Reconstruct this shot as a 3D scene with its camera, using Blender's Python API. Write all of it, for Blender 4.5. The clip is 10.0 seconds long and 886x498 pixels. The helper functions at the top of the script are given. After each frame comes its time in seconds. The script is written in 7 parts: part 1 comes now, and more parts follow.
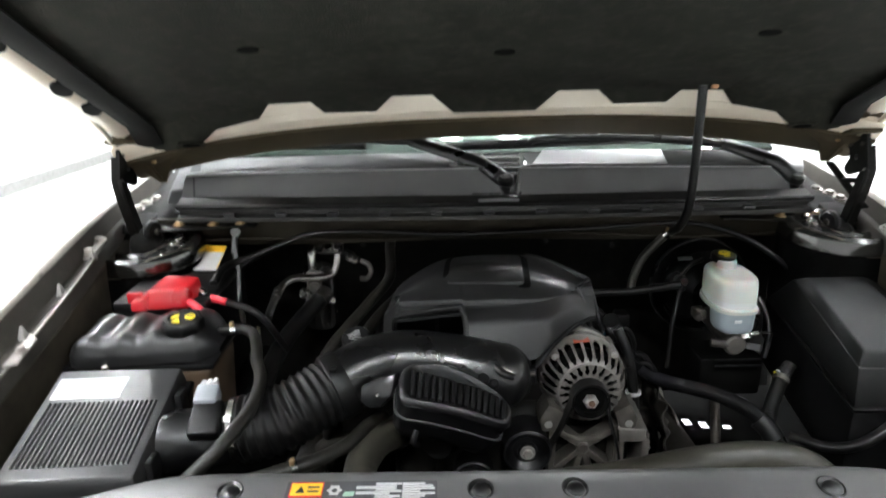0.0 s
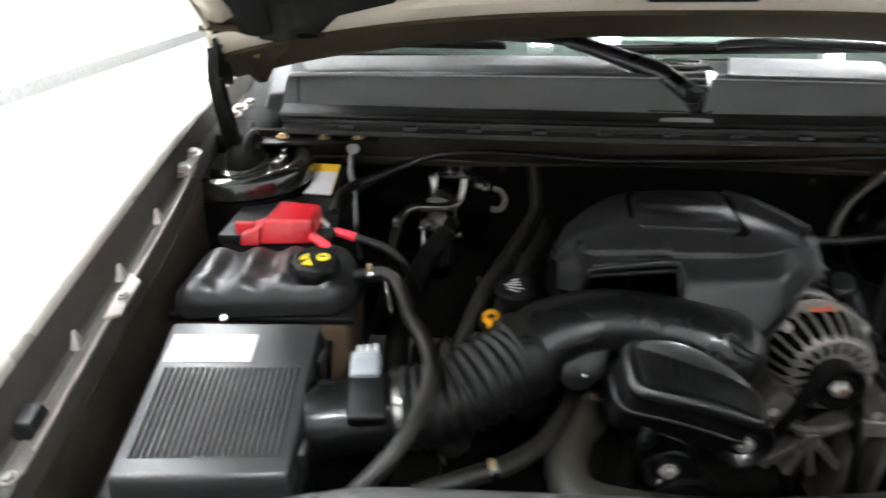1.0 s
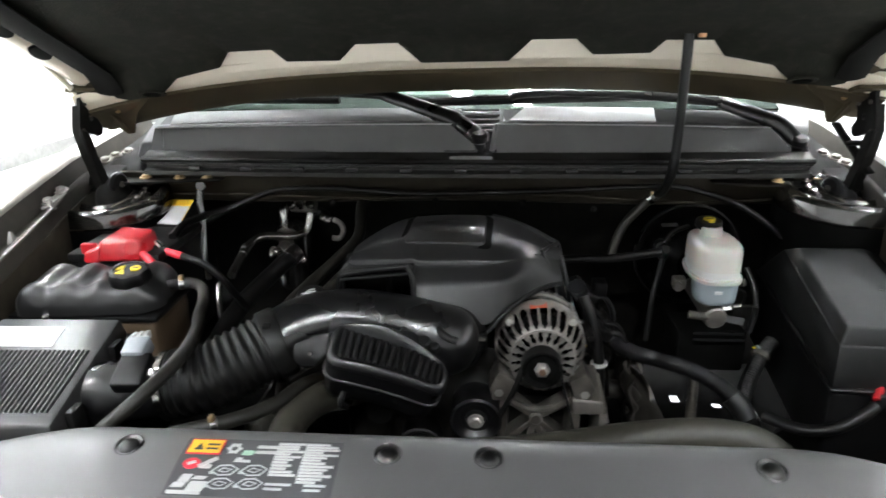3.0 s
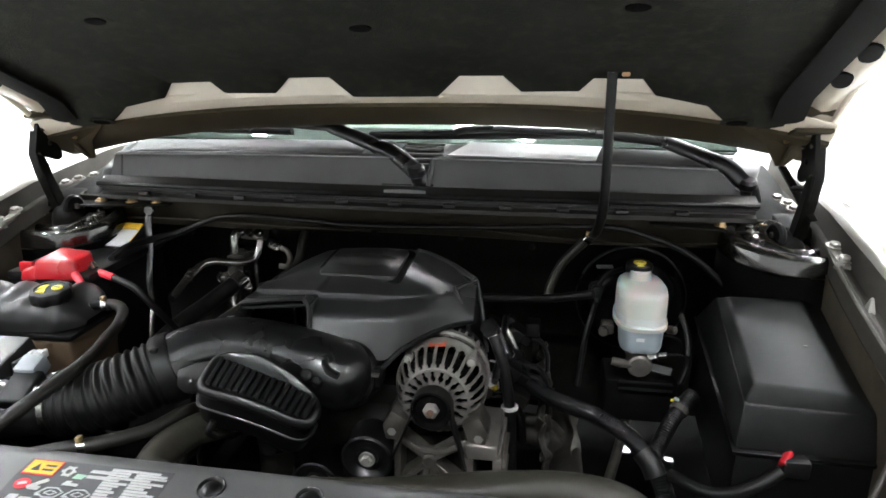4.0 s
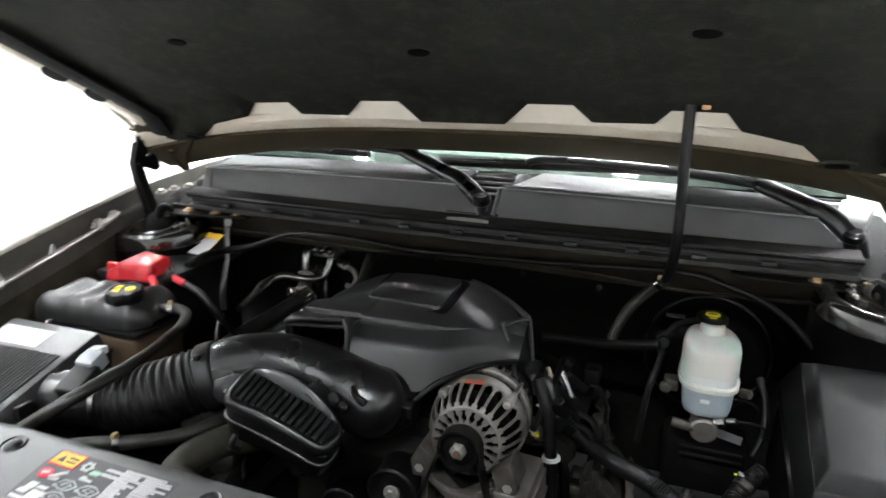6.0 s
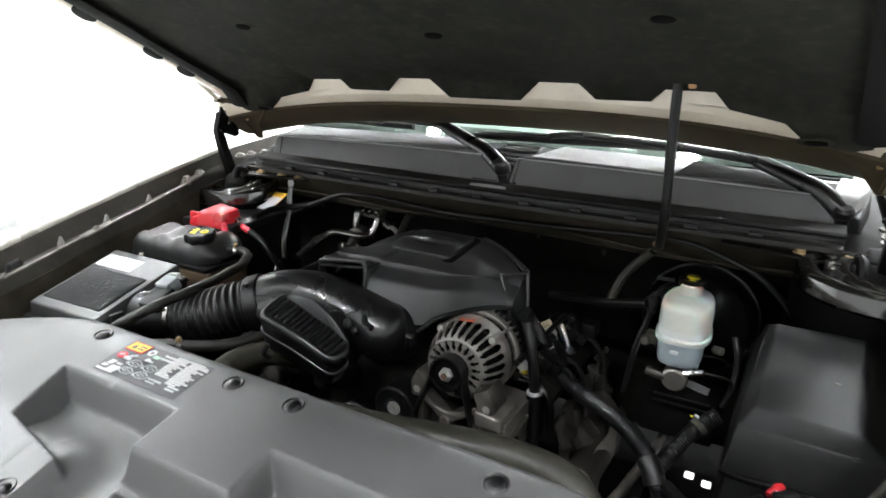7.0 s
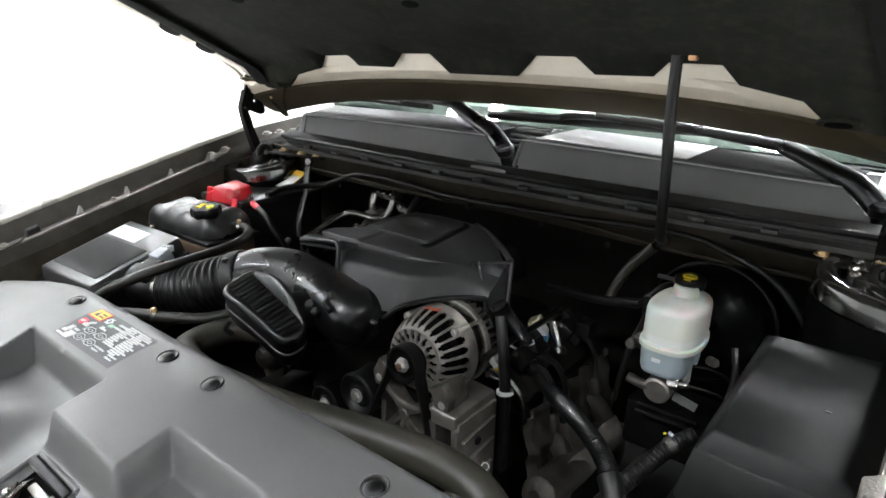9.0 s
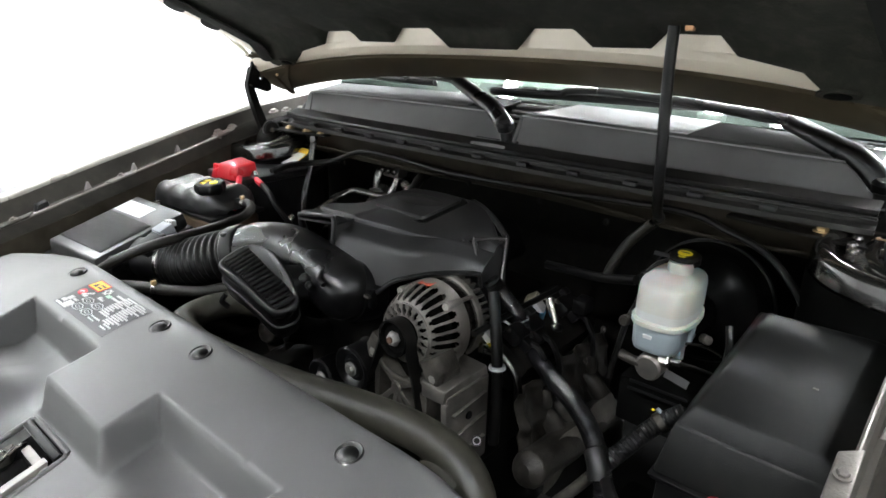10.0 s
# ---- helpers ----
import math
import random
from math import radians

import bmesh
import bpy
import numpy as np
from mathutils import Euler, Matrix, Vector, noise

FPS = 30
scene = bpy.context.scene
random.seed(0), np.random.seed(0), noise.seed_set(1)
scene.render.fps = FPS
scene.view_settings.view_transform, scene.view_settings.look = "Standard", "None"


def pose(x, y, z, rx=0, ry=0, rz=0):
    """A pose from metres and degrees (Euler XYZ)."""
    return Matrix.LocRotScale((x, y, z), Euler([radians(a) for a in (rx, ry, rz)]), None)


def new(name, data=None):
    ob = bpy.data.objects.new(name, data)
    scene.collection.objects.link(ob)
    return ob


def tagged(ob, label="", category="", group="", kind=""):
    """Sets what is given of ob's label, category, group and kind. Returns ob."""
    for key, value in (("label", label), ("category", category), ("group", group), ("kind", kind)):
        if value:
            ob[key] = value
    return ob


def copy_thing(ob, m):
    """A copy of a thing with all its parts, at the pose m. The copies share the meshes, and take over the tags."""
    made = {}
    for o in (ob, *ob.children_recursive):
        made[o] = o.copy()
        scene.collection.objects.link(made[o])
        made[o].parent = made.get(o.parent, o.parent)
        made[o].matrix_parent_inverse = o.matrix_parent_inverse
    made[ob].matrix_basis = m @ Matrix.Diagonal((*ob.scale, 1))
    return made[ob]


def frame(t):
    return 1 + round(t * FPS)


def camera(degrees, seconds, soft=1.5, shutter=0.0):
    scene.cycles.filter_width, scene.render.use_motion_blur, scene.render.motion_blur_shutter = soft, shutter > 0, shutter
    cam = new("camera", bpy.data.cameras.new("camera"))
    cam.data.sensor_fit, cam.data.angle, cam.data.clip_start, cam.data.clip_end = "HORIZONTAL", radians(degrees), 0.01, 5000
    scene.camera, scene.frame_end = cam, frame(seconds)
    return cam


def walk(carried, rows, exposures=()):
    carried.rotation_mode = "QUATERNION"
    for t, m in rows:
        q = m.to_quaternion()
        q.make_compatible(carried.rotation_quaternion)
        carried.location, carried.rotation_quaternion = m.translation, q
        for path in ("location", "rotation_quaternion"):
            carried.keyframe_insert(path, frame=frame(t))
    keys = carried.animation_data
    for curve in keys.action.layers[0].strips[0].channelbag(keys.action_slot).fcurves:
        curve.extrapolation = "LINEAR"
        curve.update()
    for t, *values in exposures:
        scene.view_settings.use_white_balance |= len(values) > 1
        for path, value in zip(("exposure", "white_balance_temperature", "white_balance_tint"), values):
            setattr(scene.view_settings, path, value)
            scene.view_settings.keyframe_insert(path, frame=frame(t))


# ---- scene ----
cam = camera(70.4, 10.0, soft=1.6, shutter=0.5)
METRES, EYE, TILT, LEAN, TURN = 2.3, 1.57, -18.0, 0.9, 0.0
ROWS = [
    (0.0, 0.0, 0.0, 0.0, 0.0, 0.0, -0.0),
    (0.5, -0.0175, 0.0494, -0.0017, 0.44, -4.75, -2.09),
    (1.0, -0.1177, 0.1141, 0.0081, 1.89, -7.81, -2.16),
    (1.5, -0.1507, 0.1425, 0.0117, 3.93, -9.07, -5.34),
    (2.0, -0.0629, 0.126, 0.0048, 8.23, -7.09, -2.64),
    (2.5, 0.019, 0.0802, 0.0022, 6.92, -3.88, -2.17),
    (3.0, 0.0675, 0.0295, -0.0113, 3.55, -2.56, -1.43),
    (4.5, 0.2034, 0.0516, -0.0009, 10.39, 0.9, -4.15),
    (5.0, 0.1928, 0.0422, -0.0041, 10.53, 1.2, -3.71),
    (5.5, 0.1932, 0.038, -0.0087, 8.92, 2.36, -3.74),
    (6.0, 0.2224, 0.0745, 0.0038, 18.52, 1.53, -8.18),
    (7.5, 0.3537, 0.0199, -0.0149, 28.02, -1.98, -10.98),
    (8.0, 0.3654, 0.0492, -0.0082, 29.11, -2.11, -10.84),
    (8.5, 0.3779, 0.0918, 0.0056, 33.44, -2.56, -13.01),
    (9.0, 0.3932, 0.1161, 0.0087, 36.93, -4.39, -13.32),
    (9.5, 0.4092, 0.1262, 0.0092, 38.48, -5.26, -13.61),
    (10.0, 0.4119, 0.1314, 0.0072, 39.09, -6.37, -13.55),
]
walk(cam, [(t, pose(-0.1, 0, EYE, TILT, LEAN, TURN) @ pose(METRES * x, METRES * y, METRES * z, 90 + pitch, roll, yaw)) for t, x, y, z, yaw, pitch, roll in ROWS])

# ---- light ----
scene.view_settings.exposure = 0.30
world = bpy.data.worlds.new("world")
scene.world = world
world.use_nodes = True
world.node_tree.nodes["Background"].inputs[0].default_value = (0.9, 0.95, 1.0, 1)
world.node_tree.nodes["Background"].inputs[1].default_value = 0.05
LAMP_GLOW = 530.0


# ---- materials ----
def mat(name, color, rough=0.5, metal=0.0, vary=0.15, scale=18.0, bump=0.0, fine=400.0, coat=0.0, spec=0.5, dust=0.0):
    """A surface with blotches, fine grain in its relief and its gloss, and some dust on it."""
    m = bpy.data.materials.new(name)
    m.use_nodes = True
    nt = m.node_tree
    p = nt.nodes["Principled BSDF"]
    tc = nt.nodes.new("ShaderNodeTexCoord")
    n1 = nt.nodes.new("ShaderNodeTexNoise")
    n1.inputs["Scale"].default_value, n1.inputs["Detail"].default_value = scale, 6
    nt.links.new(tc.outputs["Object"], n1.inputs["Vector"])
    ramp = nt.nodes.new("ShaderNodeMapRange")
    ramp.inputs[1].default_value, ramp.inputs[2].default_value = 0.3, 0.7
    ramp.inputs[3].default_value, ramp.inputs[4].default_value = 1 - vary, 1 + vary
    nt.links.new(n1.outputs["Fac"], ramp.inputs[0])
    mix = nt.nodes.new("ShaderNodeVectorMath")
    mix.operation = "SCALE"
    mix.inputs[0].default_value = color
    nt.links.new(ramp.outputs[0], mix.inputs["Scale"])
    out = mix.outputs[0]
    if dust:
        n3 = nt.nodes.new("ShaderNodeTexNoise")
        n3.inputs["Scale"].default_value, n3.inputs["Detail"].default_value = 45, 8
        nt.links.new(tc.outputs["Object"], n3.inputs["Vector"])
        r3 = nt.nodes.new("ShaderNodeMapRange")
        r3.inputs[1].default_value, r3.inputs[2].default_value = 0.48, 0.75
        r3.inputs[3].default_value, r3.inputs[4].default_value = 0.0, dust
        nt.links.new(n3.outputs["Fac"], r3.inputs[0])
        mx = nt.nodes.new("ShaderNodeMix")
        mx.data_type = "RGBA"
        nt.links.new(r3.outputs[0], mx.inputs["Factor"])
        nt.links.new(out, mx.inputs["A"])
        mx.inputs["B"].default_value = (0.22, 0.19, 0.15, 1)
        out = mx.outputs["Result"]
    nt.links.new(out, p.inputs["Base Color"])
    n2 = nt.nodes.new("ShaderNodeTexNoise")
    n2.inputs["Scale"].default_value, n2.inputs["Detail"].default_value = fine, 3
    nt.links.new(tc.outputs["Object"], n2.inputs["Vector"])
    r2 = nt.nodes.new("ShaderNodeMapRange")
    r2.inputs[3].default_value, r2.inputs[4].default_value = max(rough - 0.1, 0.02), min(rough + 0.1, 1)
    nt.links.new(n1.outputs["Fac"], r2.inputs[0])
    nt.links.new(r2.outputs[0], p.inputs["Roughness"])
    p.inputs["Metallic"].default_value = metal
    p.inputs["Specular IOR Level"].default_value = spec
    p.inputs["Coat Weight"].default_value = coat
    p.inputs["Coat Roughness"].default_value = 0.08
    if bump:
        b = nt.nodes.new("ShaderNodeBump")
        b.inputs["Strength"].default_value, b.inputs["Distance"].default_value = bump, 0.002
        nt.links.new(n2.outputs["Fac"], b.inputs["Height"])
        nt.links.new(b.outputs[0], p.inputs["Normal"])
    return m


def glowing(name, color, strength):
    m = bpy.data.materials.new(name)
    m.use_nodes = True
    p = m.node_tree.nodes["Principled BSDF"]
    p.inputs["Base Color"].default_value = (0.8, 0.8, 0.8, 1)
    p.inputs["Emission Color"].default_value = (*color, 1)
    p.inputs["Emission Strength"].default_value = strength
    return m


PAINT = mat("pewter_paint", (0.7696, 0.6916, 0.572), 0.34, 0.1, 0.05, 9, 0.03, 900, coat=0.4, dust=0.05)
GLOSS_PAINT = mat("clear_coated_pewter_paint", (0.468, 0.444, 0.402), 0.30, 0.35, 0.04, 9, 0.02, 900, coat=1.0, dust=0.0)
# dark steel; low in the bay the near-black also carries the shade
DARK_STEEL = mat("dark_shaded_steel", (0.004608, 0.00432, 0.003744), 0.6, 0.0, 0.25, 14, 0.05, 500, spec=0.12, dust=0.03)
TOWER = mat("glossy_dark_steel", (0.0136, 0.01275, 0.01105), 0.16, 0.0, 0.2, 14, 0.02, 200, coat=1.0, spec=0.8, dust=0.0)
FELT = mat("hood_liner_felt", (0.02007, 0.02037, 0.01653), 0.95, 0.0, 0.3, 12, 0.6, 260, spec=0.135, dust=0.06)
COVER = mat("grained_grey_plastic", (0.09307, 0.09274, 0.09307), 0.38, 0.0, 0.06, 8, 0.12, 1100, spec=0.8, dust=0.02)
BLACK = mat("black_plastic", (0.003456, 0.003456, 0.003744), 0.42, 0.0, 0.2, 12, 0.10, 800, spec=0.24, dust=0.015)
BLACK_SATIN = mat("satin_black_plastic", (0.006336, 0.006336, 0.006624), 0.38, 0.0, 0.15, 10, 0.07, 900, spec=0.28, dust=0.012)
BLACK_GLOSS = mat("glossy_black_plastic", (0.00476, 0.00476, 0.0051), 0.30, 0.0, 0.2, 12, 0.01, 300, coat=0.25, spec=0.55, dust=0.006)
CHANNEL = mat("worn_black_channel", (0.0322, 0.03175, 0.03036), 0.5, 0.0, 0.2, 12, 0.12, 700, spec=0.315, dust=0.05)
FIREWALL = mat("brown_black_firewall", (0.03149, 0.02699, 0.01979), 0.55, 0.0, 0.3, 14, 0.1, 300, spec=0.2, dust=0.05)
TOP = mat("engine_cover_plastic", (0.01287, 0.01287, 0.01344), 0.38, 0.0, 0.12, 10, 0.10, 900, spec=0.5, dust=0.02)
AIRLID = mat("sheeny_grey_plastic", (0.02805, 0.02805, 0.02876), 0.36, 0.0, 0.12, 10, 0.10, 900, spec=0.75, dust=0.02)
INNER = mat("dusty_inner_fender", (0.05162, 0.04422, 0.03318), 0.65, 0.0, 0.35, 14, 0.1, 300, spec=0.08, dust=0.04)
LID = mat("grey_black_plastic", (0.0357, 0.0357, 0.03613), 0.42, 0.0, 0.12, 10, 0.1, 900, spec=0.45, dust=0.012)
DULL = mat("grimy_aluminium", (0.05715, 0.05245, 0.04572), 0.5, 0.45, 0.35, 40, 0.45, 250, dust=0.2, spec=0.45)
COWL = mat("cowl_plastic", (0.1116, 0.1116, 0.1108), 0.5, 0.0, 0.12, 9, 0.15, 900, dust=0.05, spec=0.45)
COWL_LIGHT = mat("light_grey_plastic", (0.3825, 0.3825, 0.3825), 0.58, 0.0, 0.05, 9, 0.1, 900)
RUBBER = mat("black_rubber", (0.004032, 0.004032, 0.004032), 0.36, 0.0, 0.3, 25, 0.12, 500, spec=0.34, dust=0.03)
HOSE = mat("olive_grey_hose", (0.02656, 0.02509, 0.01919), 0.42, 0.0, 0.2, 20, 0.15, 600, spec=0.4, dust=0.06)
DARKHOSE = mat("dark_grey_hose", (0.01004, 0.009446, 0.007675), 0.42, 0.0, 0.2, 20, 0.15, 600, spec=0.36, dust=0.04)
ALU = mat("cast_aluminium", (0.2017, 0.1883, 0.1715), 0.42, 0.7, 0.25, 30, 0.35, 350, dust=0.15, spec=0.45)
STEEL = mat("bright_steel", (0.558, 0.54, 0.513), 0.22, 1.0, 0.15, 30, 0.1, 300)
ZINC = mat("yellow_zinc", (0.55, 0.40, 0.22), 0.38, 0.8, 0.3, 40, 0.1, 300)
RUST = mat("rusty_iron", (0.012, 0.010, 0.0085), 0.75, 0.1, 0.4, 30, 0.4, 200, dust=0.04)
RED = mat("red_plastic", (0.3876, 0.00969, 0.01615), 0.30, 0.0, 0.08, 12, 0.06, 700, coat=0.4)
RED_TAPE = mat("red_tape", (0.65, 0.03, 0.05), 0.4)
WHITE = mat("milky_plastic", (0.4791, 0.4791, 0.4405), 0.38, 0.0, 0.05, 15, 0.05, 500)
WHITE.node_tree.nodes["Principled BSDF"].inputs["Subsurface Weight"].default_value = 0.25
WHITE.node_tree.nodes["Principled BSDF"].inputs["Subsurface Scale"].default_value = 0.02
FLUID = mat("bluish_fluid_plastic", (0.2495, 0.2948, 0.3175), 0.36, 0.0, 0.06, 15, 0.05, 500)
TAN = mat("tan_coolant_tank", (0.085, 0.0578, 0.0357), 0.42, 0.0, 0.25, 10, 0.05, 500)
YELLOW = mat("yellow_print", (0.68, 0.527, 0.017), 0.5)
ORANGE = mat("orange_print", (0.88, 0.52, 0.035), 0.45)
PAPER = mat("white_label", (0.5161, 0.5161, 0.5161), 0.45, 0.0, 0.05)
PRINT = mat("grey_print", (0.4675, 0.4845, 0.493), 0.5)
DARKPRINT = mat("dark_print", (0.05, 0.05, 0.05), 0.5)
GREY_CONN = mat("light_grey_connector", (0.2677, 0.2933, 0.3187), 0.4)
BLUE = mat("blue_plastic", (0.08, 0.30, 0.50), 0.4)
COPPER = mat("copper_clip", (0.60, 0.33, 0.17), 0.4, 0.6)
FLOOR = mat("white_floor", (0.82, 0.82, 0.80), 0.4, 0.0, 0.02, 2, 0.02, 60)
WALL = mat("white_wall", (0.84, 0.84, 0.83), 0.7, 0.0, 0.02, 2, 0.05, 80)
# brown that puts the shade on the hood's rear edge into its colour
SHADED_BROWN = mat("shaded_hood_brown", (0.056, 0.044, 0.0262), 0.7, 0.0, 0.2, 10, 0.1, 300, spec=0.15)
FLANGE = mat("dark_flange_paint", (0.05468, 0.05058, 0.04374), 0.52, 0.0, 0.2, 14, 0.05, 500, spec=0.28, dust=0.08)
DARKROOM = mat("dark_grey_paint", (0.10, 0.10, 0.105), 0.8, 0.0, 0.1, 2, 0.05, 80)
# sheenless black for dark parts and for shade painted into the bay's depths
VOID = mat("black_and_deep_shade", (0.004, 0.004, 0.0038), 0.9, 0.0, 0.3, 14, 0.1, 300, spec=0.03)
BINDING = mat("dark_grey_binding", (0.01049, 0.01049, 0.009684), 0.9, 0.0, 0.12, 20, 0.2, 500, spec=0.09)
NUT = mat("pale_zinc_nut", (0.40, 0.385, 0.36), 0.4, 0.5, 0.1, 40, 0.1, 300)
# near-black that paints the shade inside holes, slots and wells
RECESS = mat("recess_shade_black", (0.006, 0.0065, 0.0065), 0.7, spec=0.2)
DASHTOP = mat("grey_dashboard_top", (0.085, 0.09, 0.085), 0.7)
GLOW = glowing("lamp_diffuser", (0.95, 0.98, 1.0), LAMP_GLOW)

GLASS = bpy.data.materials.new("green_glass")
GLASS.use_nodes = True
_g = GLASS.node_tree.nodes["Principled BSDF"]
_g.inputs["Base Color"].default_value = (0.62, 0.78, 0.68, 1)
_g.inputs["Roughness"].default_value = 0.02
_g.inputs["IOR"].default_value = 1.5
_g.inputs["Transmission Weight"].default_value = 1.0


# ---- building helpers ----
def mesh_of(name, bm, material, crease=38):
    bmesh.ops.recalc_face_normals(bm, faces=bm.faces)
    me = bpy.data.meshes.new(name)
    for f in bm.faces:
        f.smooth = True
    bm.to_mesh(me)
    bm.free()
    me.set_sharp_from_angle(angle=radians(crease))
    me.materials.append(material)
    return me


def thing(name, label, category, at=(0, 0, 0), group="", kind=""):
    ob = new(name)
    ob.empty_display_size = 0.05
    ob.location = at
    return tagged(ob, label, category, group, kind)


def part(name, bm, material, parent, label="", crease=38):
    ob = new(name, mesh_of(name, bm, material, crease))
    if parent is not None:
        ob.parent = parent
        if parent.type == "EMPTY":
            ob.matrix_parent_inverse = Matrix.Translation(-parent.location)
    return tagged(ob, label)


def single(name, bm, material, label, category, group="", kind="", crease=38):
    return tagged(part(name, bm, material, None, "", crease), label, category, group, kind)


def join(*bms):
    """Several bmeshes as one."""
    out = bmesh.new()
    for b in bms:
        me = bpy.data.meshes.new("tmp")
        b.to_mesh(me)
        b.free()
        out.from_mesh(me)
        bpy.data.meshes.remove(me)
    return out


def smooth_path(points, sub=6):
    pts = [Vector(p) for p in points]
    if len(pts) < 3:
        return [pts[0].lerp(pts[1], i / sub) for i in range(sub + 1)]
    ext = [pts[0] * 2 - pts[1]] + pts + [pts[-1] * 2 - pts[-2]]
    out = []
    for i in range(1, len(ext) - 2):
        a, b, c, d = ext[i - 1:i + 3]
        for k in range(sub):
            t = k / sub
            out.append(0.5 * (2 * b + (c - a) * t + (2 * a - 5 * b + 4 * c - d) * t * t + (3 * b - a - 3 * c + d) * t ** 3))
    return out + [pts[-1]]


def tube(points, r, seg=12, sub=6, radius=None, flat=1.0):
    """A round pipe along a smooth path; radius(s) scales it along its length, flat squeezes it."""
    path = smooth_path(points, sub)
    bm = bmesh.new()
    t = (path[1] - path[0]).normalized()
    side = t.orthogonal().normalized()
    rings = []
    for i, p in enumerate(path):
        t2 = (path[min(i + 1, len(path) - 1)] - path[max(i - 1, 0)]).normalized()
        side = (t.rotation_difference(t2) @ side).normalized()
        side = (side - t2 * side.dot(t2)).normalized()
        t = t2
        up = t.cross(side)
        rr = r * (radius(i / (len(path) - 1)) if radius else 1)
        rings.append([bm.verts.new(p + (side * math.cos(a) + up * math.sin(a) * flat) * rr) for a in (2 * math.pi * k / seg for k in range(seg))])
    for a, b in zip(rings, rings[1:]):
        for k in range(seg):
            bm.faces.new((a[k], a[(k + 1) % seg], b[(k + 1) % seg], b[k]))
    bm.faces.new(rings[0][::-1])
    bm.faces.new(rings[-1])
    return bm


def axis_matrix(at, way):
    """A frame at a place whose z runs along a direction."""
    return Matrix.Translation(at) @ Vector(way).to_track_quat("Z", "Y").to_matrix().to_4x4()


def lathe(profile, m, seg=24):
    """Turns (radius, height) pairs round the z of m; closed at both ends."""
    bm = bmesh.new()
    rings = [[bm.verts.new(m @ Vector((max(r, 1e-4) * math.cos(2 * math.pi * k / seg), max(r, 1e-4) * math.sin(2 * math.pi * k / seg), h))) for k in range(seg)] for r, h in profile]
    for a, b in zip(rings, rings[1:]):
        for k in range(seg):
            bm.faces.new((a[k], a[(k + 1) % seg], b[(k + 1) % seg], b[k]))
    bm.faces.new(rings[0][::-1])
    bm.faces.new(rings[-1])
    return bm


def lathe_ring(m, r0, r1, z0, z1, seg=40):
    """A flat ring between two radii and two heights."""
    bm = bmesh.new()
    rings = [[bm.verts.new(m @ Vector((r * math.cos(2 * math.pi * k / seg), r * math.sin(2 * math.pi * k / seg), h))) for k in range(seg)] for r, h in ((r0, z0), (r1, z0), (r1, z1), (r0, z1))]
    for i in range(4):
        a, b = rings[i], rings[(i + 1) % 4]
        for k in range(seg):
            bm.faces.new((a[k], a[(k + 1) % seg], b[(k + 1) % seg], b[k]))
    return bm


def disc(at, way, r, h, bevel=0.0, seg=20):
    b = min(bevel, h / 2.01, r / 2.01)
    prof = [(r, 0), (r, h)] if not b else [(r - b, 0), (r, b), (r, h - b), (r - b, h)]
    return lathe(prof, axis_matrix(at, way), seg)


def hexa(bottom, top, bevel=0.0, segs=2):
    """A solid between four lower and four upper corners, with rounded edges."""
    bm = bmesh.new()
    a = [bm.verts.new(p) for p in bottom]
    b = [bm.verts.new(p) for p in top]
    n = len(a)
    bm.faces.new(a[::-1])
    bm.faces.new(b)
    for k in range(n):
        bm.faces.new((a[k], a[(k + 1) % n], b[(k + 1) % n], b[k]))
    if bevel:
        bmesh.ops.bevel(bm, geom=bm.edges[:], offset=bevel, segments=segs, affect="EDGES", profile=0.5, clamp_overlap=True)
    return bm


def rbox(at, size, bevel=0.0, m=None, segs=2):
    """A box with rounded edges; at is its middle."""
    m = m or Matrix()
    x, y, z = (s / 2 for s in size)
    ring = [(-x, -y), (x, -y), (x, y), (-x, y)]
    place = Matrix.Translation(at) @ m.to_3x3().to_4x4()
    return hexa([place @ Vector((*q, -z)) for q in ring], [place @ Vector((*q, z)) for q in ring], bevel, segs)


def sheet(fn, us, vs, thick=0.0):
    """A bent sheet through fn(u, v), with a thickness."""
    bm = bmesh.new()
    g = [[bm.verts.new(fn(u, v)) for v in vs] for u in us]
    for i in range(len(us) - 1):
        for j in range(len(vs) - 1):
            bm.faces.new((g[i][j], g[i + 1][j], g[i + 1][j + 1], g[i][j + 1]))
    if thick:
        bmesh.ops.recalc_face_normals(bm, faces=bm.faces)
        bmesh.ops.solidify(bm, geom=bm.faces[:], thickness=thick)
    return bm


def steps(a, b, n):
    return [a + (b - a) * i / n for i in range(n + 1)]


def curve1(pairs, x):
    """A value between given (x, value) pairs, on straight lines."""
    xs, ys = zip(*pairs)
    return float(np.interp(x, xs, ys))


def bolt(name, at, way, r, material, parent, label="", head=0.55):
    """A hexagon bolt with its washer."""
    m = axis_matrix(at, way)
    bm = join(lathe([(r * 1.5, 0), (r * 1.5, r * 0.25)], m, 16), lathe([(r, r * 0.2), (r, r * (0.2 + head)), (r * 0.8, r * (0.35 + head))], m, 6))
    return part(name, bm, material, parent, label)


def rounded(points, k, n=4):
    """A closed outline whose corners are rounded off over a length k."""
    out = []
    for i, p in enumerate(points):
        a, c = points[i - 1], points[(i + 1) % len(points)]
        q0, q1 = p + (a - p).normalized() * k, p + (c - p).normalized() * k
        out += [q0.lerp(p, t).lerp(p.lerp(q1, t), t) for t in steps(0, 1, n)]
    return out


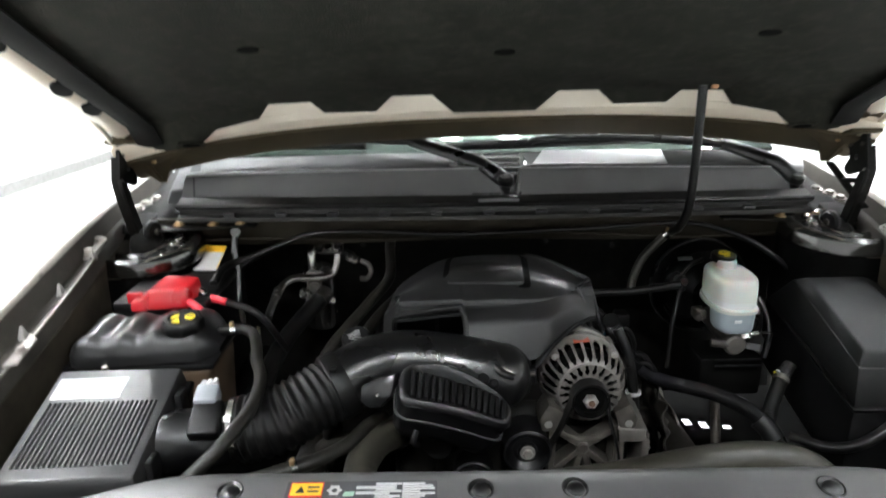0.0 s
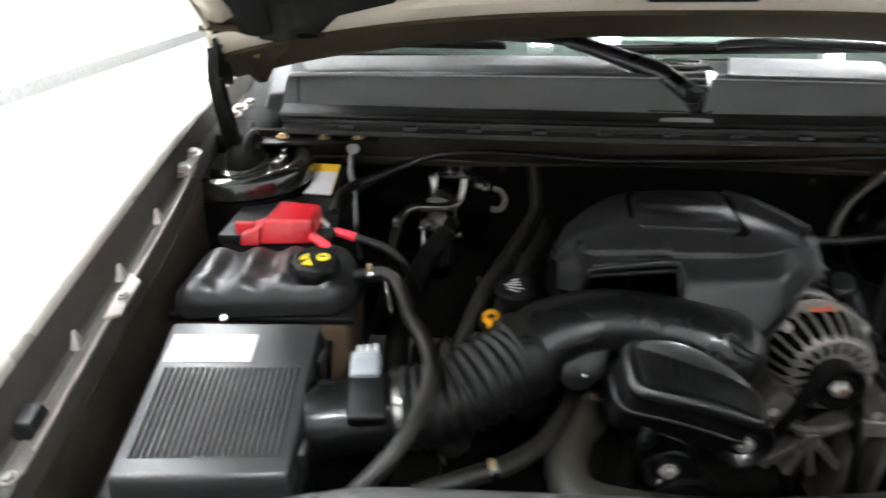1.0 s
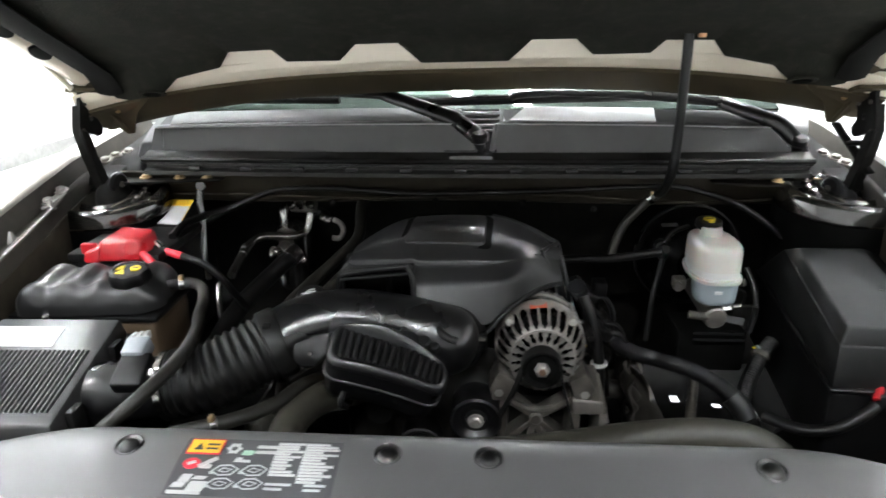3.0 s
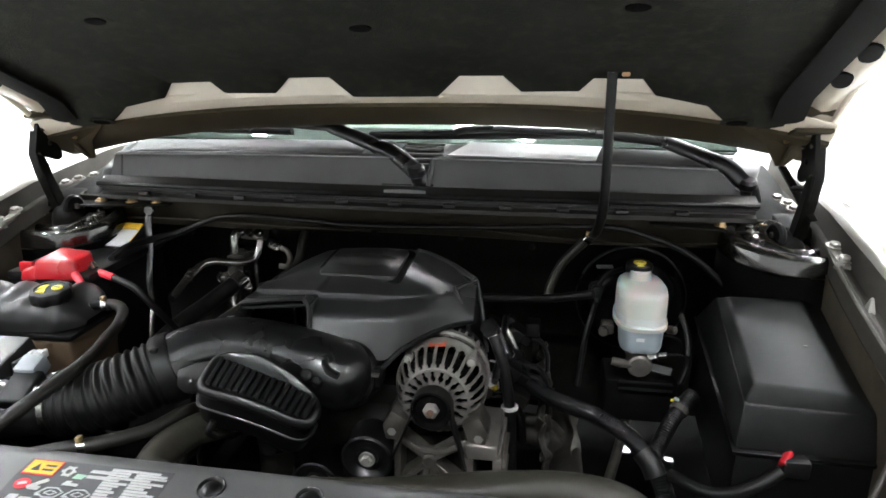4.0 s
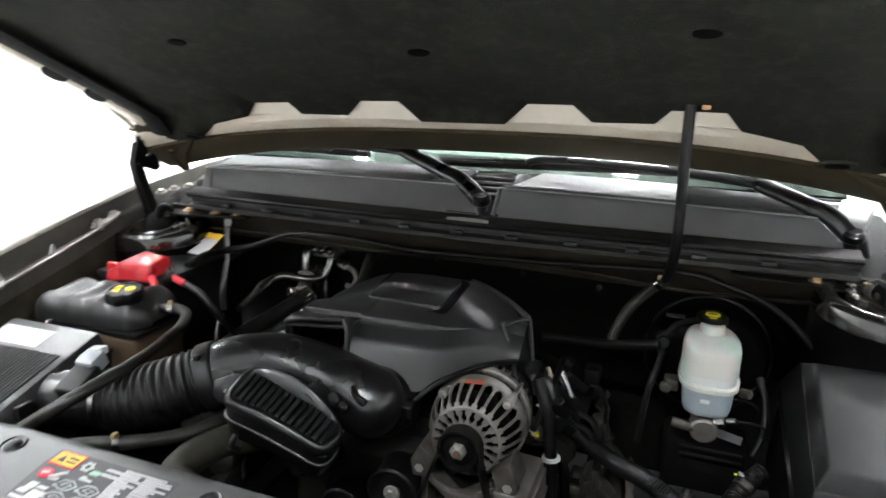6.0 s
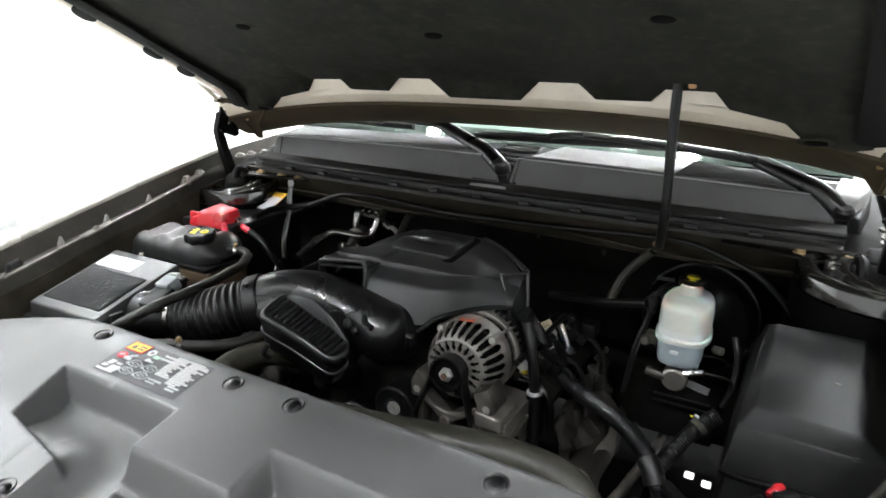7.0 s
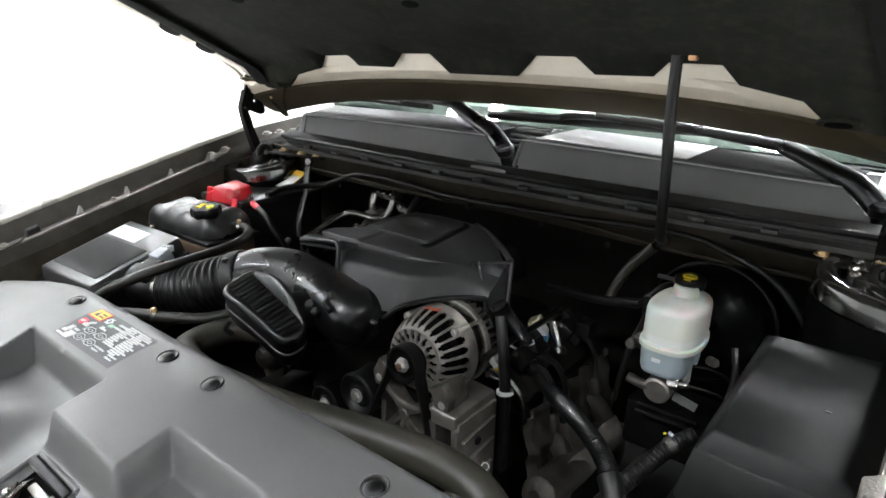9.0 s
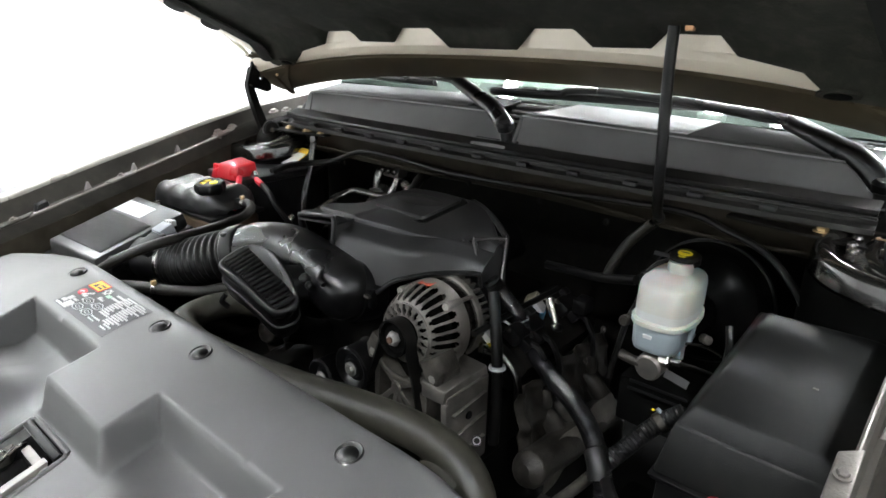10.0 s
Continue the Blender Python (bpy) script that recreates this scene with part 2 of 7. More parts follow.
# ---- the room ----
def room():
    x0, x1, y0, y1, h = -5.0, 5.5, -4.5, 14.0, 3.6
    single("floor", rbox(((x0 + x1) / 2, (y0 + y1) / 2, -0.05), (x1 - x0 + 0.4, y1 - y0 + 0.4, 0.1)), FLOOR, "smooth white painted workshop floor", "floor", kind="structure")
    single("ceiling", rbox(((x0 + x1) / 2, (y0 + y1) / 2, h + 0.05), (x1 - x0 + 0.4, y1 - y0 + 0.4, 0.1)), DARKROOM, "dark grey ceiling with rows of light panels", "ceiling", kind="structure")
    for name, at, size in (("wall_west", (x0 - 0.1, (y0 + y1) / 2, h / 2), (0.2, y1 - y0, h)), ("wall_east", (x1 + 0.1, (y0 + y1) / 2, h / 2), (0.2, y1 - y0, h)),
                           ("wall_south", ((x0 + x1) / 2, y0 - 0.1, h / 2), (x1 - x0 + 0.4, 0.2, h)), ("wall_north", ((x0 + x1) / 2, y1 + 0.1, h / 2), (x1 - x0 + 0.4, 0.2, h))):
        # the south wall is never seen; its grey limits light from the front
        single(name, rbox(at, size), mat("light_balance_grey", (0.45, 0.45, 0.445), 0.8, 0.0, 0.08, 2, 0.05, 80) if name == "wall_south" else WALL, "unseen grey south wall, toned to set the front light" if name == "wall_south" else "plain white wall of the photo booth", "wall", kind="structure")
    single("baseboard", rbox((x0 + 0.012, (y0 + y1) / 2, 0.11), (0.024, y1 - y0 - 0.1, 0.14), 0.004), mat("grey_trim", (0.22, 0.22, 0.215), 0.5), "pale grey trim along the wall", "baseboard", kind="structure")
    lamp = thing("ceiling_light", "rectangular white ceiling light panel, switched on", "ceiling light", (0, 0, h), "ceiling lights")
    part("casing", rbox((0, 0, h - 0.03), (0.18, 0.23, 0.06), 0.008), WALL, lamp)
    part("diffuser", rbox((0, 0, h - 0.065), (0.13, 0.18, 0.012), 0.003), GLOW, lamp, "glowing diffuser")
    spots = [(x, y) for x in (-3.9, -2.25, -1.75, -0.1, 0.34, 1.9, 2.35, 3.9) for y in (-1.6, 0.2, 2.35, 3.9, 4.6, 7.0, 10.0) if (y > 0 or abs(x) > 2 or abs(x) < 1) and not (x > 3 and y < 5 or x > 2 and 0 < y < 3)]
    for x, y in spots[1:]:
        copy_thing(lamp, pose(x, y, h))
    lamp.location = (*spots[0], h)


room()


# ---- truck body: fenders, firewall, cowl, windshield ----
def rail_z(y):
    """Height of the fender's upper edge."""
    return curve1(((0.2, 0.95), (0.7, 1.035), (0.9, 1.086), (1.2, 1.160), (1.4, 1.204), (1.7, 1.238)), y)


def seam_x(y):
    """Half width between the inner seams of the gutters."""
    return curve1(((0.5, 0.808), (0.7, 0.815), (0.9, 0.823), (1.1, 0.827), (1.2, 0.833), (1.3, 0.846), (1.4, 0.852)), y)


def truck_body():
    mat_clip = mat("pale_clip_plastic", (0.30, 0.29, 0.27), 0.5)
    body = thing("truck_body", "pewter pickup truck body with its hood raised", "truck", (0, 1.0, 0.0))
    for s in (-1, 1):
        # outer fender skin, rolled over its top edge, and the dark gutter inside it
        edge = lambda y: 0.879 + 0.02 * max(0.0, y - 1.4)
        prof = ((0.085, -0.52), (0.082, -0.30), (0.070, -0.09), (0.060, -0.04), (0.050, -0.018), (0.036, -0.006), (0.018, -0.001), (0.0, 0.0), (-0.008, -0.001), (-0.014, -0.006), (-0.016, -0.016))
        ys = steps(0.25, 1.75, 16)
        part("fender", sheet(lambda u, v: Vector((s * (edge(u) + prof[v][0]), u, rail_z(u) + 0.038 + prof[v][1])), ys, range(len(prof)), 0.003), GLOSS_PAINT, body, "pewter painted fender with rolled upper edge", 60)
        lip = ((-0.04, 0.026), (0.03, 0.020), (0.16, -0.010), (0.26, -0.018), (0.55, -0.022), (0.62, -0.019), (0.80, -0.020), (0.90, -0.014), (1.0, -0.016), (1.0, -0.03), (0.99, -0.05))
        part("fender_flange", sheet(lambda u, v: Vector((s * ((edge(u) - 0.014) * (1 - lip[v][0]) + seam_x(u) * lip[v][0]), u, rail_z(u) + lip[v][1])), ys, range(len(lip)), 0.003), FLANGE, body, "dark inner fender gutter")
        part("flange_edge", tube([(s * seam_x(y), y, rail_z(y) - 0.015) for y in steps(0.35, 1.30, 12)], 0.0036, 6, 2), ALU, body, "worn pale seam edge")
        # inner wheelhouse wall below the flange
        wall = ((0.832, -0.05), (0.836, -0.12), (0.84, -0.35), (0.82, -0.55))
        fn2 = lambda u, v: Vector((s * (wall[v][0] - 0.832 + seam_x(u)), u, rail_z(u) + wall[v][1]))
        part("inner_fender", sheet(fn2, steps(0.35, 1.5, 8), range(4), 0.004), INNER, body)
        # push clips along the flange
        for y in (0.62, 0.88, 1.0, 1.125, 1.25):
            z = rail_z(y) - 0.02
            bm = hexa([(s * 0.836, y - 0.009, z), (s * 0.849, y - 0.009, z), (s * 0.849, y + 0.009, z), (s * 0.836, y + 0.009, z)],
                      [(s * 0.842, y - 0.002, z + 0.024), (s * 0.846, y - 0.002, z + 0.024), (s * 0.846, y + 0.003, z + 0.024), (s * 0.842, y + 0.003, z + 0.024)], 0.001)
            part("push_clip", bm, mat_clip, body, "small pale push clip")
        # bolted tabs of the flange
        for y, out, tabs in ((0.70, 0.0, DULL), (0.955 if s < 0 else 0.915, 0.0, ALU), (1.275, 0.034, NUT)):
            z = rail_z(y) - 0.012
            a, b = s * (0.808 + out), s * (0.829 + out)
            part("flange_tab", hexa([(a, y - 0.03, z - 0.010), (b, y - 0.04, z - 0.012), (b, y + 0.045, z + 0.010), (a, y + 0.03, z + 0.006)], [(a, y - 0.03, z - 0.004), (b, y - 0.04, z - 0.006), (b, y + 0.045, z + 0.016), (a, y + 0.03, z + 0.012)], 0.002), tabs, body, "bare metal tab")
            for d in ((0.0,) if out == 0 else (-0.018, 0.028)):
                bolt("flange_bolt", ((a + b) / 2, y + d, z + 0.006 + d * 0.24), (0, -0.2, 1), 0.006 if out == 0 else 0.010, ALU if out == 0 else NUT, body)
        part("rubber_stop", hexa([(s * 0.822, 0.75, rail_z(0.75) - 0.022), (s * 0.850, 0.75, rail_z(0.75) - 0.022), (s * 0.850, 0.785, rail_z(0.785) - 0.022), (s * 0.822, 0.785, rail_z(0.785) - 0.022)], [(s * 0.826, 0.754, rail_z(0.754) + 0.002), (s * 0.846, 0.754, rail_z(0.754) + 0.002), (s * 0.846, 0.780, rail_z(0.780) + 0.003), (s * 0.826, 0.780, rail_z(0.780) + 0.003)], 0.003), RUBBER, body, "black rubber hood stop")
        # glossy pressed shelf that rings the hinge foot
        cx, cy = s * 0.82 + 0.006, 1.394
        rp = [(0.056, 1.098), (0.060, 1.118)]
        rp += [(0.080 - 0.018 * math.cos(a), 1.120 + 0.012 * math.sin(a)) for a in steps(0.3, 2.9, 6)]
        rp += [(0.116 - 0.018 * math.cos(a), 1.120 - 0.006 * math.sin(a)) for a in steps(0.3, 2.8, 5)]
        rp += [(0.152 - 0.020 * math.cos(a), 1.118 + 0.014 * math.sin(a)) for a in steps(0.3, 3.1, 8)]
        rp += [(0.174, 1.108), (0.175, 1.094)]
        fnr = lambda u, v: Vector((cx - s * rp[v][0] * 0.86 * math.cos(u), cy - rp[v][0] * 0.64 * math.sin(u), rp[v][1] + (0.034 if s > 0 else 0.010) + 0.02 * (0.6 - math.sin(u))))
        shelf = part("hinge_shelf", sheet(fnr, steps(-0.75, 2.0, 30), range(len(rp)), 0.003), TOWER, body, "glossy dark pressed shelf", 70)
        # black sheet added for the shade below the shelf
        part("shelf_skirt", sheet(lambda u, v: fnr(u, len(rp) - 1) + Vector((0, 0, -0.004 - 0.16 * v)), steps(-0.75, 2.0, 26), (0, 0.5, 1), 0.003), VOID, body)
        for u in (0.05, 0.30, -0.25):
            q = fnr(u, 11)
            part("shelf_stud", disc(q, (0, -0.3, 1), 0.008, 0.022, 0.003), STEEL, shelf)
        for u in (0.55, 0.95):
            q = fnr(u, 11)
            part("shelf_dimple", disc(q - Vector((0, 0, 0.003)), (0, 0, 1), 0.010, 0.006, 0.002), RECESS, shelf)
        part("shelf_floor", disc((cx, cy, 1.06), (0, 0, 1), 0.075, 0.01), DARK_STEEL, body)
        part("inner_apron", rbox((s * 0.80, 1.45, 0.95), (0.05, 0.30, 0.34), 0.01), DARK_STEEL, body)
        # bracket plate with its bolts beside the cowl
        part("cowl_bracket", hexa([(s * 0.54, 1.395, 1.176), (s * 0.80, 1.385, 1.168), (s * 0.80, 1.47, 1.168), (s * 0.54, 1.45, 1.176)],
                                  [(s * 0.54, 1.395, 1.181), (s * 0.80, 1.385, 1.173), (s * 0.80, 1.47, 1.173), (s * 0.54, 1.45, 1.181)], 0.001), DARK_STEEL, body)
        for x in ((-0.58, -0.645, -0.725) if s < 0 else (0.682, 0.763)):
            bolt("bracket_bolt", (x, 1.418, 1.178), (0, 0, 1), 0.009, ZINC, body, "zinc plated bolt")
        # hinge post casting behind the tower
        part("hinge_mount", hexa([(s * 0.73, 1.40, 1.15), (s * 0.88, 1.38, 1.15), (s * 0.88, 1.62, 1.17), (s * 0.74, 1.62, 1.17)],
                                 [(s * 0.765, 1.50, 1.22), (s * 0.84, 1.50, 1.205), (s * 0.86, 1.75, 1.25), (s * 0.75, 1.66, 1.29)], 0.012), DARK_STEEL, body)
        part("hinge_base", hexa([(s * 0.785, 1.395, 1.165), (s * 0.87, 1.39, 1.165), (s * 0.87, 1.56, 1.18), (s * 0.795, 1.56, 1.18)], [(s * 0.79, 1.40, 1.185), (s * 0.865, 1.40, 1.185), (s * 0.865, 1.55, 1.205), (s * 0.80, 1.55, 1.205)], 0.004), DARK_STEEL, body)
        for y, x in ((1.43, 0.82), (1.48, 0.825), (1.53, 0.82)):
            bolt("hinge_bolt", (s * x, y, 1.215), (0, -0.2, 1), 0.010, ALU, body)
        part("corner_filler", hexa([(s * 0.66, 1.475, 1.18), (s * 0.79, 1.46, 1.16), (s * 0.79, 1.64, 1.19), (s * 0.66, 1.62, 1.19)], [(s * 0.66, 1.51, 1.255), (s * 0.775, 1.51, 1.24), (s * 0.80, 1.66, 1.285), (s * 0.66, 1.65, 1.285)], 0.006), BLACK, body)
        if s < 0:
            continue
        part("end_cap", hexa([(s * 0.715, 1.478, 1.24), (s * 0.75, 1.478, 1.235), (s * 0.78, 1.56, 1.25), (s * 0.72, 1.56, 1.25)], [(s * 0.732, 1.495, 1.285), (s * 0.765, 1.495, 1.28), (s * 0.795, 1.57, 1.305), (s * 0.73, 1.57, 1.312)], 0.008), COWL_LIGHT, body, "grey plastic cowl end cap")
    # firewall, its lower part coloured near black for the shade down there
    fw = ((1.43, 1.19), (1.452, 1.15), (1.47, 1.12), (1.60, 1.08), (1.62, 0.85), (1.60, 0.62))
    for name, rows, paint in (("firewall", fw[:4], FIREWALL), ("lower_firewall", fw[3:], DARK_STEEL)):
        part(name, sheet(lambda u, v: Vector((u, rows[v][0] + 0.012 * math.cos(u * 7), rows[v][1])), steps(-0.82, 0.82, 24), range(len(rows)), 0.006), paint, body, "dark firewall with its shade in the colour")
    for x, y, z in ((-0.30, 1.443, 1.115), (-0.06, 1.443, 1.122), (0.14, 1.443, 1.118), (0.30, 1.443, 1.105), (-0.52, 1.450, 1.10)):
        bolt("firewall_stud", (x, y, z), (0, -1, 0.2), 0.005, DARK_STEEL, body)
    part("firewall_seam", tube([(x, 1.437 + 0.012 * math.cos(x * 7), 1.133 + 0.006 * math.sin(x * 9)) for x in steps(-0.78, 0.78, 24)], 0.003, 6, 1), FIREWALL, body, "ridge of sealer along the firewall")
    # channel of stacked folds below the cowl
    ch = ((1.425, 1.185), (1.398, 1.186), (1.398, 1.195), (1.412, 1.20), (1.412, 1.207), (1.398, 1.211), (1.40, 1.225), (1.43, 1.236))
    part("cowl_channel", sheet(lambda u, v: Vector((u, ch[v][0] + 0.018 * (u / 0.7) ** 2, ch[v][1])), steps(-0.725, 0.75, 16), range(len(ch)), 0.003), CHANNEL, body, "black channel with rubber seal")
    part("seal", tube([(x, 1.398 + 0.018 * (x / 0.7) ** 2, 1.222) for x in steps(-0.725, 0.75, 10)], 0.007, 8, 2), RUBBER, body)
    for k in range(11):
        x = -0.6 + 0.12 * k
        part("seal_clip", rbox((x, 1.394 + 0.018 * (x / 0.7) ** 2, 1.204), (0.026, 0.014, 0.008), 0.002), LID, body)
    # front bulkhead below the radiator cover, cross member and splash shield
    part("front_bulkhead", rbox((0, 0.56, 0.68), (1.5, 0.12, 0.42), 0.01), DARK_STEEL, body)
    part("headlamp_panel", rbox((-0.74, 0.60, 0.85), (0.22, 0.16, 0.1), 0.02), DARK_STEEL, body)
    part("headlamp_panel", rbox((0.74, 0.60, 0.85), (0.22, 0.16, 0.1), 0.02), DARK_STEEL, body)
    part("frame_rail", rbox((-0.45, 1.0, 0.55), (0.09, 1.1, 0.16), 0.012), DARK_STEEL, body)
    part("frame_rail", rbox((0.50, 0.86, 0.55), (0.09, 0.84, 0.16), 0.012), DARK_STEEL, body)
    # added black pan that closes the bay below, with small gaps beside the rail
    xs, ys = steps(-0.94, 0.94, 94), steps(0.45, 1.89, 96)
    bm = bmesh.new()
    g = [[bm.verts.new((x, y, 0.575 + 0.01 * math.sin(9 * x) * math.cos(7 * y))) for y in ys] for x in xs]
    gaps = ((0.545, 1.485, 0.012, 0.016), (0.59, 1.470, 0.012, 0.016), (0.650, 1.460, 0.018, 0.012))
    for i in range(94):
        for j in range(96):
            cx, cy = (xs[i] + xs[i + 1]) / 2, (ys[j] + ys[j + 1]) / 2
            if not any(abs(cx - a) < p and abs(cy - b) < q for a, b, p, q in gaps):
                bm.faces.new((g[i][j], g[i + 1][j], g[i + 1][j + 1], g[i][j + 1]))
    part("closing_pan", bm, VOID, body)
    for s in (-1, 1):
        m = axis_matrix((s * 0.72, 1.02, 0.39), (s, 0, 0))
        tyre = part("wheel", lathe([(0.25, 0.0), (0.36, 0.0), (0.39, 0.03), (0.39, 0.19), (0.36, 0.22), (0.25, 0.22)], m, 40), RUBBER, body, "black tyre on a steel rim")
        part("rim", lathe([(0.25, 0.02), (0.25, 0.21), (0.22, 0.16), (0.06, 0.14), (0.05, 0.18), (0.0, 0.18)], m, 40), ALU, tyre)
    # windshield and the dashboard behind it
    ws = lambda u, v: Vector((u * (1 - 0.06 * v), 1.575 + 0.07 * (u / 0.75) ** 2 + 0.62 * v, 1.312 - 0.012 * (u / 0.75) ** 2 + 0.40 * v))
    pane = part("windshield", sheet(ws, steps(-0.76, 0.76, 16), steps(0, 1, 4), 0.005), GLASS, body, "green tinted windshield glass")
    pane.visible_shadow = False
    part("dashboard", sheet(lambda u, v: Vector((u, 1.60 + 0.07 * (u / 0.75) ** 2 + 0.75 * v, 1.295 + 0.03 * v)), steps(-0.76, 0.76, 10), steps(0, 1, 3), 0.01), DASHTOP, body)
    part("windshield_frit", sheet(lambda u, v: Vector((u, 1.574 + 0.07 * (u / 0.75) ** 2 + 0.05 * v, 1.305 - 0.012 * (u / 0.75) ** 2 + 0.032 * v)), steps(-0.76, 0.76, 16), (0, 1), 0.002), BLACK, body)
    return body


def cowl_panel(s, x_in, label, light):
    """One half of the plastic cowl grille below the windshield; its outer end slopes. x_in is the end by the wiper."""
    bend = lambda x: 0.045 * (x / 0.7) ** 2
    yz = ((1.430, 1.232), (1.434, 1.238), (1.446, 1.286), (1.449, 1.294), (1.455, 1.299), (1.462, 1.301))
    outer = (0.752, 0.750, 0.690, 0.682, 0.678, 0.676) if s > 0 else (0.742, 0.741, 0.730, 0.726, 0.724, 0.722)
    drop = lambda x: 0.016 * (x / 0.7) ** 2

    def fn(u, v):
        inner = x_in - (0.022 if s > 0 else 0.045) * (1 - v / 5)
        x = inner + (outer[v] - inner) * u
        return Vector((s * x, yz[v][0] + bend(x), yz[v][1] - drop(x)))
    c = part("cowl_panel", sheet(fn, steps(0, 1, 18), range(len(yz)), 0.003), COWL, BODY, label)
    # sunken dark field on top, with thin slats across it
    end = outer[-1]
    tray = lambda u, v: (lambda x: Vector((s * x, 1.460 + 0.112 * v + bend(x), 1.298 + 0.012 * v - drop(x))))(x_in + 0.01 + (end - x_in - 0.01 + 0.03 * v) * u)
    part("grille_tray", sheet(tray, steps(0, 1, 14), (0, 0.5, 1), 0.002), RECESS, c, "dark sunken grille field")
    spans = ((x_in + 0.045, x_in + 0.085), (0.430, end - 0.02)) if light else ((x_in + 0.09, end - 0.03),)
    for a, b in spans:
        for k in range(12):
            t = k / 11
            y = 1.465 + 0.100 * t
            lo, hi = (a, b + 0.035 * t) if a > 0.2 or not light else (x_in + 0.02 + 0.055 * t, b)
            xs = steps(lo, hi, 6)
            part("grille_slat", tube([(s * x, y + bend(x), 1.3015 + (y - 1.46) * 0.11 - drop(x)) for x in xs], 0.0020, 5, 1), COWL, c)
    if light:
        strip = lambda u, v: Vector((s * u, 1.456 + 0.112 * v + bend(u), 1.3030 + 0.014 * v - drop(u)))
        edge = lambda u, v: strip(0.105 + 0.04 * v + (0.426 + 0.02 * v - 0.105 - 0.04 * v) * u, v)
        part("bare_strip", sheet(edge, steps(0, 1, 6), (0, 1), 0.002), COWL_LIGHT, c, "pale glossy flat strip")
    part("end_seam", tube([(s * 0.706, y + bend(0.708), z - 0.015) for y, z in yz[1:4]], 0.0022, 6, 2), LID, c) if s < 0 else None
    part("end_rib", tube([fn(0, 1), fn(0, 3)], 0.005, 8, 3), COWL, c)
    part("top_bead", tube([fn(u, 3) + Vector((0, -0.001, 0.002)) for u in steps(0, 1, 14)], 0.0018, 6, 1), COWL_LIGHT, c, "pale bead along the upper edge")
    return c


def wiper(piv, elbow, tip, blade_from, blade_to, label):
    w = thing("wiper", label, "wiper", piv, "wipers")
    p, e, t, b0, b1 = (Vector(q) for q in (piv, elbow, tip, blade_from, blade_to))
    part("spindle", join(disc(p - Vector((0, -0.006, 0.05)), (0, -0.2, 1), 0.013, 0.05, 0.004), disc(p - Vector((0, 0, 0.008)), (0, -0.4, 1), 0.02, 0.025, 0.006)), BLACK_GLOSS, w)
    mid = p.lerp(e, 0.5) + Vector((0, -0.004, 0.012))
    part("arm", tube([p, p.lerp(mid, 0.5) + Vector((0, 0, 0.010)), mid, e], 0.0190, 12, 6, lambda q: 1.1 - 0.25 * q, 0.7), BLACK_GLOSS, w)
    part("arm_joint", tube([p.lerp(e, 0.40) + Vector((0, -0.003, 0.012)), p.lerp(e, 0.46) + Vector((0, -0.003, 0.012))], 0.019, 12, 2, None, 0.72), BLACK, w)
    part("rod", tube([e, e.lerp(t, 0.5) + Vector((0, 0, 0.004)), t], 0.0115, 8, 5, lambda q: 1.15 - 0.45 * q, 0.6), BLACK_GLOSS, w)
    part("rod_hook", tube([t, t.lerp(b0, 0.25), t.lerp(b0, 0.3) - Vector((0, 0, 0.006))], 0.009, 8, 4), BLACK_GLOSS, w)
    part("blade", tube([b0, b0.lerp(b1, 0.5), b1], 0.007, 8, 5, None, 1.4), RUBBER, w, "rubber blade")
    part("blade_spine", tube([b0 + Vector((0, 0, 0.008)), b0.lerp(b1, 0.5) + Vector((0, 0, 0.012)), b1 + Vector((0, 0, 0.008))], 0.004, 6, 5), BLACK_GLOSS, w)
    return w


BODY = truck_body()


def cowl_centre():
    c = part("cowl_centre", hexa([(-0.04, 1.43, 1.225), (0.08, 1.43, 1.225), (0.09, 1.57, 1.25), (-0.05, 1.57, 1.25)], [(-0.04, 1.435, 1.242), (0.08, 1.435, 1.242), (0.10, 1.575, 1.312), (-0.06, 1.575, 1.312)], 0.003), BLACK, BODY, "dark louvred piece round the wiper spindle")
    for k in range(5):
        y = 1.49 + 0.018 * k
        part("louvre", rbox((0.04, y, 1.279 + (y - 1.5) * 0.5), (0.09, 0.006, 0.006), 0.002), COWL, c)
    # pale plate that paints the bright reflection on the channel's lip
    part("lip_reflection", sheet(lambda u, v: Vector((0.022 + 0.046 * u, 1.396 + 0.012 * v * (1 - 0.7 * u * u), 1.2285 + 0.005 * v)), steps(-1, 1, 8), (0, 0.5, 1), 0.002), COWL_LIGHT, c, "pale plate for the reflection on the lip")


cowl_centre()
cowl_panel(-1, 0.0, "dark grey grained cowl panel with fine louvres", False)
cowl_panel(1, 0.085, "dark grey cowl panel with a pale glossy strip", True)
wiper((0.040, 1.442, 1.266), (-0.180, 1.53, 1.350), (-0.45, 1.585, 1.345), (-0.30, 1.585, 1.330), (-0.70, 1.645, 1.325), "black windshield wiper lying across the glass")
wiper((0.742, 1.492, 1.250), (0.575, 1.532, 1.332), (0.20, 1.545, 1.352), (-0.10, 1.572, 1.325), (0.50, 1.565, 1.340), "black wiper beside the fender")


# ---- hood ----
def crown(x):
    return -0.045 * (abs(x) / 0.8) ** 2.4


def liner_edge(x):
    """How low the rear edge of the liner hangs, by its tabs."""
    return curve1(((0, 1.437), (0.086, 1.437), (0.132, 1.478), (0.222, 1.478), (0.258, 1.447), (0.365, 1.449), (0.392, 1.474), (0.488, 1.474), (0.515, 1.443), (0.61, 1.427), (0.65, 1.395), (0.72, 1.392), (0.79, 1.41)), abs(x))


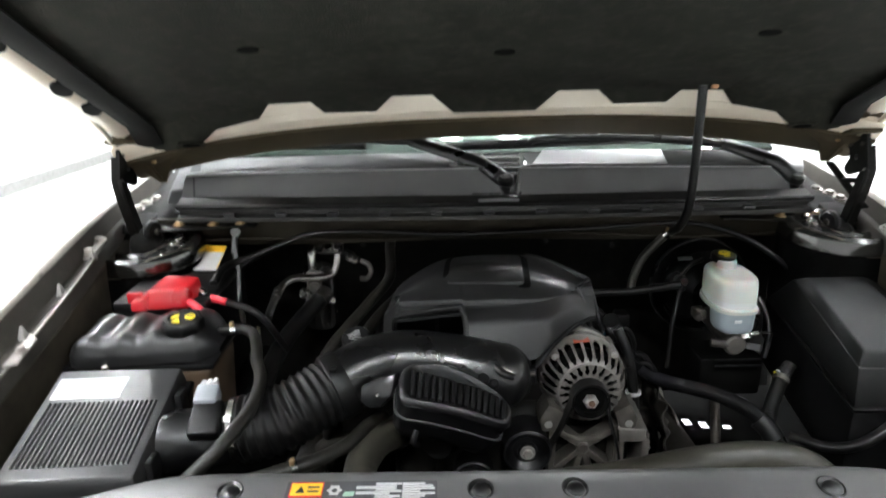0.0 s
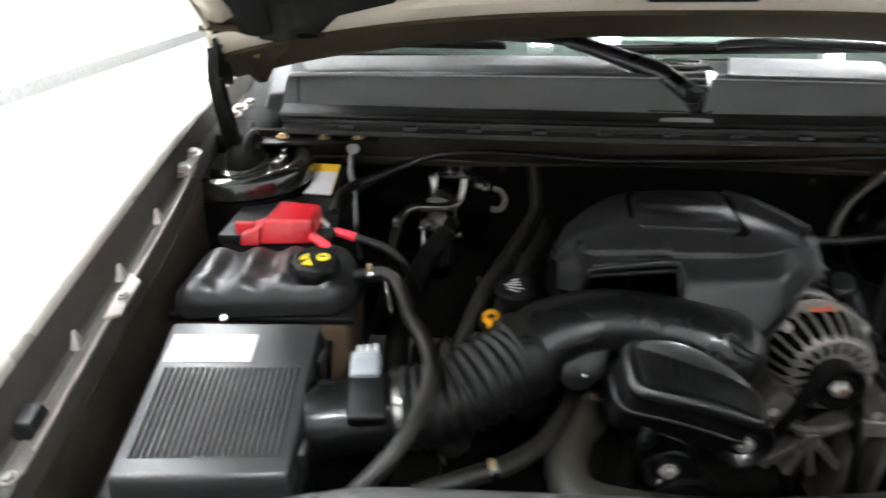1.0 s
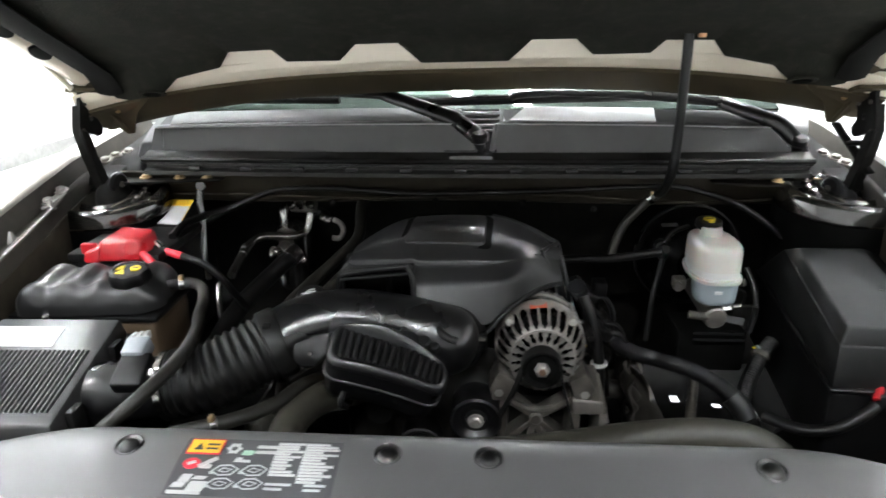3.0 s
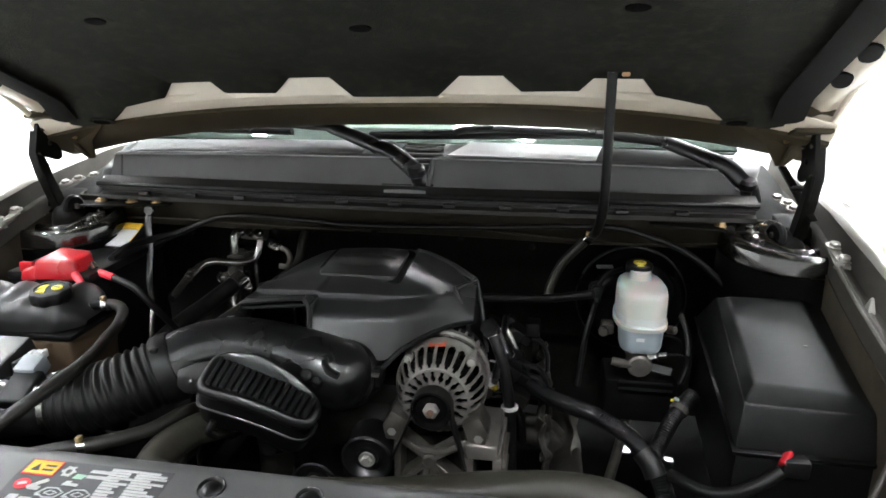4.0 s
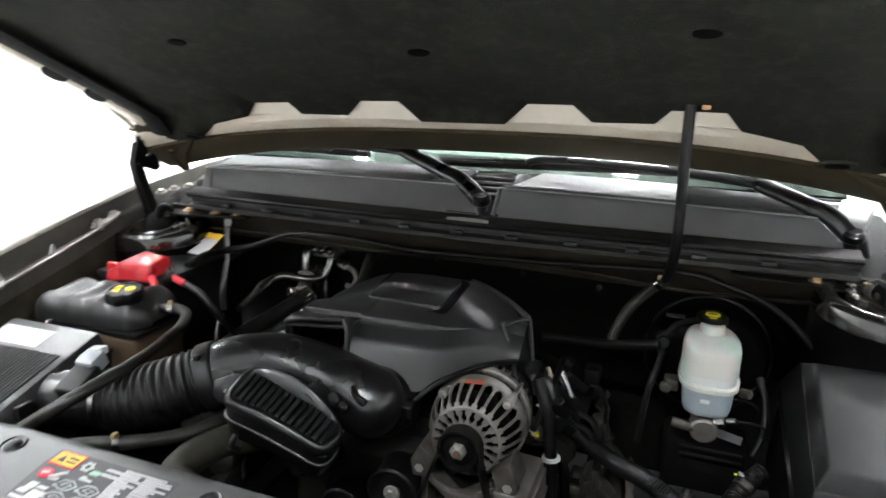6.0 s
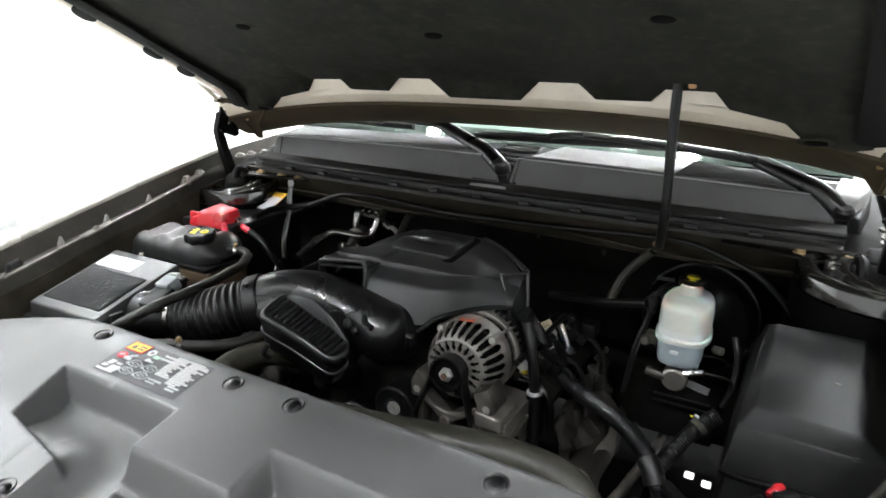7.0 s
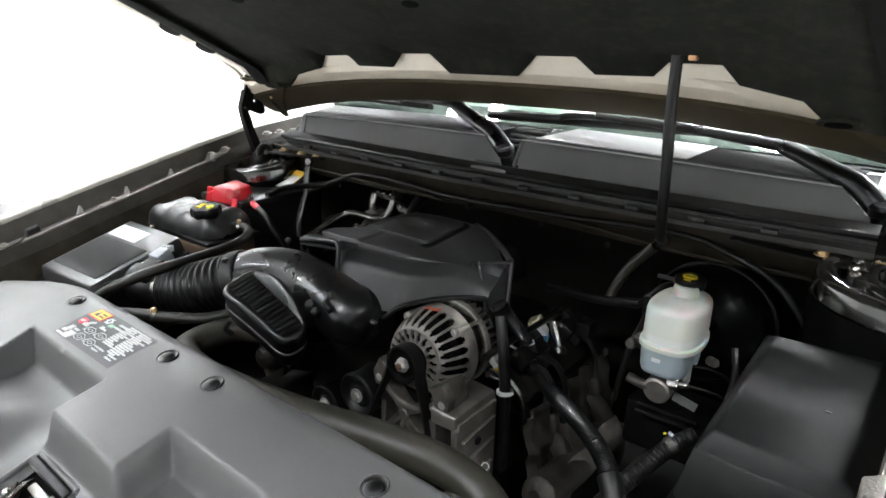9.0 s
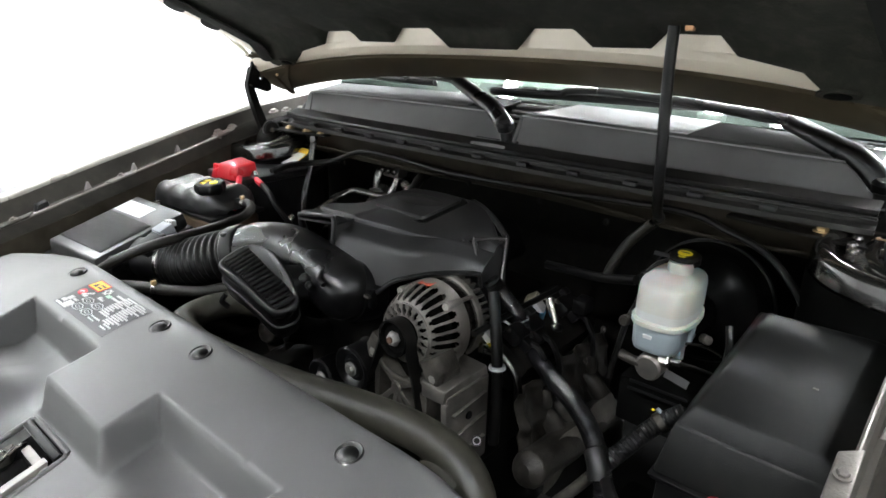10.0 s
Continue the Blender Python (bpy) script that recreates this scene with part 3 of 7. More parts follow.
HOOD_YZ = ((1.385, 1.437), (1.372, 1.478), (1.33, 1.503), (1.17, 1.572), (0.8, 1.738), (0.30, 1.955))


def hood_y(z):
    zs = [p[1] for p in HOOD_YZ]
    return float(np.interp(z, zs, [p[0] for p in HOOD_YZ]))


def hood():
    h = thing("hood", "raised pewter hood with a black felt liner", "hood", (0, 1.4, 1.40))
    # outer skin and rolled rear edge; it narrows towards the nose
    prof = ((1.390, 1.452), (1.398, 1.434), (1.406, 1.424), (1.414, 1.417), (1.420, 1.413), (1.440, 1.410), (1.475, 1.396), (1.51, 1.382), (1.530, 1.378), (1.538, 1.388), (1.52, 1.41), (1.40, 1.495), (1.17, 1.60), (0.8, 1.768), (0.25, 2.0))
    half = lambda y: 0.832 - 0.085 * max(0, 1.39 - y)

    def skin(u, v):
        y, z = prof[v]
        x = u * half(y)
        if v < 11:
            return Vector((x, y - 0.035 * abs(u) ** 3, z + crown(x) - 0.022 * abs(u) ** 4))
        return Vector((x, y, z + crown(x) - 0.048 * max(0, abs(u) - 0.9) / 0.1))
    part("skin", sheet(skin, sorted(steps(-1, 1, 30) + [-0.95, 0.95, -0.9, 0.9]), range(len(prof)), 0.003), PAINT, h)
    # underside of the rear roll, a separate sheet coloured as pewter in shade
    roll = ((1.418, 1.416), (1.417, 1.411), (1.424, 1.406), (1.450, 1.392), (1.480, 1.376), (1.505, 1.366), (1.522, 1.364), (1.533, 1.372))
    part("rear_roll", sheet(lambda u, v: Vector((u * half(roll[v][0]), roll[v][0] - 0.035 * abs(u) ** 3, roll[v][1] + crown(u * 0.82) - 0.022 * abs(u) ** 4)), sorted(steps(-1, 1, 30) + [-0.95, 0.95]), range(len(roll)), 0.004), SHADED_BROWN, h, "rolled rear edge of the hood, its shade coloured brown")
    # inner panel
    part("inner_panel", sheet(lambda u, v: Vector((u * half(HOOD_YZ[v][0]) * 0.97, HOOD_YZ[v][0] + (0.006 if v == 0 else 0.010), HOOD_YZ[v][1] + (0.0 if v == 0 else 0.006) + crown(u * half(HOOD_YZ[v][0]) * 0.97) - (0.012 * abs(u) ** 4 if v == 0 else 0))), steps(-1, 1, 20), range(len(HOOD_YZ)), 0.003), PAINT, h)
    # side rails with their oval holes
    for s in (-1, 1):
        def rail(u, v):
            y = hood_y(u)
            edge = half(y)
            return Vector((s * (edge - 0.062 * (1 - v)), y + 0.006, u - 0.045 - 0.016 * math.sin(v * math.pi) - 0.027 * v))
        side = part("side_rail", sheet(rail, steps(1.437, 1.955, 12), steps(0, 1, 5), 0.004), PAINT, h)
        part("hem", tube([rail(z, 1.0) for z in steps(1.44, 1.955, 6)], 0.006, 8, 2), PAINT, side)
        for z in (1.540, 1.583, 1.66, 1.72, 1.80):
            q = rail(z + (0.013 if s < 0 else 0.0), 0.42)
            du, dv = rail(z + 0.01, 0.42) - q, rail(z, 0.52) - q
            face = du.cross(dv).normalized()
            face = face if face.z < 0 else -face
            along = du.normalized()
            m = Matrix.Translation(q + face * 0.003) @ Matrix((face.cross(along), along, face)).transposed().to_4x4() @ Matrix.Diagonal((0.85, 1.75, 1, 1))
            # dark disc on the rail, painted for the shade in a hole
            part("rail_hole", lathe([(0.0165, -0.004), (0.0165, 0.005), (0.013, 0.0055)], m, 20), RECESS, side, "oval hole drawn as a dark disc")
        part("liner_binding", sheet(lambda u, v: Vector((s * (half(hood_y(u)) - 0.112 + 0.056 * v), hood_y(u) - 0.014, u - 0.052 - 0.006 * math.sin(v * math.pi) + crown(0.74) * 0.4)), steps(1.455, 1.955, 12), steps(0, 1, 4), 0.003), BINDING, h, "dark grey edge binding of the liner")
        # brace that closes the corner between liner, rail and rear edge, down to its tip; brown carries its shade
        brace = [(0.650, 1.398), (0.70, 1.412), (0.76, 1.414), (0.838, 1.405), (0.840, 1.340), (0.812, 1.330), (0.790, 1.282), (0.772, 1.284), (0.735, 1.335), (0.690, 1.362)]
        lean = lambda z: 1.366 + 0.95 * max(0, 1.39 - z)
        plate = part("corner_brace", hexa([(s * x, lean(z) + 0.006, z) for x, z in brace], [(s * x, lean(z), z) for x, z in brace], 0.002), SHADED_BROWN, h, "hood corner brace, its shade coloured brown")
        part("brace_rib", tube([(s * 0.80, lean(1.375) - 0.002, 1.375), (s * 0.785, lean(1.34) - 0.003, 1.34), (s * 0.781, lean(1.292) - 0.002, 1.292)], 0.005, 8, 4), SHADED_BROWN, plate)
        part("brace_bolt", disc((s * 0.765, lean(1.345) - 0.004, 1.345), (0, -1, -0.6), 0.006, 0.004, 0.001), ZINC, plate)
    # felt liner with scalloped rear edge
    xs = sorted(set(steps(-0.77, 0.77, 60) + [q * e for e in (-1, 1) for q in (0.086, 0.132, 0.222, 0.258, 0.365, 0.392, 0.488, 0.515, 0.61, 0.65)]))

    def fl(u, v):
        z0 = liner_edge(u)
        z = z0 + (1.94 - z0) * v ** 1.6
        bulge = 0.016 * math.sin(min(1, v * 3.2) * math.pi / 2)
        return Vector((u * (1 - 0.09 * max(0, 1.39 - hood_y(z))), hood_y(z) - bulge, z - bulge * 0.6 + crown(u) * (0.4 + 0.6 * min(1, v * 4))))
    part("liner", sheet(fl, xs, steps(0, 1, 16), 0.006), FELT, h, "black felt sound liner with scalloped edge")
    for x, z in ((0.0, 1.572), (0.43, 1.60), (-0.43, 1.60), (0.66, 1.425), (-0.66, 1.425), (0.0, 1.70), (0.3, 1.72), (-0.3, 1.72)):
        y = hood_y(z) - 0.018
        m = axis_matrix((x, y, z - 0.014 + crown(x)), (0, -0.42, -0.9)) @ Matrix.Diagonal((1.5, 0.9, 1, 1))
        part("liner_dimple", lathe_ring(m, 0.012, 0.020, -0.003, 0.0012, 20), FELT, h)
        part("liner_stud", lathe([(0.0135, -0.004), (0.0125, 0.0030), (0.006, 0.0036)], m, 16), VOID, h)
    for x in (-0.43, -0.175, 0.175, 0.44):
        part("liner_slot", rbox((x, 1.358, 1.486 + crown(x)), (0.05, 0.008, 0.006), 0.002), RECESS, h)
    # washer hose clip
    part("hose_clip", join(rbox((0.448, 1.33, 1.482), (0.014, 0.014, 0.026), 0.003), rbox((0.438, 1.327, 1.488), (0.03, 0.01, 0.01), 0.003)), COPPER, h, "copper coloured clip")
    return h


def hinge(h, s):
    """A flat pressed link that swings in the plane across the hood's axle."""
    base = Vector((0.010, 1.4, 1.40))
    undo = Matrix.Rotation(0.016, 4, "Y")
    at = lambda x, y, z: base + undo @ (Vector((s * x if s < 0 else s * x + 0.006, y, z)) - base)

    def plate(outline, x0, x1, bevel=0.0012):
        return hexa([at(x0, y, z) for y, z in outline], [at(x1, y, z) for y, z in outline], bevel, 1)
    # upper plate round the eye, as a ring of quads
    eye = (1.384, 1.320)
    rim = [(1.362, 1.374), (1.390, 1.368), (1.428, 1.350), (1.410, 1.330), (1.407, 1.312), (1.418, 1.295), (1.416, 1.282), (1.402, 1.277), (1.384, 1.284), (1.366, 1.290), (1.352, 1.290), (1.336, 1.300), (1.345, 1.325), (1.353, 1.350)]
    bm = bmesh.new()
    sides = []
    for x in (0.804, 0.812):
        outer = [bm.verts.new(at(x, y, z)) for y, z in rim]
        inner = []
        for y, z in rim:
            d = math.hypot(y - eye[0], z - eye[1])
            inner.append(bm.verts.new(at(x, eye[0] + 0.0065 * (y - eye[0]) / d, eye[1] + 0.0065 * (z - eye[1]) / d)))
        for k in range(len(rim)):
            j = (k + 1) % len(rim)
            bm.faces.new((outer[k], outer[j], inner[j], inner[k]))
        sides.append((outer, inner))
    for q in (0, 1):
        for k in range(len(rim)):
            j = (k + 1) % len(rim)
            bm.faces.new((sides[0][q][k], sides[0][q][j], sides[1][q][j], sides[1][q][k]))
    g = part("hinge", bm, DARK_STEEL, h, "black steel hinge link with a round eye")
    part("lower_arm", plate([(1.334, 1.303), (1.356, 1.292), (1.362, 1.275), (1.368, 1.245), (1.385, 1.205), (1.398, 1.165), (1.374, 1.165), (1.356, 1.215), (1.346, 1.25), (1.335, 1.28)], 0.798, 0.806), DARK_STEEL, g)
    part("arm_flange", plate([(1.353, 1.350), (1.357, 1.349), (1.341, 1.300), (1.351, 1.25), (1.379, 1.168), (1.375, 1.166), (1.346, 1.25), (1.336, 1.300)], 0.806, 0.822, 0.0), DARK_STEEL, g)
    if s > 0:
        part("inner_link", hexa([at(0.778, 1.446, 1.300), at(0.790, 1.440, 1.302), at(0.826, 1.340, 1.216), at(0.814, 1.344, 1.212)], [at(0.778, 1.452, 1.296), at(0.790, 1.448, 1.298), at(0.826, 1.350, 1.212), at(0.814, 1.354, 1.208)], 0.001, 1), DARK_STEEL, g, "thin inner link")
        part("cross_link", tube([at(0.796, 1.405, 1.262), at(0.802, 1.385, 1.268), at(0.806, 1.365, 1.270)], 0.006, 8, 4), DARK_STEEL, g)
    part("flange", plate([(1.352, 1.379), (1.435, 1.352), (1.438, 1.358), (1.355, 1.387)], 0.765, 0.832), SHADED_BROWN, g, "brown hinge flange")
    part("boot", lathe([(0.040, -0.03), (0.040, 0.012), (0.036, 0.028), (0.024, 0.045), (0.012, 0.052)], axis_matrix(at(0.792, 1.392, 1.128), (0, 0, 1)), 20), DARK_STEEL, g, "black rubber boot")
    part("boss", disc(at(0.782, 1.388, 1.172), (-s, -0.25, 0), 0.026, 0.016, 0.005), BLACK_SATIN, g)
    part("boss_pin", disc(at(0.765, 1.384, 1.172), (-s, -0.25, 0), 0.007, 0.004, 0.001), DULL, g)
    for y, z in ((1.345, 1.298), (1.368, 1.352), (1.406, 1.344), (1.360, 1.225)):
        part("rivet", disc(at(0.804, y, z), (-s, 0, 0), 0.005, 0.005, 0.002), DULL, g)
    return g


HOOD = hood()
HOOD.location.x += 0.010
hinge(HOOD, -1)
hinge(HOOD, 1)
HOOD.rotation_euler.y = -0.016


# ---- radiator cover ----
def cover_z(x, y):
    """The moulded top of the radiator cover: a flat rear band, a middle ridge and two deep pockets."""
    z = curve1(((0.16, 0.86), (0.36, 0.94), (0.50, 0.985), (0.60, 1.008), (0.66, 1.022), (0.705, 1.026), (0.722, 1.016), (0.73, 0.985)), y)
    ax = abs(x)
    ease = lambda t: (lambda q: q * q * (3 - 2 * q))(max(0, min(1, t)))
    rear = ease((y - 0.580) / 0.018)
    ridge = (1 - ease((ax - 0.092) / 0.022)) * ease((y - 0.503) / 0.020)
    outer = ease((ax - (0.318 + 0.30 * (y - 0.5))) / 0.020)
    corner = ease((0.470 + 0.168 * (ax - 0.157) - y) / 0.012) * ease((ax - 0.168) / 0.012)
    depth = 0.055 - 0.035 * ease((ax - 0.12) / 0.09) * ease((0.565 - y) / 0.10)
    z -= depth * (1 - max(rear, ridge, outer, corner))
    z -= 0.03 * max(0, (ax - 0.42) / 0.25) ** 1.5
    return z


def radiator_cover():
    c = thing("radiator_cover", "grey grained plastic radiator cover with moulded pockets", "engine bay cover", (0, 0.6, 0.95))
    xs = sorted(set(steps(-0.68, 0.68, 68) + [q * e for e in (-1, 1) for q in steps(0.086, 0.118, 10) + steps(0.15, 0.24, 22) + steps(0.30, 0.40, 28)] + [-0.100, 0.026]))
    ys = sorted(set(steps(0.16, 0.73, 36) + steps(0.44, 0.602, 54) + [0.385, 0.500, 0.717, 0.722, 0.726]))

    def rear(x):
        return -0.05 * max(0, (abs(x) - 0.47) / 0.21) ** 1.5
    bm = bmesh.new()
    g = {}
    for i, x in enumerate(xs):
        for j, y in enumerate(ys):
            g[i, j] = bm.verts.new((x, y + rear(x) * (y - 0.16) / 0.57, cover_z(x, y)))
    for i in range(len(xs) - 1):
        for j in range(len(ys) - 1):
            mx, my = (xs[i] + xs[i + 1]) / 2, (ys[j] + ys[j + 1]) / 2
            if abs(mx + 0.037) < 0.063 and 0.385 < my < 0.50:
                continue
            bm.faces.new((g[i, j], g[i + 1, j], g[i + 1, j + 1], g[i, j + 1]))
    bmesh.ops.recalc_face_normals(bm, faces=bm.faces)
    bmesh.ops.solidify(bm, geom=bm.faces[:], thickness=0.003)
    part("shell", bm, COVER, c, "", 50)
    lip = rounded([Vector((x, y, 0)) for x, y in ((-0.100, 0.386), (0.026, 0.386), (0.026, 0.499), (-0.100, 0.499))], 0.012)
    part("opening_lip", tube([(p.x, p.y, cover_z(p.x, p.y) - 0.001) for p in lip + lip[:1]], 0.0045, 8, 2), COVER, c, "rounded lip of the latch opening")
    for x, y in ((-0.385, 0.677), (-0.06, 0.676), (0.062, 0.676), (0.39, 0.672), (-0.20, 0.405), (-0.122, 0.420)):
        m = axis_matrix((x, y, cover_z(x, y) - 0.001), (0, -0.22, 1))
        fixing = part("push_pin", lathe([(0.0172, -0.001), (0.0175, 0.0020), (0.0160, 0.0030), (0.0135, 0.0012), (0.0, 0.0006)], m, 28), BLACK_GLOSS, c, "black push pin in a sunken hole")
        part("pin_head", lathe([(0.0125, 0.0004), (0.0118, 0.0028), (0.0090, 0.0052), (0.0045, 0.0066), (0.0, 0.0069)], m @ Matrix.Translation((0.001, -0.002, 0)), 20), BLACK_GLOSS, fixing)
    # printed label: warning field, symbols and columns of small print
    def flat(x0, x1, y0, y1, material, name="print_mark", lift=0.0016, lean=0.0):
        q = [(x0, y0), (x1, y0), (x1 + lean, y1), (x0 + lean, y1)]
        bm = hexa([(x, y, cover_z(x, y) + lift - 0.001) for x, y in q], [(x, y, cover_z(x, y) + lift) for x, y in q])
        return part(name, bm, material, lab)

    def outline(pts, r, material):
        loop = [Vector((x, y, cover_z(x, y) + 0.0014)) for x, y in pts]
        part("symbol", tube(loop + loop[:1], r, 5, 1), material, lab)
    lab = part("label", sheet(lambda u, v: Vector((u, v, cover_z(u, v) + 0.0006)), steps(-0.312, -0.116, 6), (0.609, 0.63, 0.66, 0.692), 0.0004), mat("dark_grey_label", (0.062, 0.063, 0.066), 0.5), c, "dark printed warning label")
    flat(-0.307, -0.264, 0.665, 0.690, RED_TAPE, "warning_border")
    flat(-0.3055, -0.2655, 0.667, 0.688, ORANGE, "warning_field", 0.002)
    tri = [(-0.299, 0.671), (-0.287, 0.671), (-0.293, 0.683)]
    part("warning_sign", hexa([(x, y, cover_z(x, y) + 0.001) for x, y in tri], [(x, y, cover_z(x, y) + 0.0024) for x, y in tri]), DARKPRINT, lab)
    for y in (0.672, 0.679):
        flat(-0.284, -0.269, y, y + 0.003, DARKPRINT, "warning_bar", 0.0024)
    bm = lathe([(0.0095, 0), (0.0095, 0.001), (0.0, 0.0011)], axis_matrix((-0.293, 0.651, cover_z(-0.29, 0.651) + 0.0006), (0, -0.2, 1)) @ Matrix.Diagonal((1.1, 0.85, 1, 1)), 18)
    part("symbol", bm, RED_TAPE, lab, "red round sign")
    part("symbol", rbox((-0.293, 0.651, cover_z(-0.29, 0.651) + 0.002), (0.010, 0.0045, 0.0008), 0, pose(0, 0, 0, 0, 0, 25)), PAPER, lab)
    for a, at in ((40, (-0.278, 0.650)), (40, (-0.269, 0.656)), (0, (-0.274, 0.647))):
        part("symbol", rbox((*at, cover_z(*at) + 0.0014), (0.013, 0.0065, 0.0008), 0.0002, pose(0, 0, 0, 0, 0, a)), PAPER, lab)
    # toothed ring
    part("symbol", lathe_ring(axis_matrix((-0.249, 0.676, cover_z(-0.249, 0.676)), (0, -0.2, 1)), 0.0038, 0.0075, 0.0008, 0.0016, 16), PAPER, lab, "white toothed ring sign")
    for k in range(6):
        a = k * math.pi / 3
        x, y = -0.249 + 0.0082 * math.cos(a), 0.676 + 0.0078 * math.sin(a)
        part("symbol", rbox((x, y, cover_z(x, y) + 0.0012), (0.003, 0.0028, 0.0008), 0, pose(0, 0, 0, 0, 0, math.degrees(a))), PAPER, lab)
    flat(-0.237, -0.224, 0.666, 0.673, mat("pale_green_print", (0.35, 0.55, 0.42), 0.5), "symbol", 0.0016, 0.002)
    flat(-0.243, -0.236, 0.655, 0.661, PAPER, "symbol", 0.0016, 0.003)
    flat(-0.238, -0.223, 0.655, 0.658, PAPER, "symbol")
    for y in (0.678, 0.669):
        flat(-0.221, -0.190, y, y + 0.0042, PAPER, "print_mark", 0.0016, 0.001)
    # four outlined vehicle signs
    for x, y in ((-0.249, 0.643), (-0.214, 0.644), (-0.249, 0.625), (-0.214, 0.626)):
        outline([(x - 0.016, y - 0.002), (x - 0.008, y + 0.006), (x + 0.005, y + 0.007), (x + 0.015, y + 0.002), (x + 0.008, y - 0.006), (x - 0.006, y - 0.007)], 0.0009, PRINT)
        outline([(x - 0.008, y - 0.001), (x - 0.002, y + 0.003), (x + 0.008, y + 0.001), (x + 0.001, y - 0.003)], 0.0006, PRINT)
        flat(x - 0.018, x - 0.013, y - 0.005, y - 0.002, PRINT, "symbol")
    for x, y, w, d in ((-0.300, 0.631, 0.012, 0.010), (-0.306, 0.622, 0.014, 0.006), (-0.287, 0.621, 0.020, 0.012), (-0.284, 0.632, 0.014, 0.004)):
        flat(x, x + w, y - d / 2, y + d / 2, PAPER, "symbol", 0.0016, 0.003)
    flat(-0.308, -0.268, 0.6105, 0.6145, PAPER, "print_mark")
    # two columns of small print, ragged at the end of the lines
    random.seed(5)
    for x0, w, rows in ((-0.196, 0.034, 12), (-0.161, 0.042, 14)):
        for row in range(rows):
            y = 0.688 - 0.0043 * row
            flat(x0, x0 + w * random.choice((0.55, 0.7, 0.8, 0.95, 1.0)), y - 0.0027, y, PAPER)
    for row, (a, b) in enumerate(((-0.196, -0.166), (-0.196, -0.175), (-0.150, -0.125), (-0.150, -0.130))):
        y = 0.628 - 0.006 * (row % 2)
        flat(a, b, y - 0.0026, y, PRINT)
    return c


def hood_latch():
    l = thing("hood_latch", "steel hood latch with its springs in a dark opening", "latch", (-0.035, 0.44, 0.90))
    part("well", rbox((-0.035, 0.44, 0.80), (0.34, 0.28, 0.03), 0.004), RECESS, l)
    tilt = pose(0, 0, 0, 18)
    part("plate", rbox((-0.035, 0.445, 0.880), (0.15, 0.13, 0.004), 0.001, tilt), RECESS, l)
    part("cross_bar", rbox((-0.035, 0.488, 0.922), (0.118, 0.012, 0.022), 0.003, tilt), BLACK_SATIN, l)
    part("bright_bracket", rbox((-0.012, 0.470, 0.912), (0.070, 0.012, 0.020), 0.002, tilt), NUT, l, "bright galvanised bracket")
    part("side_bracket", hexa([(0.004, 0.415, 0.885), (0.016, 0.415, 0.885), (0.018, 0.472, 0.905), (0.006, 0.472, 0.905)], [(0.002, 0.412, 0.908), (0.018, 0.412, 0.910), (0.020, 0.475, 0.930), (0.004, 0.475, 0.928)], 0.002), NUT, l, "pale zinc side bracket")
    part("striker_pocket", rbox((-0.018, 0.445, 0.905), (0.030, 0.034, 0.018), 0.004, tilt), VOID, l)
    part("catch", tube([(-0.060, 0.470, 0.918), (-0.048, 0.455, 0.925), (-0.040, 0.435, 0.920), (-0.052, 0.420, 0.908), (-0.070, 0.425, 0.900)], 0.006, 8, 5, None, 0.5), STEEL, l, "bright hooked catch")
    part("pawl", hexa([(-0.092, 0.440, 0.890), (-0.068, 0.425, 0.888), (-0.060, 0.452, 0.896), (-0.082, 0.466, 0.900)], [(-0.090, 0.440, 0.906), (-0.070, 0.428, 0.904), (-0.063, 0.450, 0.912), (-0.080, 0.462, 0.915)], 0.002), DULL, l, "grimy pawl")
    part("spring", tube([(-0.086 + 0.040 * k / 60 + 0.006 * math.cos(k * 0.9), 0.412 + 0.006 * math.sin(k * 0.9), 0.902 + 0.003 * math.sin(k * 0.9)) for k in range(60)], 0.0015, 5, 1), STEEL, l)
    part("rivet", disc((-0.074, 0.446, 0.908), (0, -0.3, 1), 0.006, 0.005, 0.002), STEEL, l)
    part("rivet", disc((-0.045, 0.408, 0.895), (0, -0.3, 1), 0.006, 0.006, 0.002), ZINC, l)
    part("release_cable", tube([(-0.095, 0.400, 0.895), (-0.070, 0.402, 0.905), (-0.040, 0.395, 0.905), (0.010, 0.398, 0.900)], 0.003, 8), BLACK_GLOSS, l)
    part("lever", rbox((-0.030, 0.418, 0.898), (0.026, 0.010, 0.012), 0.002, pose(0, 0, 0, 10, 10, 30)), BLACK_SATIN, l)
    return l


radiator_cover()
hood_latch()


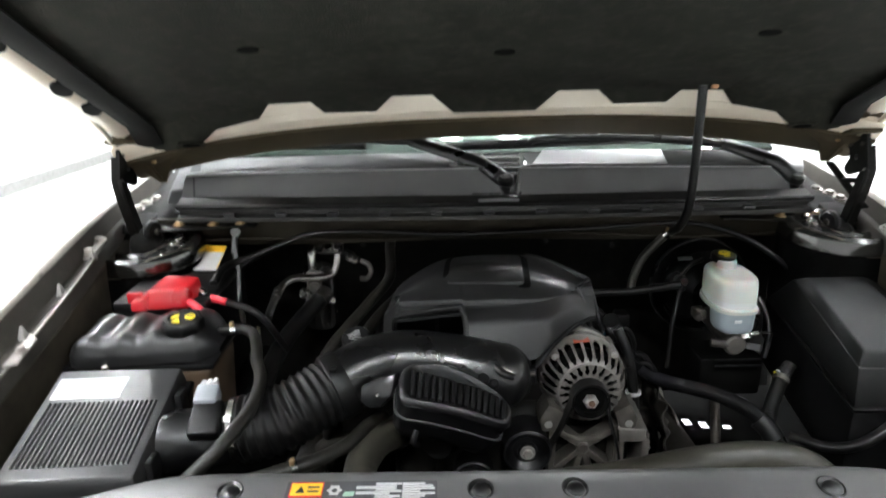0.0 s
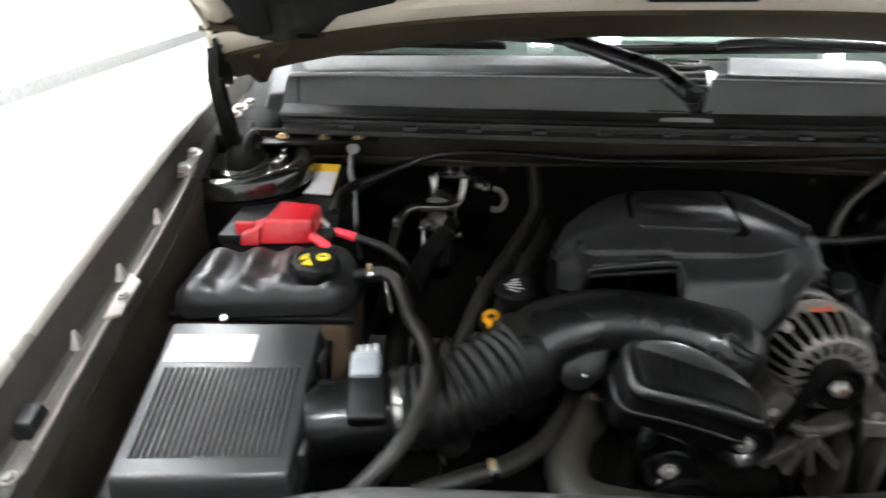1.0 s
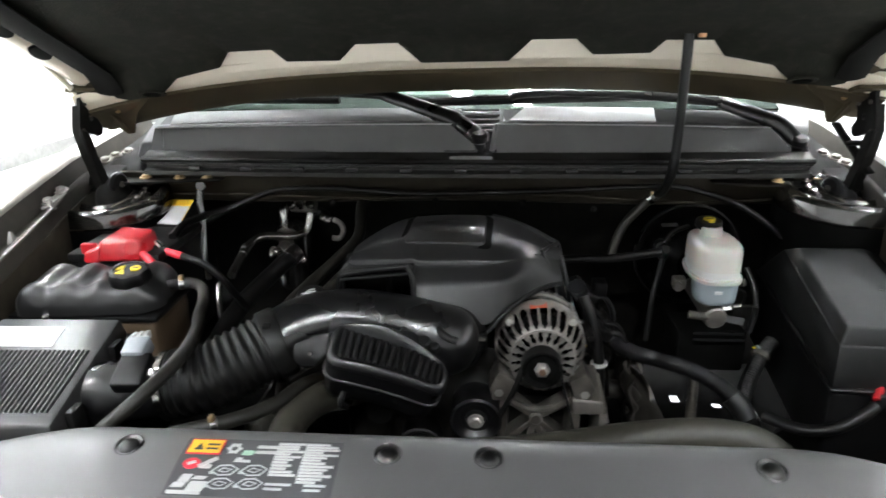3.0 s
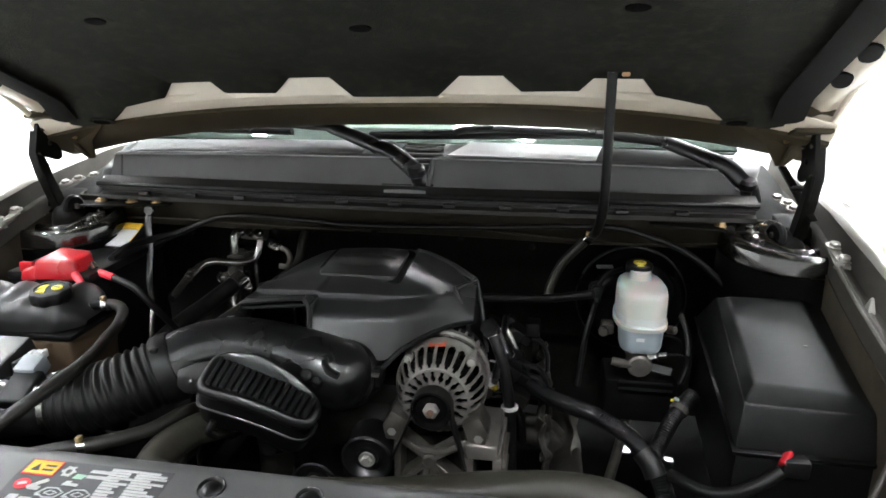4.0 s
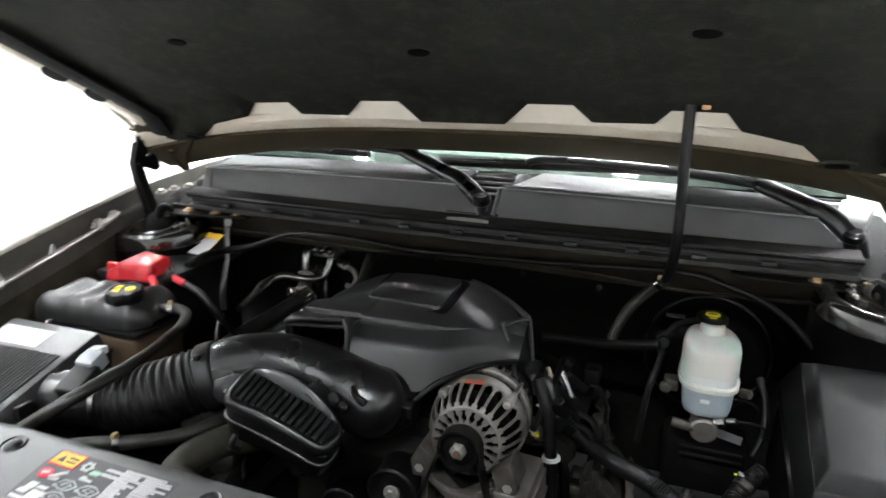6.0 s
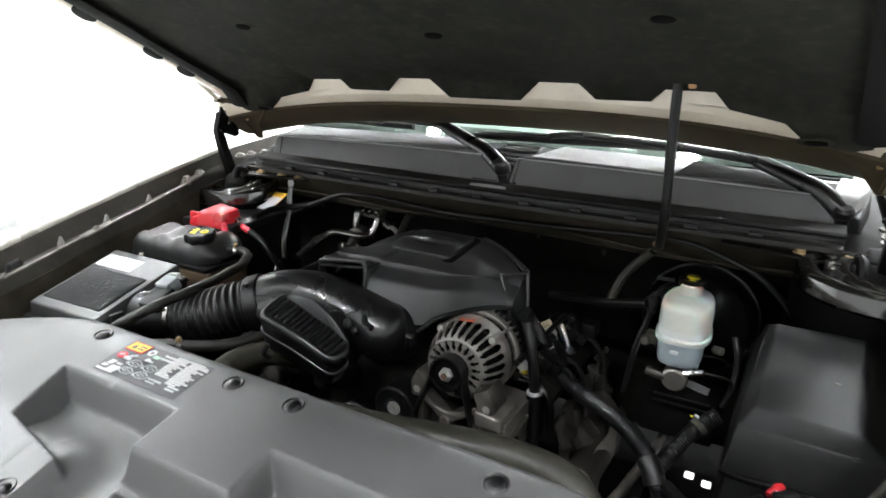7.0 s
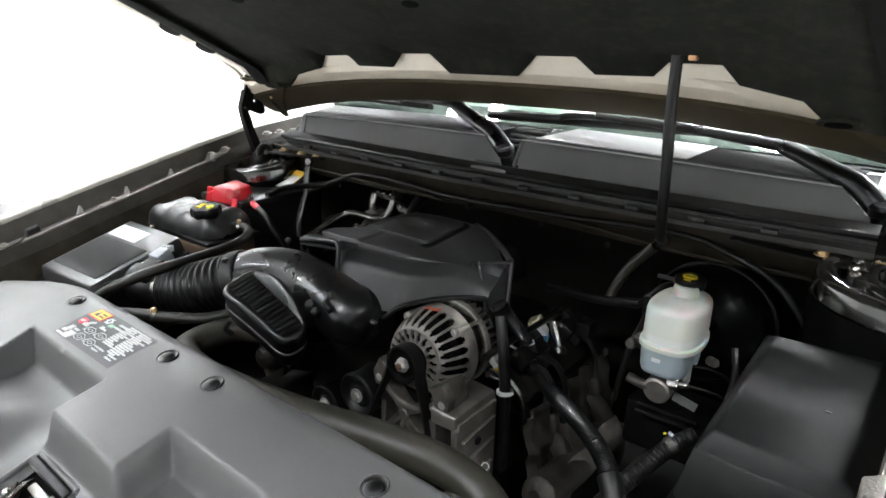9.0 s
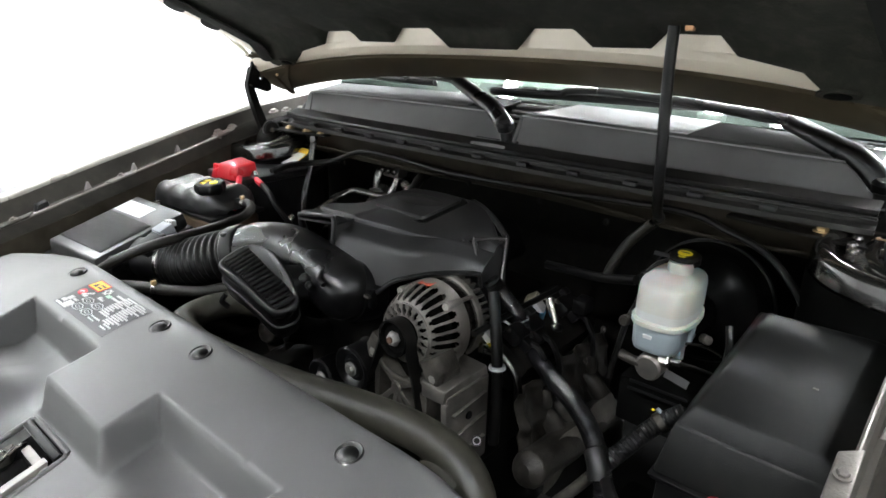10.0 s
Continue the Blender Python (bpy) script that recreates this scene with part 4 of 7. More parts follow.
# ---- air filter box and intake ----
def air_box():
    a = thing("air_filter_box", "black ribbed air filter box with a white label", "air filter box", (-0.66, 0.87, 0.80))
    # lid corners: back left, back right, front right, front left
    bl, br, fr, fl = Vector((-0.765, 0.965, 1.047)), Vector((-0.567, 0.985, 1.04)), Vector((-0.562, 0.768, 0.978)), Vector((-0.755, 0.745, 0.986))
    down = Vector((0, 0.004, -0.035))
    part("lid", hexa([fl + down + Vector((-0.004, -0.004, 0)), fr + down + Vector((0.004, -0.004, 0)), br + down + Vector((0.004, 0.004, 0)), bl + down + Vector((-0.004, 0.004, 0))], [fl, fr, br, bl], 0.006), AIRLID, a)
    low = Vector((0, 0.01, -0.15))
    part("housing_rim", hexa([p + down * 1.3 + q for p, q in ((fl, Vector((-0.022, -0.014, 0))), (fr, Vector((0.012, -0.014, 0))), (br, Vector((0.012, 0.012, 0))), (bl, Vector((-0.022, 0.012, 0))))], [p + down * 1.02 + q for p, q in ((fl, Vector((-0.020, -0.012, 0))), (fr, Vector((0.010, -0.012, 0))), (br, Vector((0.010, 0.010, 0))), (bl, Vector((-0.020, 0.010, 0))))], 0.003), BLACK_SATIN, a)
    part("housing", hexa([fl + low, fr + low, br + low, bl + low], [fl + down * 1.25 + Vector((-0.01, -0.01, 0)), fr + down * 1.25 + Vector((0.01, -0.01, 0)), br + down * 1.25 + Vector((0.01, 0.01, 0)), bl + down * 1.25 + Vector((-0.01, 0.01, 0))], 0.006), BLACK, a)
    on = lambda u, v, h=0.0: (fl.lerp(fr, u)).lerp(bl.lerp(br, u), v) + Vector((0, -0.3, 0.95)) * h
    n = 23
    for k in range(n):
        u = 0.085 + 0.83 * k / (n - 1)
        w = 0.0105
        q = [on(u - w, 0.10, -0.001), on(u + w, 0.10, -0.001), on(u + w, 0.66, -0.001), on(u - w, 0.66, -0.001)]
        t = [on(u - w * 0.7, 0.105, 0.0042), on(u + w * 0.7, 0.105, 0.0042), on(u + w * 0.7, 0.655, 0.0042), on(u - w * 0.7, 0.655, 0.0042)]
        part("rib", hexa(q, t, 0.0008, 1), AIRLID, a)
    q = [(0.05, 0.70), (0.60, 0.70), (0.60, 0.90), (0.05, 0.90)]
    lab = part("label", hexa([on(u, v, -0.001) for u, v in q], [on(u, v, 0.001) for u, v in q]), PAPER, a, "white paper label")
    for u, v in ((0.40, 0.86), (0.40, 0.835), (0.40, 0.81), (0.46, 0.75), (0.46, 0.725), (0.09, 0.86), (0.09, 0.835), (0.23, 0.86), (0.09, 0.74)):
        part("print_mark", hexa([on(x, y, 0.0008) for x, y in ((u, v), (u + 0.12, v), (u + 0.12, v + 0.012), (u, v + 0.012))], [on(x, y, 0.0014) for x, y in ((u, v), (u + 0.12, v), (u + 0.12, v + 0.012), (u, v + 0.012))]), PRINT, lab)
    for s in (0.2, 0.8):
        part("clip", rbox(on(1.0, s) + Vector((0.01, 0, -0.03)), (0.012, 0.03, 0.04), 0.003), BLACK_SATIN, a)
    part("lug", disc(on(0.30, 1.0) + Vector((0, 0.02, -0.02)), (0, 0, 1), 0.007, 0.016, 0.002), STEEL, a)
    return a


def intake():
    d = thing("air_intake_duct", "black intake duct with corrugated bellows and sensor", "air duct", (-0.3, 0.93, 0.9))
    p0, p1 = Vector((-0.565, 0.885, 0.955)), Vector((-0.448, 0.897, 0.968))
    way = (p1 - p0).normalized()
    part("sensor_tube", lathe([(0.050, 0), (0.050, 0.03), (0.048, 0.034), (0.048, 0.11)], axis_matrix(p0, way), 28), BLACK_GLOSS, d)
    m = axis_matrix(p0 + way * 0.062, (0, -0.25, 1))
    s = part("air_sensor", rbox(p0 + way * 0.082 + Vector((0, -0.030, 0.046)), (0.048, 0.062, 0.024), 0.005, pose(0, 0, 0, 24, 0, 4), 3), BLACK, d, "black air flow sensor")
    part("connector", rbox(p0 + way * 0.074 + Vector((0, 0.006, 0.066)), (0.036, 0.036, 0.030), 0.004, pose(0, 0, 0, 20, 0, 4)), mat("mid_grey_connector", (0.24, 0.26, 0.28), 0.4), s, "grey plug")
    part("wire_boot", join(*[rbox(p0 + way * (0.064 + 0.010 * k) + Vector((0, 0.022, 0.082)), (0.007, 0.014, 0.014), 0.002) for k in range(3)]), PAPER, s)
    part("clamp", lathe([(0.054, 0), (0.056, 0.001), (0.056, 0.011), (0.054, 0.012)], axis_matrix(p1 - way * 0.006, way), 28), STEEL, d, "steel hose clamp")
    part("clamp_screw", rbox(p1 + Vector((0.0, -0.035, 0.042)), (0.012, 0.026, 0.012), 0.002, pose(0, 0, 0, -40)), STEEL, d)
    end = Vector((-0.290, 0.962, 1.012))
    path = [p1, p1.lerp(end, 0.35) + Vector((0.004, -0.014, -0.004)), p1.lerp(end, 0.7) + Vector((0.004, -0.012, 0)), end]
    ridges = 13
    part("bellows", tube(path, 0.056, 36, 52, lambda q: 1.0 - 0.085 + 0.09 * (0.5 + 0.5 * math.cos(q * ridges * 2 * math.pi)) if 0.04 < q < 0.93 else 0.95), RUBBER, d, "corrugated rubber bellows", 180)
    w2 = Vector((0.82, 0.42, 0.28)).normalized()
    cuff = part("cuff", lathe([(0.0575, 0), (0.060, 0.003), (0.060, 0.026), (0.0575, 0.03)], axis_matrix(end - w2 * 0.014, w2), 30), RUBBER, d, "rubber cuff with clamp")
    for a in (0.6, 2.2, 4.0):
        v = Vector((0, -math.sin(a), math.cos(a))) * 0.060
        part("cuff_tab", rbox(end + v, (0.012, 0.012, 0.008), 0.002), RUBBER, cuff)
    pts = [end, (-0.245, 0.987, 1.030), (-0.18, 1.005, 1.036), (-0.110, 1.006, 1.030), (-0.055, 1.002, 1.018), (-0.005, 1.003, 1.002), (0.044, 1.008, 0.988)]
    part("pipe", tube(pts, 0.053, 32, 12, lambda q: (1 + 0.10 * max(0, min(1, (q - 0.5) / 0.25))) * (math.sqrt(max(0.0009, 1 - ((q - 0.84) / 0.16) ** 2)) if q > 0.84 else 1)), mat("polished_black_plastic", (0.005, 0.005, 0.0053), 0.29, 0.0, 0.2, 12, 0.02, 300, coat=0.2, spec=0.6, dust=0.006), d, "glossy black moulded pipe", 70)
    part("throttle_cup", lathe([(0.058, -0.02), (0.062, -0.012), (0.062, 0.03), (0.058, 0.034)], axis_matrix((-0.006, 1.035, 0.99), (0.1, 0.97, -0.15)), 30), BLACK, d, "throttle flange")
    part("pipe_boss", join(disc((-0.042, 0.948, 1.022), (0.1, -0.6, 0.75), 0.010, 0.02, 0.003), disc((-0.024, 0.945, 1.014), (0.1, -0.6, 0.75), 0.008, 0.02, 0.003), rbox((-0.034, 0.955, 1.018), (0.045, 0.012, 0.012), 0.003)), BLACK_GLOSS, d)
    part("pipe_nipple", tube([(-0.02, 0.965, 1.045), (-0.005, 0.945, 1.04), (0.012, 0.942, 1.034)], 0.006, 8), BLACK_GLOSS, d)
    # pointed tab that is riveted below the pipe
    leaf = [(-0.243, 0.910, 1.040), (-0.245, 0.905, 1.014), (-0.232, 0.902, 1.004), (-0.212, 0.903, 1.004), (-0.192, 0.908, 1.022), (-0.186, 0.922, 1.056), (-0.215, 0.922, 1.050)]
    back = Vector((0.004, 0.010, -0.005))
    tab = part("mounting_tab", hexa([Vector(p) + back for p in leaf], leaf, 0.003, 2), BLACK_GLOSS, d, "pointed mounting tab")
    part("tab_rivet", disc((-0.216, 0.905, 1.026), (0, -0.85, 0.5), 0.0035, 0.004, 0.001), STEEL, tab)
    return d


def resonator():
    r = thing("resonator_box", "glossy black ribbed resonator box on the intake", "air box", (-0.08, 0.88, 0.97))
    bl, br, tr, tl = Vector((-0.170, 0.838, 1.058)), Vector((-0.004, 0.846, 1.003)), Vector((0.004, 0.896, 1.013)), Vector((-0.170, 0.910, 1.080))
    tm, tm2 = Vector((-0.108, 0.922, 1.070)), Vector((-0.050, 0.914, 1.044))
    n = (br - bl).cross(tl - bl).normalized()
    across = (br - bl).normalized()
    bulge = lambda p: n * 0.009 * math.sin(math.pi * max(0, min(1, (p - bl).dot(across) / (br - bl).length)))
    top = []
    ring = [bl, br, tr, tm2, tm, tl]
    for i, p in enumerate(ring):
        a, c = ring[i - 1], ring[(i + 1) % 6]
        k = 0.024 if i in (0, 1, 2, 5) else 0.018
        q0, q1 = p + (a - p).normalized() * k, p + (c - p).normalized() * k
        run = [q0.lerp(p, t).lerp(p.lerp(q1, t), t) for t in (0, 0.25, 0.5, 0.75, 1)]
        nxt = ring[(i + 1) % 6] + (p - ring[(i + 1) % 6]).normalized() * (0.024 if (i + 1) % 6 in (0, 1, 2, 5) else 0.018)
        top += run + [run[-1].lerp(nxt, t) for t in (0.25, 0.5, 0.75)]
    mid = sum(top, Vector()) / len(top)
    top = [p + bulge(p) for p in top]
    grow = lambda p, d: p + (p - mid).normalized() * d

    def rows(levels):
        """Stacked outlines, closed below, with an inset rim on top."""
        bm = bmesh.new()
        rings = [[bm.verts.new(grow(p, d) + n * h) for p in top] for d, h in levels]
        for a, b in zip(rings, rings[1:]):
            for k in range(len(top)):
                bm.faces.new((a[k], a[(k + 1) % len(top)], b[(k + 1) % len(top)], b[k]))
        bm.faces.new(rings[0][::-1])
        bm.faces.new(rings[-1])
        return bm
    part("body", rows([(-0.040, -0.098), (-0.016, -0.095), (-0.005, -0.080), (0.0, -0.048), (0.0, -0.016)]), BLACK_GLOSS, r, "", 60)
    part("seam", rows([(0.001, -0.050), (0.0035, -0.0475), (0.0035, -0.0445), (0.001, -0.042)]), BLACK_GLOSS, r, "", 60)
    part("lid", rows([(0.0, -0.018), (0.004, -0.016), (0.0045, -0.011), (0.002, -0.004), (-0.003, 0.0005), (-0.007, 0.001), (-0.010, -0.0015)]), BLACK_GLOSS, r, "lid with a rounded bead", 60)
    on = lambda u, v, h: (lambda p: p + bulge(p) + n * h)(bl.lerp(br, u).lerp(tl.lerp(tr, u), v))
    for k in range(15):
        u = 0.085 + 0.835 * k / 14
        w = 0.0235
        hi = 0.88 if u < 0.5 else 0.88 + 0.09 * min(1, (u - 0.5) / 0.2)
        lo = 0.135
        part("rib", hexa([on(u - w, lo, -0.004), on(u + w, lo, -0.004), on(u + w, hi, -0.004), on(u - w, hi, -0.004)], [on(u - w * 0.72, lo + 0.015, 0.0024), on(u + w * 0.72, lo + 0.015, 0.0024), on(u + w * 0.72, hi - 0.02, 0.0024), on(u - w * 0.72, hi - 0.02, 0.0024)], 0.0009, 2), BLACK_SATIN, r)
    part("neck", tube([(-0.08, 0.90, 1.02), (-0.07, 0.96, 1.01), (-0.06, 1.0, 1.01)], 0.035, 16), BLACK_GLOSS, r)
    part("hook", tube([(-0.150, 0.842, 1.0), (-0.155, 0.835, 0.985), (-0.150, 0.845, 0.972)], 0.005, 8), BLACK, r)
    return r


# ---- coolant tank and battery ----
TANKTOP = mat("sheeny_black_plastic", (0.01365, 0.01365, 0.01397), 0.33, 0.0, 0.15, 10, 0.05, 900, coat=0.12, spec=0.55, dust=0.012)


def coolant_tank():
    t = thing("coolant_tank", "tan coolant tank with a dark lobed top", "coolant tank", (-0.66, 1.1, 0.82))
    x0, x1, y0, y1 = -0.80, -0.535, 1.025, 1.165
    nx, ny = 44, 20

    def fn(u, v):
        x = x0 + (x1 - x0) * u
        a = math.pi * v
        lobes = 0.5 + 0.5 * math.cos((u * 4.6 + 0.2) * 2 * math.pi)
        taper = min(1, math.sin(math.pi * min(max(u, 0.001), 0.999)) * 3.2) ** 0.45
        half = (y1 - y0) / 2 * (0.98 + 0.03 * lobes) * (0.35 + 0.65 * taper)
        y = (y0 + y1) / 2 + 0.03 * (u - 0.5) - half * math.cos(a) * abs(math.cos(a)) ** -0.45 if abs(math.cos(a)) > 1e-3 else (y0 + y1) / 2 + 0.03 * (u - 0.5)
        z = 1.022 + (0.052 + 0.012 * lobes * math.sin(a) ** 1.2) * taper * math.sin(a) ** 0.6 - 0.010 * math.exp(-((v - 0.45) / 0.07) ** 2) * taper
        return Vector((x, y, z))
    part("upper_shell", sheet(fn, steps(0, 1, nx), [0.0, 0.004, 0.012, 0.03, 0.06] + steps(0.1, 0.9, 12) + [0.94, 0.97, 0.988, 0.996, 1.0]), TANKTOP, t, "soft lobed dark top", 80)
    part("seam", hexa([(x0 - 0.004, y0 - 0.004, 1.012), (x1 + 0.004, y0 + 0.006, 1.008), (x1 + 0.004, y1 + 0.02, 1.010), (x0 - 0.004, y1, 1.012)], [(x0 - 0.004, y0 - 0.004, 1.022), (x1 + 0.004, y0 + 0.006, 1.018), (x1 + 0.004, y1 + 0.02, 1.02), (x0 - 0.004, y1, 1.022)], 0.003), BLACK, t)
    part("lower_shell", hexa([(x0 + 0.06, y0 + 0.03, 0.84), (x1 - 0.01, y0 + 0.03, 0.84), (x1 - 0.01, y1, 0.84), (x0 + 0.06, y1 - 0.01, 0.84)], [(x0 + 0.006, y0 + 0.004, 1.010), (x1 - 0.002, y0 + 0.012, 1.008), (x1 - 0.002, y1 + 0.012, 1.008), (x0 + 0.006, y1 - 0.006, 1.010)], 0.014, 3), TAN, t, "tan translucent lower tank")
    c = Vector((-0.592, 1.075, 1.066))
    up = Vector((0.03, -0.12, 1)).normalized()
    m = axis_matrix(c, up)
    part("neck", lathe([(0.030, -0.02), (0.030, 0.012)], m, 24), BLACK, t)
    bm = bmesh.new()
    prof = ((0.0, 0.008), (0.033, 0.006), (0.036, 0.010), (0.036, 0.024), (0.033, 0.029), (0.027, 0.030), (0.026, 0.028), (0.0, 0.028))
    rings = [[bm.verts.new(m @ Vector((r * (1 + (0.05 * math.cos(k * 2 * math.pi / 6) if r > 0.03 else 0)) * math.cos(2 * math.pi * k / 48 ), r * (1 + (0.05 * math.cos(k * 2 * math.pi / 6) if r > 0.03 else 0)) * math.sin(2 * math.pi * k / 48), h))) for k in range(48)] for r, h in prof[1:-1]]
    for a, b in zip(rings, rings[1:]):
        for k in range(48):
            bm.faces.new((a[k], a[(k + 1) % 48], b[(k + 1) % 48], b[k]))
    bm.faces.new(rings[0][::-1])
    bm.faces.new(rings[-1])
    cap = part("cap", bm, BLACK, t, "black lobed cap with yellow signs")
    flat = lambda pts: hexa([m @ Vector((x, y, 0.0275)) for x, y in pts], [m @ Vector((x, y, 0.0300)) for x, y in pts])
    part("cap_sign", flat([(-0.020, -0.012), (-0.004, -0.016), (-0.008, 0.002)]), YELLOW, cap)
    part("cap_sign", flat([(-0.022, 0.001), (-0.009, 0.004), (-0.008, 0.015), (-0.016, 0.014), (-0.021, 0.008)]), YELLOW, cap)
    part("cap_sign", lathe([(0.0095, 0.0275), (0.0095, 0.030), (0.007, 0.0302)], m @ Matrix.Translation((0.012, 0.003, 0)), 20), YELLOW, cap)
    part("cap_sign", rbox(m @ Vector((0.012, 0.003, 0.0305)), (0.011, 0.003, 0.001)), DARKPRINT, cap)
    part("outlet", tube([(-0.545, 1.115, 1.045), (-0.525, 1.118, 1.047), (-0.505, 1.12, 1.046)], 0.010, 10), BLACK, t)
    return t


def battery():
    b = thing("battery", "black truck battery with red terminal cover", "battery", (-0.68, 1.3, 0.85))
    part("case", rbox((-0.68, 1.30, 0.96), (0.185, 0.26, 0.22), 0.008), BLACK, b)
    part("case_lid", rbox((-0.68, 1.30, 1.076), (0.19, 0.265, 0.02), 0.006), BLACK_SATIN, b)
    part("case_hump", hexa([(-0.70, 1.335, 1.080), (-0.612, 1.330, 1.080), (-0.60, 1.425, 1.080), (-0.70, 1.425, 1.080)], [(-0.70, 1.338, 1.084), (-0.614, 1.333, 1.084), (-0.604, 1.415, 1.124), (-0.70, 1.42, 1.126)], 0.003), BLACK, b)
    lab = part("label", rbox((-0.648, 1.379, 1.1085), (0.056, 0.078, 0.002), 0, pose(0, 0, 0, 26.5, 0, -6)), PAPER, b, "white and yellow battery label")
    part("label_band", rbox((-0.645, 1.4045, 1.1230), (0.056, 0.020, 0.0018), 0, pose(0, 0, 0, 26.5, 0, -6)), ORANGE, lab)
    part("label_edge", rbox((-0.6245, 1.3705, 1.1052), (0.009, 0.056, 0.0018), 0, pose(0, 0, 0, 26.5, 0, -6)), ORANGE, lab)
    # red cover: a long block, with a stepped low end
    r = part("terminal_cover", hexa([(-0.70, 1.150, 1.075), (-0.618, 1.165, 1.072), (-0.606, 1.225, 1.075), (-0.685, 1.225, 1.08)],
                                    [(-0.697, 1.160, 1.115), (-0.620, 1.172, 1.115), (-0.612, 1.222, 1.122), (-0.680, 1.222, 1.128)], 0.006, 3), RED, b, "red plastic terminal cover")
    part("cover_step", hexa([(-0.735, 1.155, 1.07), (-0.70, 1.158, 1.07), (-0.69, 1.215, 1.075), (-0.725, 1.205, 1.075)], [(-0.732, 1.16, 1.092), (-0.70, 1.165, 1.103), (-0.69, 1.212, 1.106), (-0.722, 1.20, 1.098)], 0.005), RED, r)
    part("cover_fin", rbox((-0.728, 1.175, 1.095), (0.03, 0.012, 0.022), 0.003), RED, r)
    part("red_cable", tube([(-0.622, 1.175, 1.085), (-0.59, 1.15, 1.075), (-0.57, 1.125, 1.055), (-0.56, 1.11, 1.02)], 0.008, 10), RED_TAPE, b)
    part("black_cable", tube([(-0.622, 1.21, 1.088), (-0.562, 1.20, 1.074), (-0.505, 1.185, 1.062), (-0.475, 1.18, 1.040), (-0.462, 1.20, 1.0), (-0.45, 1.24, 0.94)], 0.0072, 10), RUBBER, b)
    part("cable_tape", tube([(-0.588, 1.204, 1.080), (-0.570, 1.201, 1.076), (-0.553, 1.197, 1.073)], 0.0080, 10), RED_TAPE, b)
    part("cable_lug", tube([(-0.622, 1.212, 1.095), (-0.610, 1.213, 1.094), (-0.598, 1.208, 1.086)], 0.007, 8), STEEL, b)
    part("strap", tube([(-0.60, 1.26, 1.09), (-0.60, 1.32, 1.10), (-0.58, 1.38, 1.10), (-0.52, 1.43, 1.11)], 0.009, 8), RUBBER, b)
    return b


air_box()
intake()
resonator()
coolant_tank()
battery()


# ---- engine ----
GRIME = mat("soiled_cast_alloy", (0.1009, 0.09282, 0.082), 0.48, 0.55, 0.4, 35, 0.5, 250, dust=0.12, spec=0.45)
# grimy alloy, coloured darker to hold the shade beside the engine
SHADED_ALLOY = mat("shaded_cast_alloy", (0.02304, 0.02074, 0.01786), 0.5, 0.4, 0.5, 30, 0.5, 250, dust=0.08, spec=0.4)


